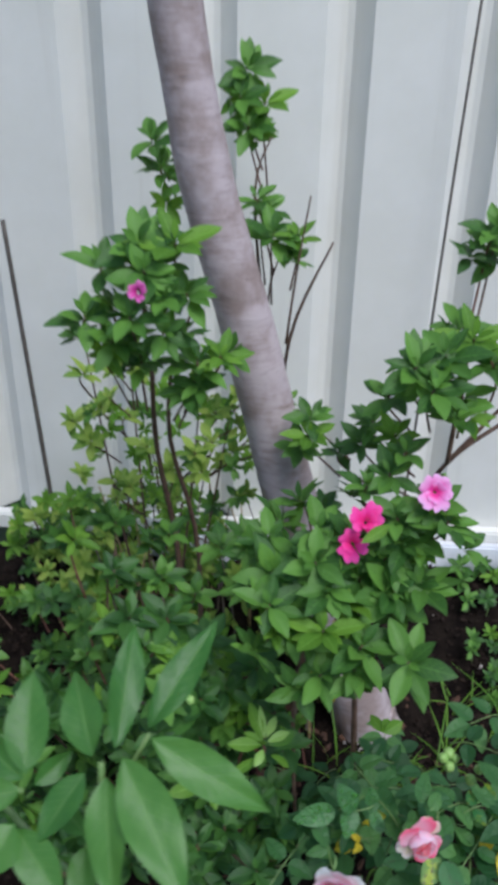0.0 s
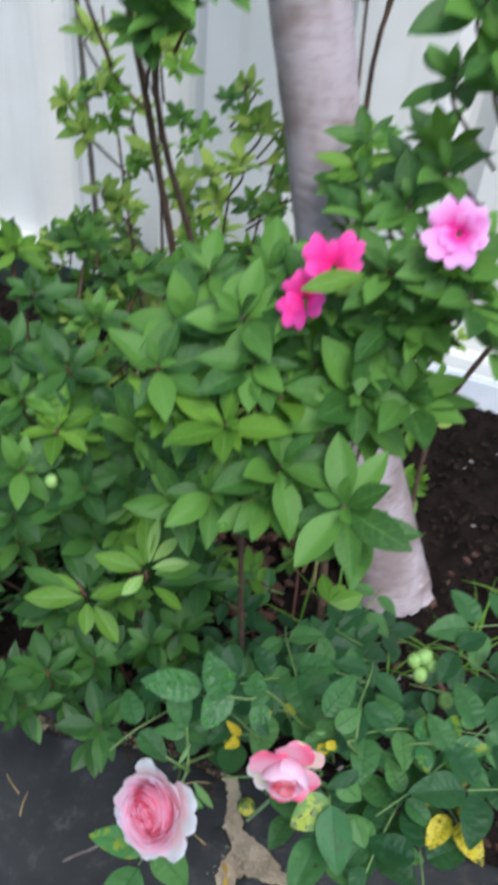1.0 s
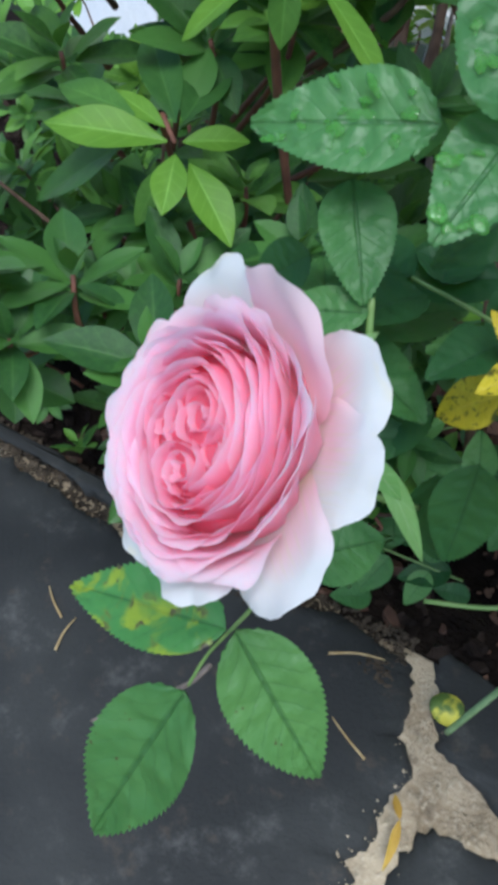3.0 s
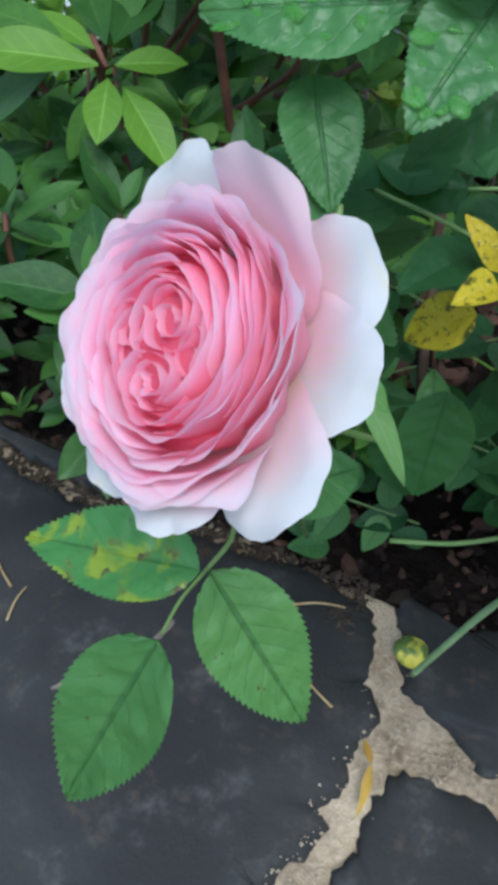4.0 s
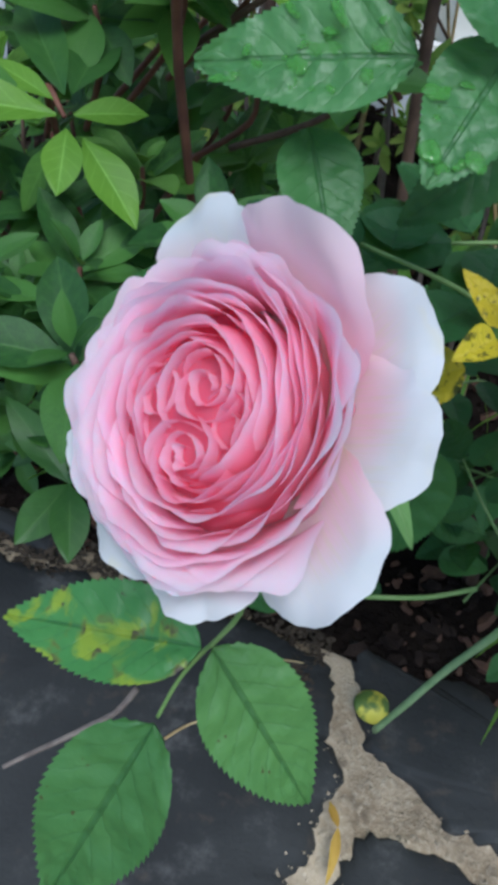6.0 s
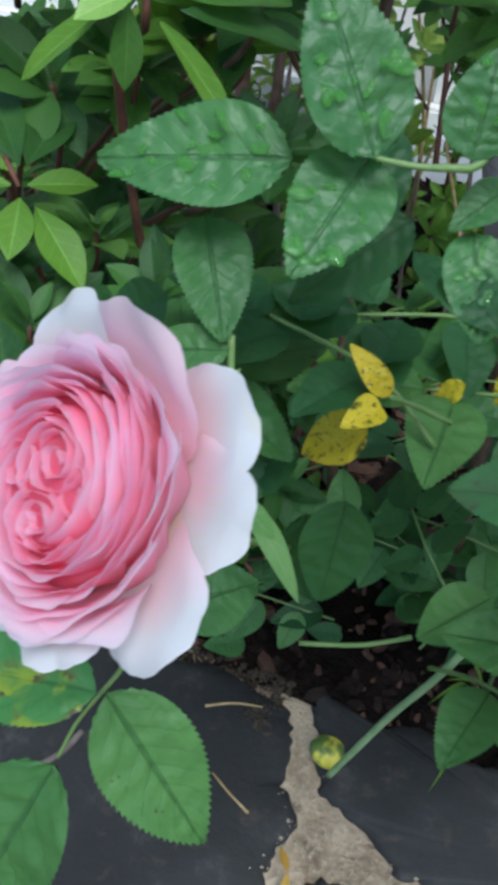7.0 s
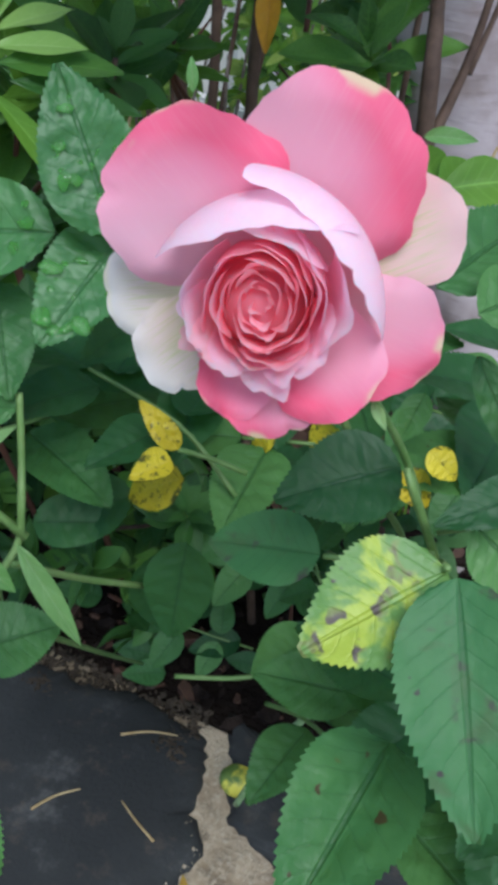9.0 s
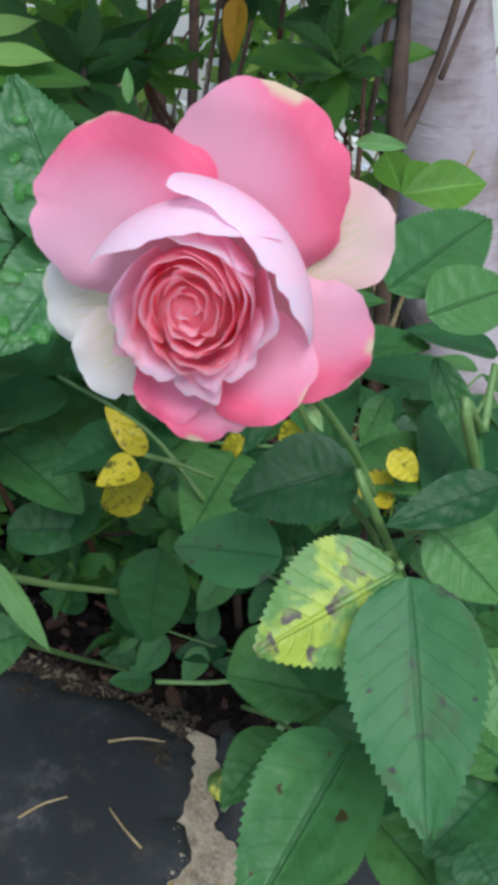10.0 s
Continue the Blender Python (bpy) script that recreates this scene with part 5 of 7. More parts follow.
whorl(azalea_back, (0.071, 1.601, 1.065), (0.436, -0.362, 0.824), 0.048, twig=False)
whorl(azalea_right, (0.314, 1.005, 1.055), (0.180, -0.647, 0.741), 0.064)
whorl(azalea_right, (0.332, 1.035, 1.027), (0.206, -0.710, 0.674), 0.052, twig=False)
whorl(azalea_right, (0.353, 1.023, 1.065), (-0.300, -0.358, 0.884), 0.069)
whorl(azalea_right, (0.331, 1.043, 1.055), (-0.569, -0.116, 0.814), 0.064, twig=False)
whorl(azalea_right, (0.401, 1.083, 1.066), (-0.057, -0.575, 0.816), 0.069)
whorl(azalea_right, (0.362, 1.092, 1.029), (-0.426, -0.703, 0.570), 0.062, twig=False)
whorl(azalea_right, (0.425, 1.067, 1.040), (-0.339, -0.076, 0.938), 0.064)
whorl(azalea_right, (0.432, 1.075, 1.026), (0.051, -0.008, 0.999), 0.058, twig=False)
whorl(azalea_right, (0.336, 0.982, 1.034), (0.113, -0.371, 0.922), 0.064)
whorl(azalea_right, (0.371, 0.990, 0.995), (-0.178, -0.095, 0.979), 0.061, twig=False)
whorl(azalea_right, (0.395, 1.139, 1.061), (0.131, -0.596, 0.792), 0.055)
whorl(azalea_right, (0.380, 1.135, 1.044), (0.739, -0.153, 0.656), 0.051, twig=False)
whorl(azalea_right, (0.293, 1.089, 0.972), (-0.152, -0.360, 0.920), 0.051)
whorl(azalea_right, (0.303, 1.060, 0.922), (-0.337, -0.427, 0.839), 0.051)
whorl(azalea_right, (0.265, 1.145, 0.864), (-0.238, -0.335, 0.912), 0.055)
whorl(azalea_right, (0.282, 1.161, 0.892), (-0.166, -0.241, 0.956), 0.051)
whorl(azalea_right, (0.476, 1.364, 1.146), (-0.102, -0.434, 0.895), 0.074)
whorl(azalea_right, (0.491, 1.378, 1.098), (0.124, -0.474, 0.872), 0.068, twig=False)
whorl(azalea_right, (0.466, 1.352, 1.126), (-0.010, -0.481, 0.877), 0.064)
whorl(azalea_right, (0.439, 1.354, 1.107), (0.094, -0.365, 0.926), 0.054, twig=False)
whorl(azalea_right, (0.189, 1.298, 0.821), (-0.156, -0.631, 0.760), 0.055)
whorl(azalea_right, (0.188, 1.283, 0.796), (0.171, -0.551, 0.817), 0.055)
whorl(azalea_right, (0.171, 1.303, 0.764), (-0.027, -0.610, 0.792), 0.050, twig=False)
whorl(azalea_right, (0.233, 1.180, 0.823), (-0.173, -0.203, 0.964), 0.046)
whorl(azalea_right, (0.388, 1.044, 0.998), (-0.129, -0.190, 0.973), 0.055)
whorl(azalea_right, (0.404, 1.056, 0.960), (-0.213, -0.474, 0.855), 0.048, twig=False)
whorl(azalea_right, (0.291, 0.988, 0.900), (-0.194, -0.399, 0.896), 0.055)
whorl(azalea_right, (0.260, 0.980, 0.884), (0.025, -0.059, 0.998), 0.055)
whorl(azalea_right, (0.247, 1.002, 0.858), (0.306, 0.448, 0.840), 0.050, twig=False)
whorl(azalea_right, (0.313, 1.003, 0.927), (0.024, -0.351, 0.936), 0.051)
whorl(shrub_yellow, (-0.238, 1.424, 0.835), (0.450, -0.169, 0.877), 0.045, kind='pale')
whorl(shrub_yellow, (-0.190, 1.450, 0.837), (0.135, -0.607, 0.783), 0.048, kind='pale')
whorl(shrub_yellow, (-0.203, 1.394, 0.779), (-0.144, -0.273, 0.951), 0.041, kind='pale')
whorl(shrub_yellow, (-0.257, 1.380, 0.754), (0.379, -0.296, 0.877), 0.043, kind='pale')
whorl(shrub_yellow, (-0.164, 1.403, 0.753), (0.115, -0.099, 0.988), 0.049, kind='pale')
whorl(shrub_yellow, (-0.024, 1.355, 0.711), (-0.053, -0.143, 0.988), 0.047, kind='pale')
whorl(shrub_yellow, (0.006, 1.383, 0.720), (-0.017, -0.217, 0.976), 0.049, kind='pale')
whorl(shrub_yellow, (-0.011, 1.338, 0.678), (-0.243, -0.596, 0.765), 0.040, kind='pale')
whorl(shrub_yellow, (-0.141, 1.305, 0.661), (0.058, -0.225, 0.973), 0.041, kind='pale')
whorl(shrub_yellow, (-0.167, 1.310, 0.669), (0.148, -0.439, 0.886), 0.044, kind='pale')
whorl(shrub_yellow, (0.007, 1.438, 0.753), (-0.030, -0.431, 0.902), 0.048, kind='pale')
whorl(shrub_yellow, (-0.115, 1.359, 0.717), (-0.026, -0.411, 0.911), 0.047, kind='pale')
whorl(shrub_yellow, (-0.223, 1.363, 0.723), (-0.086, -0.645, 0.759), 0.046, kind='pale')
whorl(shrub_yellow, (-0.077, 1.382, 0.654), (-0.196, -0.430, 0.881), 0.048, kind='pale')
whorl(shrub_yellow, (0.041, 1.445, 0.662), (-0.211, -0.475, 0.854), 0.041, kind='pale')
whorl(azalea_front, (0.190, 0.884, 0.820), (-0.187, -0.587, 0.788), 0.064)
whorl(azalea_front, (0.189, 0.873, 0.771), (-0.197, -0.549, 0.812), 0.049, twig=False)
whorl(azalea_front, (0.131, 0.850, 0.772), (0.094, -0.465, 0.881), 0.060)
whorl(azalea_front, (0.162, 0.847, 0.729), (0.047, -0.644, 0.763), 0.049, twig=False)
whorl(azalea_front, (0.203, 0.824, 0.755), (-0.101, -0.447, 0.889), 0.060)
whorl(azalea_front, (0.186, 0.846, 0.725), (0.420, -0.689, 0.591), 0.048, twig=False)
whorl(azalea_front, (0.255, 0.821, 0.735), (0.256, -0.230, 0.939), 0.064)
whorl(azalea_front, (0.224, 0.839, 0.726), (0.375, -0.844, 0.383), 0.049, twig=False)
whorl(azalea_front, (0.314, 0.801, 0.728), (-0.173, -0.594, 0.786), 0.069)
whorl(azalea_front, (0.326, 0.832, 0.680), (0.290, -0.455, 0.842), 0.064, twig=False)
whorl(azalea_front, (0.299, 0.878, 0.780), (0.272, -0.553, 0.787), 0.069)
whorl(azalea_front, (0.307, 0.910, 0.728), (0.068, -0.379, 0.923), 0.057, twig=False)
whorl(azalea_front, (0.334, 0.891, 0.784), (-0.065, -0.182, 0.981), 0.064)
whorl(azalea_front, (0.309, 0.911, 0.764), (0.220, -0.077, 0.972), 0.053, twig=False)
whorl(azalea_front, (0.195, 0.933, 0.839), (0.035, -0.418, 0.908), 0.064)
whorl(azalea_front, (0.194, 0.932, 0.795), (0.243, -0.236, 0.941), 0.053, twig=False)
whorl(azalea_front, (0.253, 0.899, 0.785), (0.044, -0.441, 0.896), 0.060)
whorl(azalea_front, (0.220, 0.907, 0.769), (0.229, -0.824, 0.518), 0.055, twig=False)
whorl(azalea_front, (0.235, 0.871, 0.762), (0.129, -0.078, 0.989), 0.069)
whorl(azalea_front, (0.230, 0.901, 0.741), (-0.132, -0.438, 0.889), 0.057, twig=False)
whorl(azalea_front, (0.203, 0.808, 0.692), (0.292, -0.418, 0.860), 0.060)
whorl(azalea_front, (0.176, 0.800, 0.672), (-0.018, -0.908, 0.419), 0.053, twig=False)
whorl(azalea_front, (0.286, 0.906, 0.815), (0.093, -0.620, 0.779), 0.064)
whorl(azalea_front, (0.321, 0.903, 0.790), (-0.004, -0.298, 0.955), 0.058, twig=False)
whorl(azalea_front, (0.135, 0.898, 0.790), (0.156, -0.544, 0.824), 0.060)
whorl(azalea_front, (0.104, 0.920, 0.745), (-0.667, 0.024, 0.744), 0.056, twig=False)
whorl(azalea_front, (0.308, 0.909, 0.841), (-0.240, -0.418, 0.876), 0.055)
whorl(azalea_front, (0.329, 0.922, 0.822), (0.106, 0.040, 0.994), 0.048, twig=False)
whorl(azalea_front, (0.247, 0.813, 0.700), (0.026, -0.392, 0.920), 0.055)
whorl(azalea_front, (0.252, 0.835, 0.662), (0.057, -0.342, 0.938), 0.042, twig=False)
whorl(azalea_front, (0.209, 0.864, 0.794), (-0.002, -0.421, 0.907), 0.055)
whorl(azalea_front, (0.212, 0.883, 0.765), (0.267, -0.446, 0.854), 0.045, twig=False)
whorl(azalea_front, (0.143, 0.847, 0.735), (0.374, -0.356, 0.856), 0.055)
whorl(azalea_front, (0.115, 0.845, 0.697), (0.563, -0.054, 0.825), 0.052, twig=False)
whorl(azalea_front, (0.241, 0.916, 0.839), (0.140, -0.095, 0.986), 0.060)
whorl(azalea_front, (0.234, 0.945, 0.826), (0.458, -0.077, 0.886), 0.050, twig=False)
whorl(azalea_front, (0.362, 0.905, 0.880), (0.340, -0.130, 0.931), 0.055)
whorl(azalea_front, (0.390, 0.901, 0.842), (0.509, -0.316, 0.801), 0.048, twig=False)
whorl(azalea_front, (0.333, 0.919, 0.844), (-0.293, -0.239, 0.926), 0.055)
whorl(azalea_front, (0.329, 0.921, 0.828), (0.005, -0.740, 0.673), 0.045, twig=False)
whorl(azalea_front, (0.339, 0.914, 0.898), (-0.041, -0.654, 0.755), 0.055)
whorl(azalea_front, (0.356, 0.931, 0.890), (0.644, -0.245, 0.725), 0.043, twig=False)
whorl(azalea_front, (0.296, 0.911, 0.878), (-0.070, -0.375, 0.924), 0.055)
whorl(azalea_front, (0.299, 0.914, 0.866), (-0.221, -0.282, 0.934), 0.050, twig=False)
whorl(azalea_front, (0.127, 0.966, 0.802), (-0.000, -0.401, 0.916), 0.055)
whorl(azalea_front, (0.095, 0.960, 0.778), (0.048, -0.904, 0.425), 0.044, twig=False)
# Shoots low by the paving take the dark kind in place of shade.
whorl(azalea_left, (0.127, 0.726, 0.390), (0.004, -0.376, 0.927), 0.051, kind='old_shade')
whorl(azalea_left, (-0.021, 0.825, 0.550), (-0.076, -0.363, 0.929), 0.055, kind='old_shade')
whorl(azalea_left, (-0.075, 0.932, 0.670), (0.386, -0.339, 0.858), 0.064)
whorl(azalea_left, (-0.110, 0.938, 0.646), (0.434, 0.114, 0.894), 0.051, twig=False)
whorl(azalea_left, (-0.024, 0.956, 0.649), (-0.041, -0.116, 0.992), 0.060)
whorl(azalea_left, (-0.024, 0.978, 0.623), (-0.420, -0.707, 0.569), 0.053, twig=False)
whorl(azalea_left, (-0.122, 1.053, 0.658), (0.416, -0.054, 0.908), 0.055)
whorl(azalea_left, (-0.112, 1.078, 0.643), (0.496, -0.144, 0.856), 0.043, twig=False)
whorl(azalea_left, (-0.006, 0.898, 0.614), (-0.017, -0.123, 0.992), 0.060)
whorl(azalea_left, (-0.004, 0.903, 0.580), (-0.073, 0.249, 0.966), 0.056, twig=False)
whorl(azalea_left, (0.036, 0.943, 0.618), (-0.055, -0.365, 0.930), 0.060)
whorl(azalea_left, (0.028, 0.967, 0.603), (0.731, -0.363, 0.578), 0.052, twig=False)
whorl(azalea_left, (0.114, 0.916, 0.598), (0.153, -0.308, 0.939), 0.055)
whorl(azalea_left, (0.122, 0.963, 0.554), (0.317, -0.413, 0.854), 0.051, twig=False)
whorl(azalea_left, (0.145, 0.905, 0.516), (0.388, -0.186, 0.903), 0.055, kind='old_shade')
whorl(azalea_left, (0.164, 0.895, 0.454), (0.296, -0.389, 0.872), 0.051, kind='old_shade')
whorl(azalea_left, (-0.018, 0.848, 0.595), (0.363, -0.353, 0.862), 0.060)
whorl(azalea_left, (0.004, 0.889, 0.559), (0.300, -0.788, 0.538), 0.048, twig=False)
whorl(azalea_left, (0.035, 0.878, 0.563), (0.395, -0.464, 0.793), 0.055, kind='old_shade')
whorl(azalea_left, (0.006, 0.728, 0.395), (0.243, 0.016, 0.970), 0.051, kind='old_shade')
whorl(azalea_left, (0.070, 0.914, 0.551), (0.286, -0.507, 0.813), 0.055, kind='old_shade')
whorl(azalea_left, (-0.046, 1.061, 0.644), (0.140, -0.406, 0.903), 0.055)
whorl(azalea_left, (-0.076, 1.060, 0.637), (-0.481, 0.135, 0.866), 0.052, twig=False)
whorl(azalea_left, (0.010, 1.036, 0.631), (0.301, -0.263, 0.917), 0.051)
whorl(azalea_left, (-0.018, 1.053, 0.594), (-0.052, 0.091, 0.995), 0.038, twig=False)
whorl(azalea_left, (-0.212, 1.158, 0.641), (0.463, -0.275, 0.842), 0.055)
whorl(azalea_left, (-0.239, 1.162, 0.635), (0.235, -0.841, 0.488), 0.043, twig=False)
whorl(azalea_left, (-0.156, 1.234, 0.628), (0.127, -0.104, 0.986), 0.055)
whorl(azalea_left, (-0.177, 1.259, 0.621), (0.611, -0.356, 0.707), 0.052, twig=False)
whorl(azalea_left, (-0.053, 1.195, 0.634), (0.162, -0.235, 0.958), 0.055)
whorl(azalea_left, (-0.085, 1.197, 0.617), (0.475, -0.145, 0.868), 0.047, twig=False)
whorl(azalea_left, (-0.050, 0.907, 0.637), (0.122, -0.204, 0.971), 0.055)
whorl(azalea_left, (-0.070, 0.919, 0.628), (0.313, -0.342, 0.886), 0.051, twig=False)
whorl(azalea_left, (0.129, 0.840, 0.391), (-0.106, -0.371, 0.923), 0.046, kind='old_shade')
whorl(azalea_left, (0.037, 0.771, 0.377), (-0.131, 0.087, 0.988), 0.051, kind='old_shade')
whorl(azalea_left, (0.031, 0.729, 0.359), (0.368, -0.424, 0.828), 0.046, kind='old_shade')
whorl(azalea_left, (0.075, 0.810, 0.368), (0.236, -0.022, 0.971), 0.051, kind='old_shade')
whorl(azalea_left, (0.149, 0.883, 0.370), (0.155, -0.172, 0.973), 0.046, kind='old_shade')
# whorls seen close behind the first bloom; the dark kind stands in for shade
whorl(azalea_left, (-0.057, 0.874, 0.439), (0.028, -0.264, 0.964), 0.055)
whorl(azalea_left, (0.029, 0.821, 0.337), (0.006, -0.199, 0.980), 0.046, kind='old_shade')
whorl(azalea_left, (-0.098, 0.903, 0.491), (0.328, -0.393, 0.859), 0.055)
whorl(azalea_left, (0.079, 1.002, 0.503), (0.070, -0.252, 0.965), 0.055)
whorl(azalea_left, (0.005, 0.921, 0.447), (0.403, -0.072, 0.912), 0.055)
whorl(azalea_left, (0.097, 0.951, 0.423), (0.044, -0.061, 0.997), 0.046)
whorl(azalea_left, (0.018, 0.808, 0.330), (0.008, -0.233, 0.972), 0.046, kind='old_shade')
whorl(azalea_left, (0.044, 0.793, 0.279), (0.127, -0.181, 0.975), 0.041, kind='old_shade')
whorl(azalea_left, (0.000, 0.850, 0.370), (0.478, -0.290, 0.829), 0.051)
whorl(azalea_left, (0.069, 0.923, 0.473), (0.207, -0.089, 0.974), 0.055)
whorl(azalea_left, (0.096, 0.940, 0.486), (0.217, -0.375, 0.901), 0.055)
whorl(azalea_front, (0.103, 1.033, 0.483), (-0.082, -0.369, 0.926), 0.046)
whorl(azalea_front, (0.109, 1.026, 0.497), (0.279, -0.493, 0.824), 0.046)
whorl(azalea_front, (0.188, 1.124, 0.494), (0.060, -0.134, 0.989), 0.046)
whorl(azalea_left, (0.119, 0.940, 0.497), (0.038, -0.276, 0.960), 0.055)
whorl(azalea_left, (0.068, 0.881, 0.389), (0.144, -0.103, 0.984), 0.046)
whorl(azalea_left, (0.027, 0.853, 0.369), (0.134, -0.402, 0.906), 0.041, kind='old_shade')
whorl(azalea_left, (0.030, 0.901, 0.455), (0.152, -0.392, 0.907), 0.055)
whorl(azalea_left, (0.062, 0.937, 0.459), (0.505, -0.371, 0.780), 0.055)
whorl(azalea_left, (0.061, 0.814, 0.325), (0.030, -0.318, 0.948), 0.046, kind='old_shade')
whorl(azalea_back, (0.159, 1.330, 0.427), (-0.124, -0.657, 0.744), 0.051)
whorl(azalea_back, (0.116, 1.392, 0.436), (-0.021, -0.622, 0.783), 0.051)
whorl(azalea_back, (0.140, 1.410, 0.449), (0.319, -0.345, 0.883), 0.051)
whorl(azalea_back, (0.161, 1.311, 0.403), (0.255, -0.161, 0.953), 0.051)
# shoots placed to fit the camera's view round the gap that shows the white board
whorl(azalea_left, (-0.572, 1.300, 0.300), (-0.30, -0.55, 0.80), 0.050)
whorl(azalea_left, (-0.437, 1.220, 0.308), (0.07, -0.55, 0.80), 0.050)
whorl(azalea_left, (-0.546, 1.250, 0.269), (-0.16, -0.55, 0.80), 0.050)
whorl(azalea_left, (-0.330, 1.350, 0.337), (0.21, -0.55, 0.80), 0.050)
whorl(azalea_left, (-0.257, 1.300, 0.328), (-0.02, -0.55, 0.80), 0.050)
whorl(azalea_left, (-0.225, 1.200, 0.334), (-0.25, -0.55, 0.80), 0.050)
whorl(azalea_left, (-0.561, 1.350, 0.304), (0.12, -0.55, 0.80), 0.050)
whorl(azalea_left, (-0.400, 1.150, 0.291), (-0.11, -0.55, 0.80), 0.050)
whorl(azalea_left, (-0.387, 1.400, 0.296), (0.26, -0.55, 0.80), 0.050)
whorl(azalea_left, (-0.274, 1.350, 0.352), (0.03, -0.55, 0.80), 0.050)
whorl(azalea_left, (-0.641, 1.300, 0.274), (-0.20, -0.55, 0.80), 0.050)
whorl(azalea_left, (-0.312, 1.120, 0.299), (0.17, -0.55, 0.80), 0.050)
# two fresh shoots over the rest
azalea_leaf(azalea_left, (0.044, 0.843, 0.423), (-0.011, 0.810, 0.434), 0.0248, (0.263, -0.389, 0.883))
azalea_leaf(azalea_left, (0.041, 0.846, 0.428), (0.005, 0.848, 0.441), 0.0121, (0.263, -0.389, 0.883))
azalea_leaf(azalea_left, (0.025, 0.841, 0.433), (-0.033, 0.843, 0.439), 0.0188, (0.263, -0.389, 0.883), azalea_green)
azalea_leaf(azalea_left, (0.044, 0.851, 0.430), (-0.011, 0.896, 0.461), 0.0230, (0.263, -0.389, 0.883), azalea_old_shade)
azalea_leaf(azalea_left, (0.047, 0.853, 0.430), (0.034, 0.910, 0.447), 0.0254, (0.263, -0.389, 0.883), azalea_old_shade)
azalea_leaf(azalea_left, (0.051, 0.847, 0.423), (0.079, 0.869, 0.425), 0.0176, (0.263, -0.389, 0.883))
azalea_leaf(azalea_left, (0.050, 0.842, 0.418), (0.063, 0.813, 0.402), 0.0188, (0.263, -0.389, 0.883))
azalea_leaf(azalea_left, (0.058, 0.843, 0.415), (0.098, 0.825, 0.391), 0.0212, (0.263, -0.389, 0.883))
azalea_leaf(azalea_left, (0.048, 0.835, 0.413), (0.027, 0.828, 0.375), 0.0151, (0.263, -0.389, 0.883), azalea_green)
azalea_leaf(azalea_left, (0.030, 0.835, 0.424), (-0.042, 0.817, 0.378), 0.0242, (0.263, -0.389, 0.883), azalea_old_shade)
azalea_leaf(azalea_left, (0.127, 0.825, 0.533), (0.079, 0.814, 0.544), 0.0206, (0.254, -0.393, 0.884))
azalea_leaf(azalea_left, (0.127, 0.828, 0.536), (0.100, 0.838, 0.544), 0.0129, (0.254, -0.393, 0.884))
azalea_leaf(azalea_left, (0.128, 0.829, 0.536), (0.107, 0.878, 0.564), 0.0196, (0.254, -0.393, 0.884))
azalea_leaf(azalea_left, (0.131, 0.832, 0.537), (0.122, 0.874, 0.563), 0.0115, (0.254, -0.393, 0.884), azalea_fresh_sheen)
azalea_leaf(azalea_left, (0.134, 0.835, 0.538), (0.147, 0.871, 0.546), 0.0134, (0.254, -0.393, 0.884), azalea_fresh_sheen)
azalea_leaf(azalea_left, (0.135, 0.831, 0.533), (0.168, 0.850, 0.537), 0.0144, (0.254, -0.393, 0.884), azalea_fresh_sheen)
azalea_leaf(azalea_left, (0.139, 0.828, 0.528), (0.178, 0.860, 0.529), 0.0220, (0.254, -0.393, 0.884), azalea_green)
azalea_leaf(azalea_left, (0.146, 0.826, 0.523), (0.187, 0.862, 0.513), 0.0168, (0.254, -0.393, 0.884), azalea_old_shade)
azalea_leaf(azalea_left, (0.130, 0.822, 0.528), (0.119, 0.796, 0.522), 0.0139, (0.254, -0.393, 0.884), azalea_fresh_sheen)
azalea_leaf(azalea_left, (0.124, 0.812, 0.523), (0.084, 0.802, 0.493), 0.0144, (0.254, -0.393, 0.884))
azalea_leaf(azalea_left, (0.141, 0.820, 0.519), (0.173, 0.832, 0.482), 0.0134, (0.254, -0.393, 0.884))
azalea_leaf(azalea_left, (0.129, 0.817, 0.524), (0.129, 0.814, 0.492), 0.0129, (0.254, -0.393, 0.884), azalea_green)
stem(azalea_left, [(0.130, 0.827, 0.530), (0.129, 0.829, 0.513), (0.093, 0.871, 0.447), (0.090, 1.000, 0.000)], 0.0014, 0.0030, stem_red, "branch")
stem(azalea_left, [(0.046, 0.847, 0.421), (0.026, 0.870, 0.392), (0.020, 1.000, 0.000)], 0.0012, 0.0028, stem_red, "branch")
azalea_leaf(azalea_left, (0.311, 0.891, 0.497), (0.342, 0.908, 0.505), 0.0221, (0.126, -0.808, 0.575))
azalea_leaf(azalea_left, (0.311, 0.891, 0.497), (0.321, 0.914, 0.505), 0.0189, (0.149, -0.807, 0.572))
azalea_leaf(azalea_left, (0.311, 0.891, 0.497), (0.292, 0.919, 0.506), 0.0169, (0.179, -0.802, 0.569))
azalea_leaf(azalea_left, (0.074, 0.913, 0.504), (0.118, 0.941, 0.519), 0.0264, (0.482, -0.716, 0.506))
azalea_leaf(azalea_left, (0.074, 0.913, 0.504), (0.054, 0.937, 0.527), 0.0253, (0.525, -0.692, 0.496))
azalea_leaf(azalea_left, (0.074, 0.913, 0.504), (0.046, 0.904, 0.504), 0.0222, (0.536, -0.668, 0.516))
azalea_leaf(azalea_left, (0.074, 0.913, 0.504), (0.085, 0.929, 0.484), 0.0169, (0.498, -0.687, 0.529))
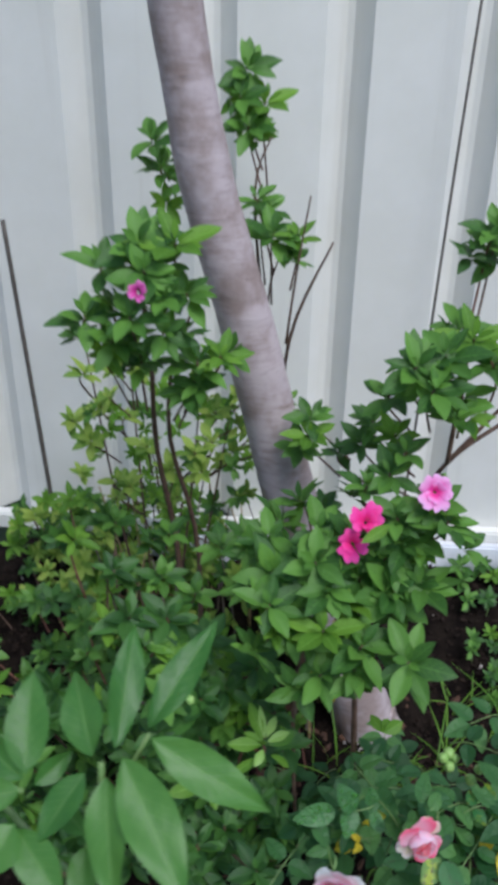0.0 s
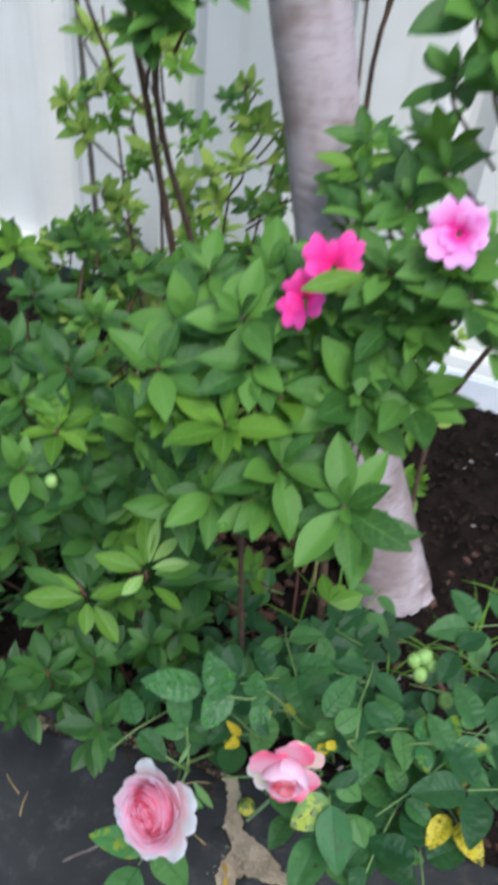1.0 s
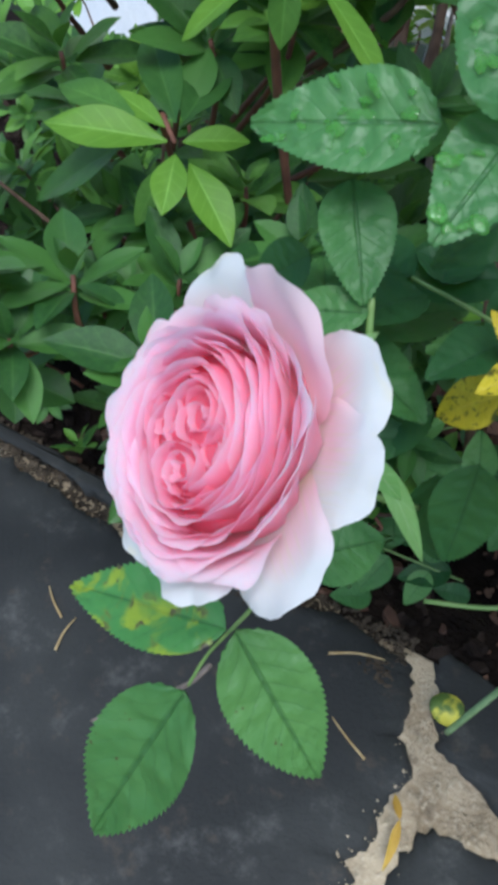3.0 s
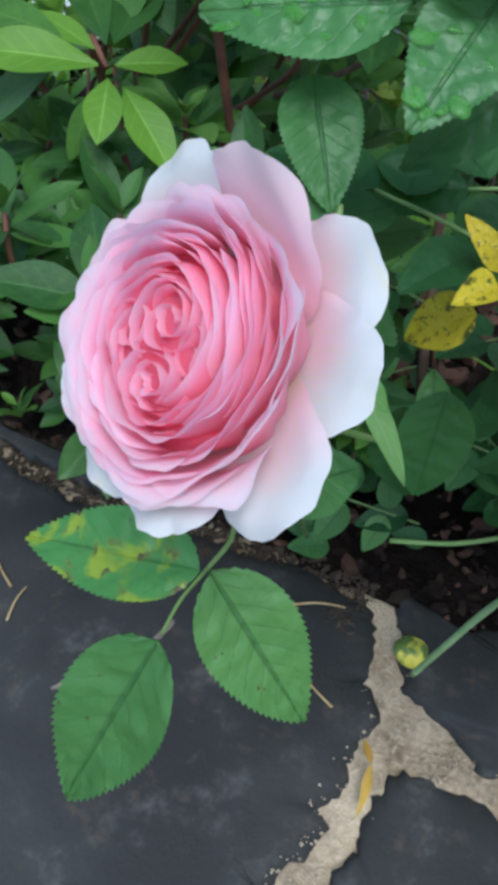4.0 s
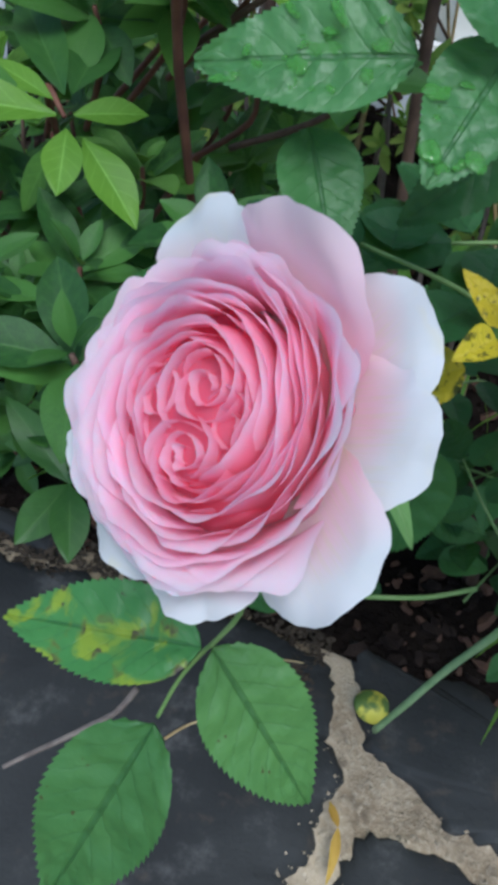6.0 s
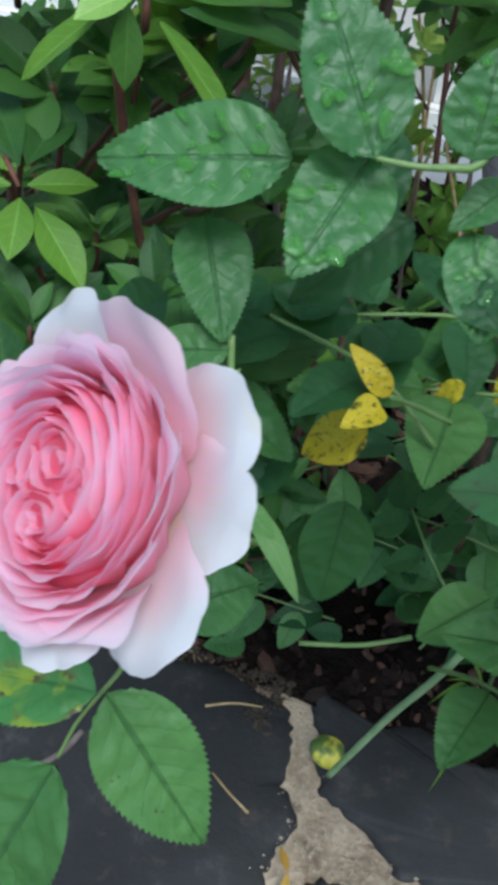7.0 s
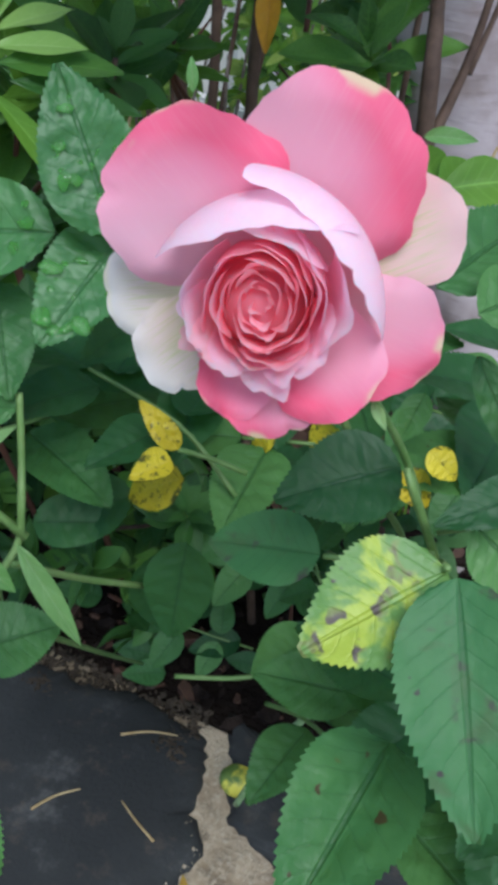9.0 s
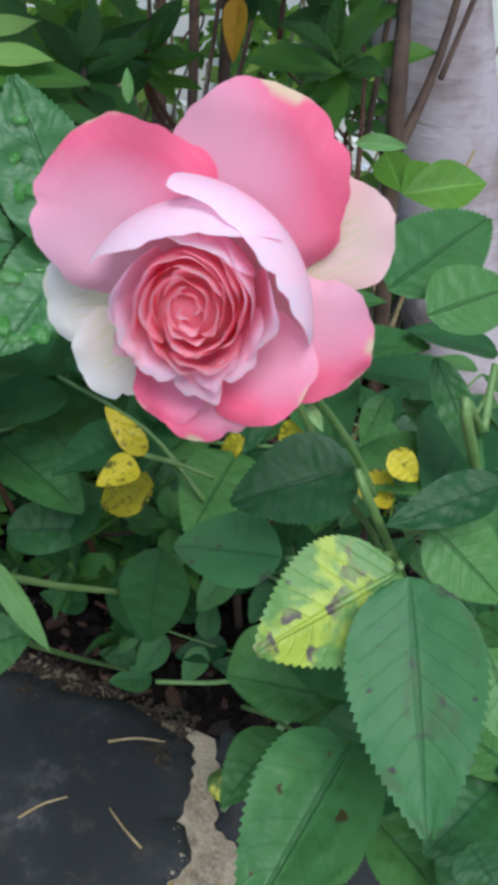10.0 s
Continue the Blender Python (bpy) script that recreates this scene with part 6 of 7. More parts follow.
# Shade on these shoots comes from their dark colour.
azalea_leaf(azalea_left, (-0.008, 0.756, 0.301), (-0.026, 0.802, 0.353), 0.0190, (0.474, -0.394, 0.788), azalea_old_shade)
azalea_leaf(azalea_left, (-0.008, 0.756, 0.301), (0.017, 0.808, 0.346), 0.0243, (0.448, -0.404, 0.798), azalea_old_shade)
azalea_leaf(azalea_left, (-0.008, 0.756, 0.301), (0.004, 0.741, 0.281), 0.0211, (0.443, -0.346, 0.827), azalea_old_shade)
azalea_leaf(azalea_left, (-0.008, 0.756, 0.301), (0.027, 0.768, 0.291), 0.0242, (0.432, -0.368, 0.824), azalea_old_shade)
azalea_leaf(azalea_left, (0.073, 0.821, 0.338), (0.083, 0.842, 0.350), 0.0149, (0.359, -0.499, 0.789), azalea_old_shade)
azalea_leaf(azalea_left, (0.073, 0.821, 0.338), (0.072, 0.793, 0.332), 0.0148, (0.369, -0.464, 0.805), azalea_old_shade)
azalea_leaf(azalea_left, (0.073, 0.821, 0.338), (0.092, 0.789, 0.305), 0.0169, (0.349, -0.457, 0.818), azalea_old_shade)
azalea_leaf(azalea_left, (0.073, 0.821, 0.338), (0.062, 0.845, 0.350), 0.0138, (0.372, -0.496, 0.785), azalea_old_shade)
azalea_leaf(azalea_left, (0.089, 0.768, 0.267), (0.043, 0.781, 0.298), 0.0179, (0.380, -0.468, 0.798), azalea_old_shade)
azalea_leaf(azalea_left, (0.089, 0.768, 0.267), (0.085, 0.727, 0.261), 0.0210, (0.347, -0.428, 0.835), azalea_old_shade)
azalea_leaf(azalea_left, (0.089, 0.768, 0.267), (0.111, 0.733, 0.256), 0.0200, (0.325, -0.434, 0.840), azalea_old_shade)
azalea_leaf(azalea_left, (0.089, 0.768, 0.267), (0.100, 0.789, 0.282), 0.0179, (0.333, -0.479, 0.812), azalea_old_shade)
# tall plant with long leaves
long_leaf(lily_plant, (-0.025, 0.505, 0.873), (-0.056, 0.572, 0.913), 0.042, (-0.16, -0.81, 0.56))
long_leaf(lily_plant, (-0.006, 0.517, 0.872), (0.002, 0.614, 0.942), 0.034, (0.47, -0.71, 0.52))
long_leaf(lily_plant, (0.024, 0.527, 0.888), (0.081, 0.612, 0.953), 0.034, (-0.30, -0.73, 0.61))
long_leaf(lily_plant, (0.029, 0.516, 0.888), (0.142, 0.474, 0.846), 0.041, (0.12, -0.65, 0.75))
long_leaf(lily_plant, (0.003, 0.506, 0.872), (0.072, 0.407, 0.813), 0.051, (0.18, -0.80, 0.57))
long_leaf(lily_plant, (-0.012, 0.497, 0.857), (0.004, 0.406, 0.796), 0.042, (-0.21, -0.86, 0.47))
long_leaf(lily_plant, (-0.036, 0.511, 0.842), (-0.076, 0.464, 0.804), 0.034, (-0.25, -0.74, 0.62))
long_leaf(lily_plant, (-0.095, 0.514, 0.833), (-0.104, 0.585, 0.898), 0.044, (0.23, -0.79, 0.57))
long_leaf(lily_plant, (-0.098, 0.512, 0.828), (-0.161, 0.547, 0.854), 0.037, (-0.16, -0.75, 0.64))
long_leaf(lily_plant, (-0.100, 0.506, 0.819), (-0.153, 0.492, 0.817), 0.031, (0.02, -0.69, 0.72))
long_leaf(lily_plant, (-0.098, 0.481, 0.795), (-0.044, 0.426, 0.773), 0.039, (0.23, -0.79, 0.57))
long_leaf(lily_plant, (-0.101, 0.484, 0.799), (-0.124, 0.438, 0.780), 0.042, (-0.07, -0.76, 0.65))
long_leaf(lily_plant, (-0.089, 0.516, 0.815), (-0.057, 0.548, 0.828), 0.023, (0.31, -0.71, 0.63))
long_leaf(lily_plant, (-0.040, 0.501, 0.764), (-0.083, 0.541, 0.777), 0.026, (0.03, -0.82, 0.57))
long_leaf(lily_plant, (-0.034, 0.496, 0.754), (0.017, 0.525, 0.762), 0.024, (0.22, -0.74, 0.64))
long_leaf(lily_plant, (-0.040, 0.496, 0.754), (-0.036, 0.445, 0.725), 0.031, (0.03, -0.76, 0.65))
stem(lily_plant, [(-0.45, 0.98, 0.0), (-0.30, 0.80, 0.45), (-0.049, 0.510, 0.678), (-0.018, 0.506, 0.864)], 0.006, 0.003, stem_green)
stem(lily_plant, [(-0.45, 0.98, 0.0), (-0.36, 0.80, 0.45), (-0.098, 0.506, 0.819)], 0.005, 0.003, stem_green)
stem(lily_plant, [(-0.049, 0.510, 0.678), (-0.037, 0.497, 0.757), (0.025, 0.525, 0.884)], 0.003, 0.002, stem_green)


ROSE_C = Vector((0.554, 0.835, 0.554))
orange_leaf = leaf_material("orange_leaf", (0.45, 0.06, 0.02), (0.85, 0.40, 0.03), (0.6, 0.25, 0.05), 0.6, 5.0)


# ---- azalea flowers ----
def azalea_flower(bush, place, axis, size, material, count, label):
    fl = bloom(bush, place, axis, (1, 0.1, 0.0), label)
    fl.name = "flower"
    for i in range(count):
        double = i >= 5
        th = 2 * math.pi * i / 5 + (0.6 if double else 0) + 0.3 * math.sin(i * 3.3 + size * 900)
        uneven = 1 + 0.16 * math.sin(i * 5.1 + size * 700)
        d = guard_petal(th, uneven * size * (0.38 if double else 0.54), size * (0.34 if double else 0.46), 35, (52 if double else 78) + 20 * math.sin(i * 2.1), 0.16 * math.sin(i * 1.7 + 1), i + 11, 0.0, 0.8, 0.10, 0.002)
        petal(fl, d, material)
    return fl


azalea_flower(azalea_right, (0.340, 0.912, 0.920), (0.07, -0.83, 0.56), 0.052, azalea_pink, 11, "light pink azalea flower with a darker throat")
azalea_flower(azalea_front, (0.254, 0.906, 0.872), (0.1, -0.60, 0.75), 0.050, azalea_hot, 10, "hot pink azalea flower")
azalea_flower(azalea_front, (0.238, 0.893, 0.846), (-0.2, -0.75, 0.45), 0.046, azalea_hot, 9, "hot pink azalea flower")
azalea_flower(azalea_tall, (-0.057, 1.032, 1.136), (-0.2, -0.8, 0.4), 0.029, azalea_magenta, 8, "small magenta azalea bud")

# bare twigs behind the trunk and at the right
stem(azalea_back, [(0.12, 1.62, 0.02), (0.136, 1.565, 0.587), (0.147, 1.483, 0.890), (0.217, 1.443, 1.093)], 0.006, 0.002, stem_brown, "twig")
stem(azalea_back, [(0.141, 1.514, 0.870), (0.155, 1.504, 1.011), (0.175, 1.494, 1.161)], 0.003, 0.0014, stem_brown, "twig")
stem(azalea_back, [(0.115, 1.585, 0.686), (0.103, 1.575, 0.938), (0.128, 1.565, 1.039)], 0.003, 0.0014, stem_brown, "twig")
stem(azalea_back, [(0.092, 1.616, 0.887), (0.071, 1.616, 1.137), (0.100, 1.616, 1.238)], 0.004, 0.0014, stem_brown, "twig")
stem(azalea_right, [(0.36, 1.475, 0.02), (0.351, 1.478, 0.293), (0.410, 1.412, 0.558), (0.444, 1.324, 0.726), (0.537, 1.341, 0.803), (0.672, 1.361, 0.885)], 0.0045, 0.004, stem_brown, "branch")
stem(azalea_right, [(0.444, 1.324, 0.726), (0.508, 1.320, 0.823), (0.594, 1.330, 0.934)], 0.005, 0.002, stem_brown, "branch")
stem(azalea_right, [(0.444, 1.324, 0.726), (0.440, 1.290, 0.852), (0.431, 1.228, 0.952)], 0.005, 0.003, stem_brown, "branch")
stem(azalea_tall, [(-0.06, 1.30, 0.0), (-0.056, 1.341, 0.434), (-0.087, 1.310, 0.737), (-0.073, 1.208, 0.942)], 0.007, 0.004, stem_brown, "branch")
stem(azalea_tall, [(-0.02, 1.30, 0.0), (-0.016, 1.330, 0.486), (-0.055, 1.259, 0.790), (-0.032, 1.167, 0.994)], 0.006, 0.003, stem_brown, "branch")
stem(azalea_front, [(0.30, 1.05, 0.0), (0.291, 1.035, 0.245), (0.274, 1.008, 0.488), (0.260, 1.035, 0.550), (0.250, 0.994, 0.703)], 0.0070, 0.003, stem_brown, "branch")
stem(azalea_front, [(0.276, 1.010, 0.471), (0.285, 1.035, 0.521), (0.289, 1.055, 0.600)], 0.0035, 0.0015, stem_brown, "twig")
azalea_leaf(azalea_front, (0.283, 0.880, 0.888), (0.246, 0.845, 0.884), 0.0162, (0.1, -0.6, 0.75))
stem(azalea_front, [(0.20, 1.04, 0.0), (0.182, 1.014, 0.275), (0.177, 0.994, 0.501), (0.212, 0.943, 0.706)], 0.0042, 0.003, stem_brown, "branch")

# ---- litter ----
def straws():
    ob = thing("straw_litter", "scattered dry straw bits on the paving", "litter", (0.15, 0.8, 0.006), "", "stuff")
    rng = random.Random(4)
    spots = [(0.209, 0.820, 157, 0.020), (0.146, 0.806, 53, 0.019), (0.180, 0.886, 27, 0.023), (-0.060, 0.786, 150, 0.018), (-0.030, 0.767, 103, 0.017)]
    spots += [(rng.uniform(-0.5, 0.7), rng.uniform(0.5, 0.9), rng.uniform(0, 180), rng.uniform(0.006, 0.018)) for _ in range(5)]
    verts, faces = [], []
    for x, y, a, ln in spots:
        d = Vector((math.cos(radians(a)), math.sin(radians(a)), 0)) * ln
        p = Vector((x, y, 0.009)) - ob.location
        v, f = tube_data([p - d, p + Vector((0, 0, 0.002)) + Vector((-d.y, d.x, 0)) * 0.08, p + d], 0.0012, 0.0006, 5)
        off = len(verts)
        verts += v
        faces += [tuple(i + off for i in q) for q in f]
    part_of(ob, "straw", mesh_of("straw", verts, faces, straw))


straws()


def mulch(name, material, count, size, seed, area, label, lift=0.0):
    """Loose bark bits on the soil, one mesh."""
    rng = random.Random(seed)
    verts, faces = [], []
    x0, x1, y0, y1 = area
    for _ in range(count):
        x, y = rng.uniform(x0, x1), rng.uniform(y0, y1)
        s = size * rng.uniform(0.4, 1.3)
        m = pose(x, y, soil_height(x, y) + lift + s * 0.15, rng.uniform(-35, 35), rng.uniform(-35, 35), rng.uniform(0, 360))
        off = len(verts)
        for z in (-0.12, 0.12):
            for a in range(5):
                r = rng.uniform(0.3, 0.55)
                verts.append(m @ Vector((math.cos(a * 1.256) * r * s, math.sin(a * 1.256) * r * s * 0.5, z * s)))
        faces += [(off + 4, off + 3, off + 2, off + 1, off), (off + 5, off + 6, off + 7, off + 8, off + 9)]
        faces += [(off + k, off + (k + 1) % 5, off + 5 + (k + 1) % 5, off + 5 + k) for k in range(5)]
    tagged(new(name, mesh_of(name, verts, faces, material, None, False)), label, "mulch", "", "stuff")


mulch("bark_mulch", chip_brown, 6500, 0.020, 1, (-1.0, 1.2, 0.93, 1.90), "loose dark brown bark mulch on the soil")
mulch("pale_chips", chip_pale, 130, 0.015, 2, (-1.0, 1.2, 0.93, 1.85), "few small pale chips among the mulch")
mulch("leaf_crumbs", dead_leaf, 140, 0.012, 5, (-0.1, 0.45, 0.925, 1.05), "small brown leaf crumbs at the edge of the paving")
mulch("soil_spill", spill_brown, 5200, 0.0065, 6, (-0.75, 0.215, 0.878, 0.93), "brown soil crumbs spilled over the back joint of the paving", 0.006)
mulch("dead_leaf_heap", dead_leaf, 130, 0.034, 9, (-0.05, 0.19, 1.18, 1.44), "brown dead leaves under the azaleas", 0.012)
mulch("dead_leaves", dead_leaf, 420, 0.026, 3, (-0.7, 0.8, 0.93, 1.5), "brown dead leaves lying on the soil")


def crumbs():
    """Crumbled mortar and grit along the joints of the paving, one mesh."""
    rng = random.Random(17)
    verts, faces = [], []
    joints = (((0.252, 0.862), (0.262, 0.842), (0.266, 0.80), (0.252, 0.66)), ((0.27, 0.822), (0.345, 0.812), (0.44, 0.79), (0.53, 0.70)))
    for line in joints:
        for a, b in zip(line, line[1:]):
            steps = int(math.dist(a, b) / 0.0010)
            for _ in range(steps):
                q = rng.random()
                x, y = a[0] + (b[0] - a[0]) * q + rng.gauss(0, 0.010), a[1] + (b[1] - a[1]) * q + rng.gauss(0, 0.010)
                s = rng.choice((0.0007, 0.001, 0.0014, 0.0022))
                m = pose(x, y, 0.004 + s * 0.3, rng.uniform(0, 90), rng.uniform(0, 90), rng.uniform(0, 360))
                off = len(verts)
                verts += [m @ Vector(p) * 1.0 for p in ((s, 0, 0), (-s * 0.8, 0, 0), (0, s * 0.7, 0), (0, -s * 0.9, 0), (0, 0, s * 0.6), (0, 0, -s * 0.6))]
                faces += [(off + i, off + j, off + k) for i, j, k in ((0, 2, 4), (2, 1, 4), (1, 3, 4), (3, 0, 4), (2, 0, 5), (1, 2, 5), (3, 1, 5), (0, 3, 5))]
    tagged(new("mortar_grit", mesh_of("mortar_grit", verts, faces, mortar_tan, None, False)), "crumbled tan mortar grit along the paving joints", "grit", "", "stuff")


crumbs()


def grass_tuft(x, y, count, seed, high):
    ob = thing("grass_tuft", "thin green grass blades in the mulch", "grass", (x, y, 0.0), "grass tufts", "stuff")
    rng = random.Random(seed)
    verts, faces, uvs = [], [], []
    for _ in range(count):
        v, f, t = blade(high * rng.uniform(0.6, 1.2), 0.004, lance, 8, 2, 0.3, rng.uniform(0.2, 0.9), 0, 0, 0, rng.random())
        m = pose(rng.uniform(-0.03, 0.03), rng.uniform(-0.03, 0.03), 0, rng.uniform(40, 85), 0, rng.uniform(0, 360))
        off = len(verts)
        verts += [m @ Vector(p) for p in v]
        uvs += t
        faces += [tuple(i + off for i in q) for q in f]
    part_of(ob, "grass", mesh_of("grass", verts, faces, azalea_young, uvs))


for gx, gy, gn, gs, gh in ((0.50, 1.25, 14, 1, 0.16), (0.40, 1.16, 8, 2, 0.12), (0.66, 1.35, 9, 3, 0.14), (-0.28, 1.30, 10, 4, 0.18), (0.26, 1.22, 8, 5, 0.15), (0.37, 0.98, 6, 6, 0.08), (0.58, 1.42, 10, 7, 0.13)):
    grass_tuft(gx, gy, gn, gs, gh)


def fallen_bud():
    bm = bmesh.new()
    bmesh.ops.create_icosphere(bm, subdivisions=3, radius=0.0125)
    for v in bm.verts:
        v.co *= 1 + 0.15 * noise.noise(v.co * 120)
        v.co.z *= 0.72
        v.co.x *= 1.12
    for f in bm.faces:
        f.smooth = True
    me = bpy.data.meshes.new("fallen_bud")
    bm.to_mesh(me)
    bm.free()
    n = Nodes("bud_yellow")
    col = n.mix(n.step(n.noise(55.0, 3.0), 0.44, 0.58), (0.075, 0.13, 0.025), (0.48, 0.44, 0.05))
    me.materials.append(n.finish(col, 0.6))
    ob = new("fallen_bud", me)
    ob.location = (0.262, 0.880, 0.016)
    tagged(ob, "yellow-green fallen bud lying on the paving", "bud")


fallen_bud()


def fallen_leaf():
    ob = thing("fallen_leaf", "narrow orange-yellow dry leaf lying on the mortar", "leaf", (0.273, 0.767, 0.012))
    for turn, ln, wide in ((-79, 0.036, 0.007), (128, 0.020, 0.006)):
        verts, faces, uvs = blade(ln, wide, lance, 14, 4, 0.5, 0.12, 0.02, 0, 0, turn, 0.6)
        part_of(ob, "blade", mesh_of("blade", verts, faces, fallen_orange, uvs), pose(-0.003, 0.017, 0.004, -4, 8, turn - 90))


fallen_orange = leaf_material("fallen_orange", (0.40, 0.20, 0.03), (0.62, 0.42, 0.08), (0.5, 0.3, 0.06), 0.7, 5.0)
fallen_leaf()
stem(rose_bush_a, [(0.084, 0.688, 0.103), (0.101, 0.697, 0.120), (0.114, 0.699, 0.137), (0.131, 0.709, 0.153), (0.146, 0.714, 0.172), (0.149, 0.730, 0.173)], 0.0013, 0.0019, twig_grey, "dry_twig")


# ---- thick foliage that fills the bushes ----
def fill(bush, count, seed, inside, size, kinds=("green",)):
    rng = random.Random(seed)
    made = 0
    while made < count:
        p = inside(rng)
        if p is None or (math.dist(p[:2], (0.07, 1.30)) < 0.11 and p[2] < 0.46):
            continue  # open ground with dead leaves under the tall azaleas
        way = Vector((rng.uniform(-0.6, 0.6), rng.uniform(-0.9, 0.25), rng.uniform(0.4, 1.0))).normalized()
        whorl(bush, tuple(p), way, size * rng.uniform(0.8, 1.2), kinds[made % len(kinds)], rng.random() < 0.3)
        made += 1


def left_mass(rng):
    x, y, z = rng.uniform(-0.80, 0.10), rng.uniform(0.95, 1.50), rng.uniform(0.03, 0.52)
    top = 0.40 - 0.55 * max(0.0, y - 1.08) - 0.55 * max(0.0, -x - 0.15) + 0.08 * noise.noise(Vector((x * 5, y * 5, 0)))
    return (x, y, z) if z < top and not (x < -0.24 and y > 1.22 - 0.1 * x) else None


def front_mass(rng):
    x, y, z = rng.uniform(0.0, 0.36), rng.uniform(1.0, 1.24), rng.uniform(0.48, 0.72)
    if x > 0.27 and z < 0.58:
        return None
    if abs(x - 0.18) / 0.20 + abs(z - 0.55) / 0.30 > 1.15:
        return None
    return (x, y, z)


def low_mass(rng):
    return (rng.uniform(-0.05, 0.22), rng.uniform(1.0, 1.30), rng.uniform(0.02, 0.30))


def edge_mass(rng):
    x = rng.uniform(-0.55, 0.17)
    return (x, rng.uniform(0.915, 0.985), rng.uniform(0.03, 0.20))


# Dark kind mixed in for the shade low down in the bush.
fill(azalea_left, 140, 71, left_mass, 0.055, ("green", "old_shade", "old_shade"))
fill(azalea_left, 46, 76, edge_mass, 0.044, ("green", "old_shade"))
fill(azalea_front, 26, 72, front_mass, 0.058)
fill(azalea_front, 15, 73, low_mass, 0.050)
rng_low = random.Random(8)
for i in range(26):
    p = (rng_low.uniform(0.12, 0.62), rng_low.uniform(0.95, 1.12), rng_low.uniform(0.03, 0.26))
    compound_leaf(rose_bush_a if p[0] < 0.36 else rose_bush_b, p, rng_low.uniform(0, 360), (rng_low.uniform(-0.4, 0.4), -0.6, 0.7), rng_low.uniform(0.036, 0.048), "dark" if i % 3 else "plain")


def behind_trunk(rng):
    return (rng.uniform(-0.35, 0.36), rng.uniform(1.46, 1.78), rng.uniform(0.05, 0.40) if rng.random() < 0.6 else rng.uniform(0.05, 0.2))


# Lighter kinds, so that leaf colour brightens the dim backdrop.
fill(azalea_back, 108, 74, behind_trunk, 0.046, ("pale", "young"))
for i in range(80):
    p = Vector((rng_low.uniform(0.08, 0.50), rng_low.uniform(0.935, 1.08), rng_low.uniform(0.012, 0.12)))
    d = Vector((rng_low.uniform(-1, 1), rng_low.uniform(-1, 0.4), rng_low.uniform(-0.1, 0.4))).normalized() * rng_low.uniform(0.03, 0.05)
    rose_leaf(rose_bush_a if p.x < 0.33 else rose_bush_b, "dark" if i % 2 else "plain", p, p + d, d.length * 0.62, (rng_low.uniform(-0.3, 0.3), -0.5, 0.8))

weed_low = thing("weed", "low leafy green weed on the soil by the fence", "weed", (0.66, 1.74, 0.08))
rng_weed = random.Random(41)
for i in range(9):
    wx, wy = 0.66 + rng_weed.gauss(0, 0.06), 1.74 + rng_weed.gauss(0, 0.04)
    wz = soil_height(wx, wy) + rng_weed.uniform(0.03, 0.07)
    whorl(weed_low, (wx, wy, wz), (rng_weed.uniform(-0.5, 0.5), -0.4, 0.8), rng_weed.uniform(0.035, 0.05), twig=False)
    stem(weed_low, [(wx, wy, wz), (wx + 0.01, wy + 0.01, wz - 0.04), (wx, wy, wz - 0.09)], 0.0012, 0.0016, stem_green)

weed_mid = thing("weed", "low green weed with small leaves behind the rose bush", "weed", (0.66, 1.50, 0.03))
for i in range(12):
    wx, wy = 0.665 + rng_weed.gauss(0, 0.03), 1.50 + rng_weed.gauss(0, 0.09)
    wz = soil_height(wx, wy) + rng_weed.uniform(0.02, 0.09)
    whorl(weed_mid, (wx, wy, wz), (rng_weed.uniform(-0.5, 0.5), -0.4, 0.8), rng_weed.uniform(0.028, 0.042), twig=False)
    stem(weed_mid, [(wx, wy, wz), (wx + 0.008, wy + 0.01, wz - 0.05), (wx, wy, wz - 0.11)], 0.0011, 0.0015, stem_green)

# withered leaves and a pale bud among the azaleas
for at, to in (((0.227, 0.880, 0.598), (0.229, 0.868, 0.578)), ((0.194, 0.970, 0.545), (0.198, 0.957, 0.520))):
    ob = rose_leaf(azalea_front, "yellow", at, to, 0.013, (0.2, -0.8, 0.4), fold=0.8)
    ob.data.materials[0] = orange_leaf
    ob["label"] = "withered orange leaf"
fruit(azalea_left, (0.024, 0.835, 0.606), 0.0065)

# third bloom, half hidden at the edge of the bed
rose_c = cupped_bloom(rose_bush_b, ROSE_C, (-0.2, -0.8, 0.55), (1, 0.2, 0.1), 0.015, 12, "pale pink rose at the edge of the bed")
for k in range(6):
    petal(rose_c, guard_petal(k * 1.05, 0.030, 0.030, 45, 78, 0.08, k + 60, 0.0, 0.2, 0.04), petal_guard)
stem(rose_bush_b, [ROSE_C, ROSE_C + Vector((0.0, 0.03, -0.05)), Vector((0.60, 1.05, 0.0))], 0.0016, 0.0026, stem_green)


def by_fence(rng):
    return (rng.uniform(-0.52, -0.06), rng.uniform(1.58, 1.80), rng.uniform(0.10, 0.42))


# Lighter kinds mixed in; their colour makes up for light lacking here.
fill(azalea_left, 88, 75, by_fence, 0.044, ("young", "green", "pale"))


def far_low(rng):
    x = rng.uniform(-0.95, -0.22)
    return (x, rng.uniform(1.22, 1.72), rng.uniform(0.02, 0.10 if -0.75 < x < -0.48 else 0.16))


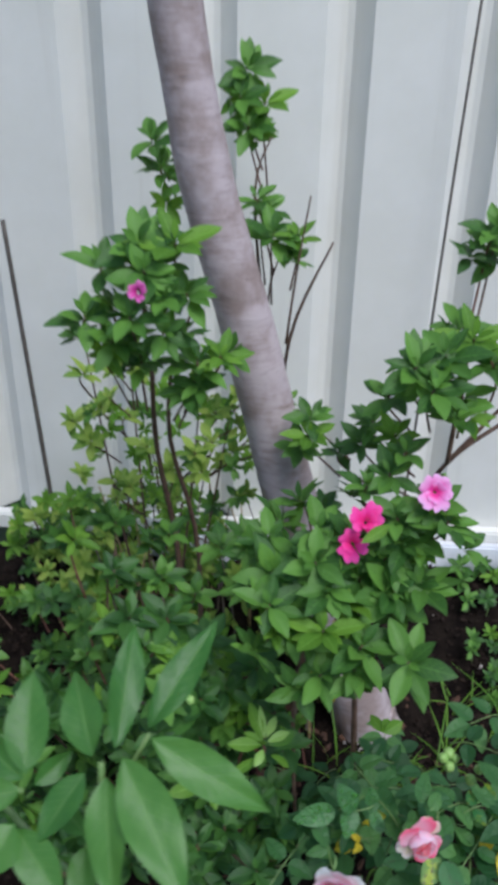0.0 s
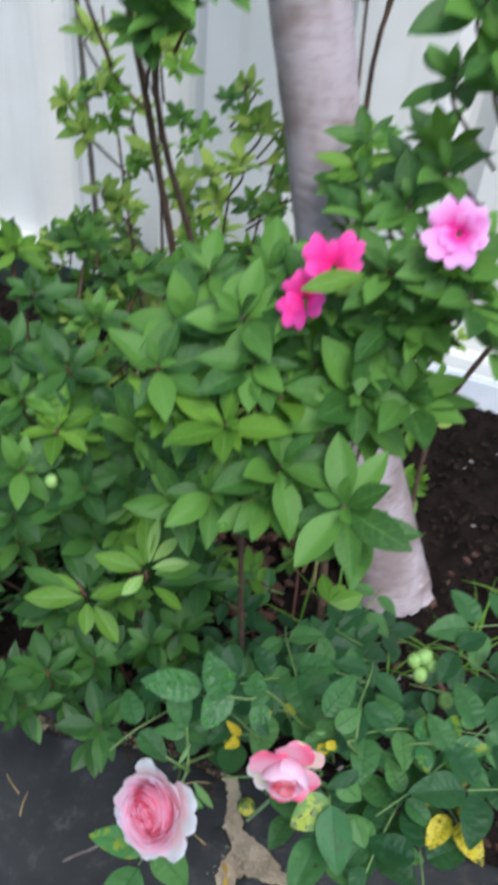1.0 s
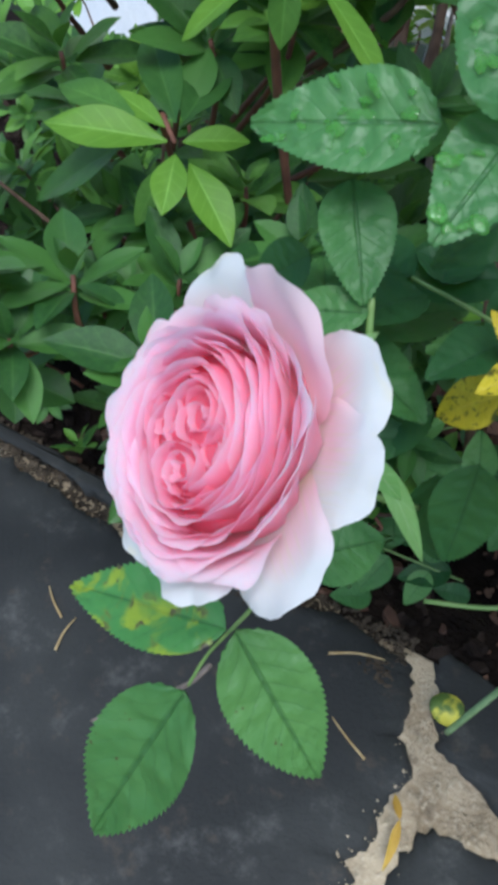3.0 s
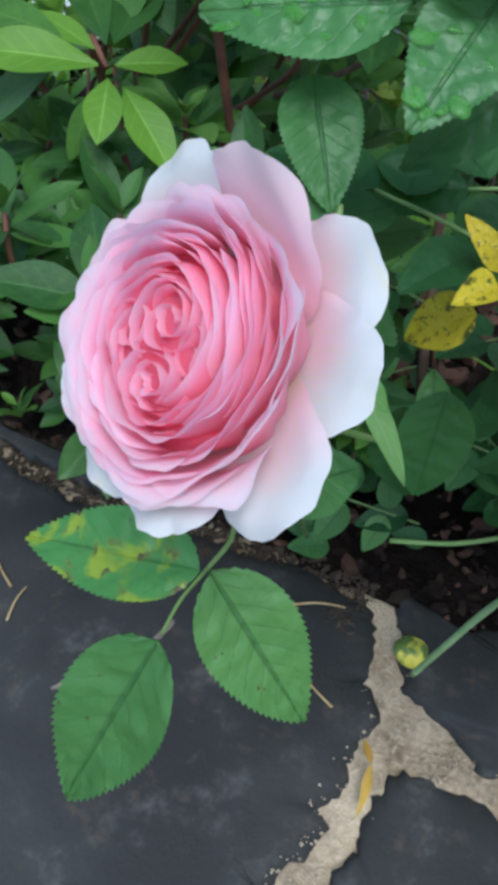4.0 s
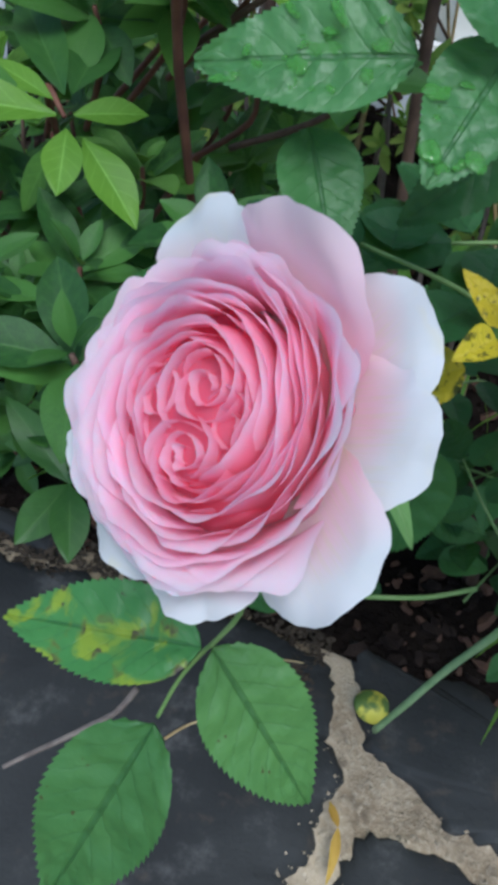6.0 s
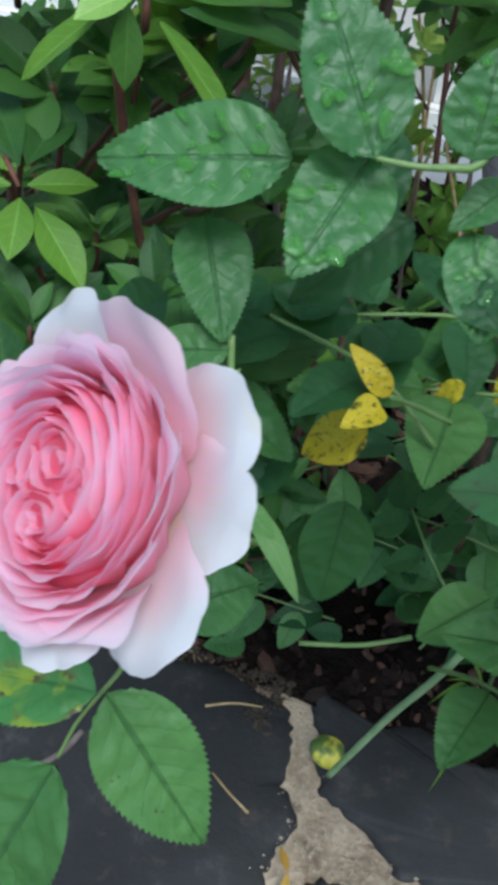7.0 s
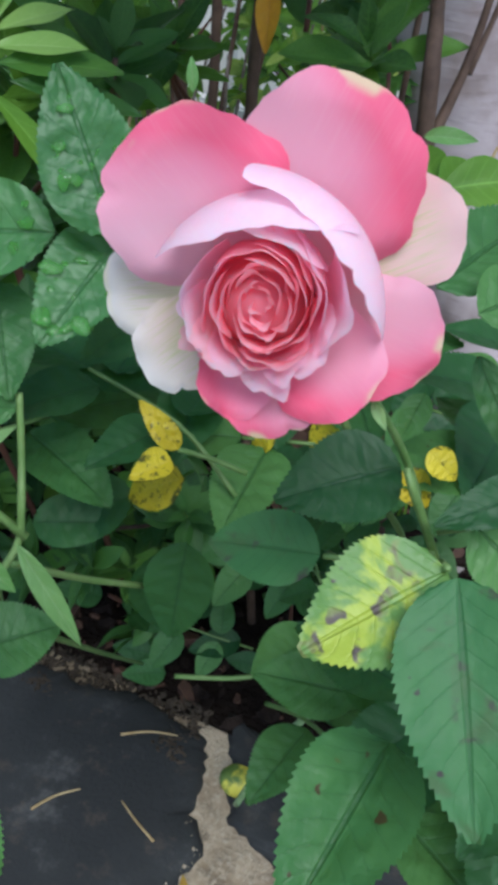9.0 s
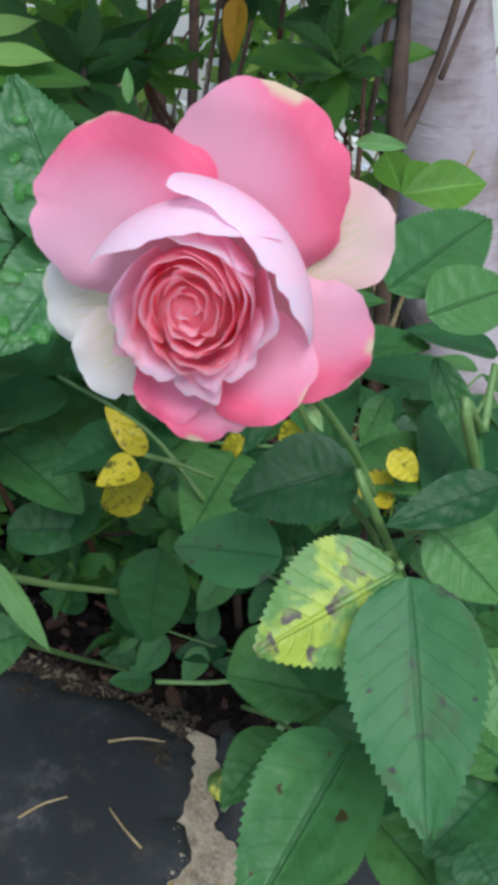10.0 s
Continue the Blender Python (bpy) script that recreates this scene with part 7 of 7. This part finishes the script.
fill(azalea_left, 64, 77, far_low, 0.050)
rng_pale = random.Random(21)
for i in range(54):
    p = (rng_pale.gauss(-0.22, 0.10), rng_pale.uniform(1.36, 1.62), rng_pale.uniform(0.36, 0.88))
    if i % 2:
        p = (rng_pale.gauss(0.02, 0.05), p[1], rng_pale.uniform(0.40, 0.80))
    whorl(shrub_yellow, p, (rng_pale.uniform(-0.6, 0.6), -0.5, 0.7), rng_pale.uniform(0.026, 0.042), kind="pale" if i % 3 == 0 else "young" if i % 3 == 1 else "green", twig=i % 3 == 0)
for x0, z1 in ((-0.24, 0.86), (-0.16, 0.90), (-0.02, 0.80), (0.04, 0.76)):
    stem(shrub_yellow, [(-0.12, 1.47, 0.0), (x0 * 0.6 - 0.05, 1.47, z1 * 0.5), (x0, 1.46, z1)], 0.004, 0.0015, stem_brown, "branch")
# leaves between the dry stems under the trunk
whorl(azalea_back, (0.002, 1.500, 0.389), (-0.40, -0.6, 0.75), 0.040, kind="pale")
whorl(azalea_back, (0.001, 1.600, 0.340), (-0.03, -0.6, 0.75), 0.040, kind="green")
whorl(azalea_back, (-0.017, 1.550, 0.321), (0.34, -0.6, 0.75), 0.040, kind="young")
whorl(azalea_back, (0.002, 1.620, 0.376), (-0.09, -0.6, 0.75), 0.040, kind="pale")
whorl(azalea_back, (0.024, 1.500, 0.315), (0.28, -0.6, 0.75), 0.040, kind="green")
whorl(azalea_back, (-0.061, 1.600, 0.349), (-0.15, -0.6, 0.75), 0.040, kind="young")
whorl(azalea_back, (0.055, 1.450, 0.346), (0.22, -0.6, 0.75), 0.040, kind="pale")
whorl(azalea_back, (0.039, 1.550, 0.345), (-0.21, -0.6, 0.75), 0.040, kind="green")
whorl(azalea_back, (-0.061, 1.700, 0.302), (0.16, -0.6, 0.75), 0.040, kind="young")
whorl(azalea_back, (-0.026, 1.500, 0.318), (-0.27, -0.6, 0.75), 0.040, kind="pale")
rng_dry = random.Random(52)
for i in range(34):
    dx, dy = rng_dry.uniform(-0.30, 0.24), rng_dry.uniform(1.30, 1.70)
    top = rng_dry.uniform(0.22, 0.48)
    foot = Vector((dx, dy, soil_height(dx, dy) - 0.01))
    stem(azalea_back, [foot, foot + Vector((rng_dry.uniform(-0.02, 0.02), 0.0, top * 0.5)), foot + Vector((rng_dry.uniform(-0.05, 0.05), rng_dry.uniform(-0.03, 0.03), top))], 0.0036, 0.0014, straw if i % 3 == 0 else twig_grey, "dry_twig")
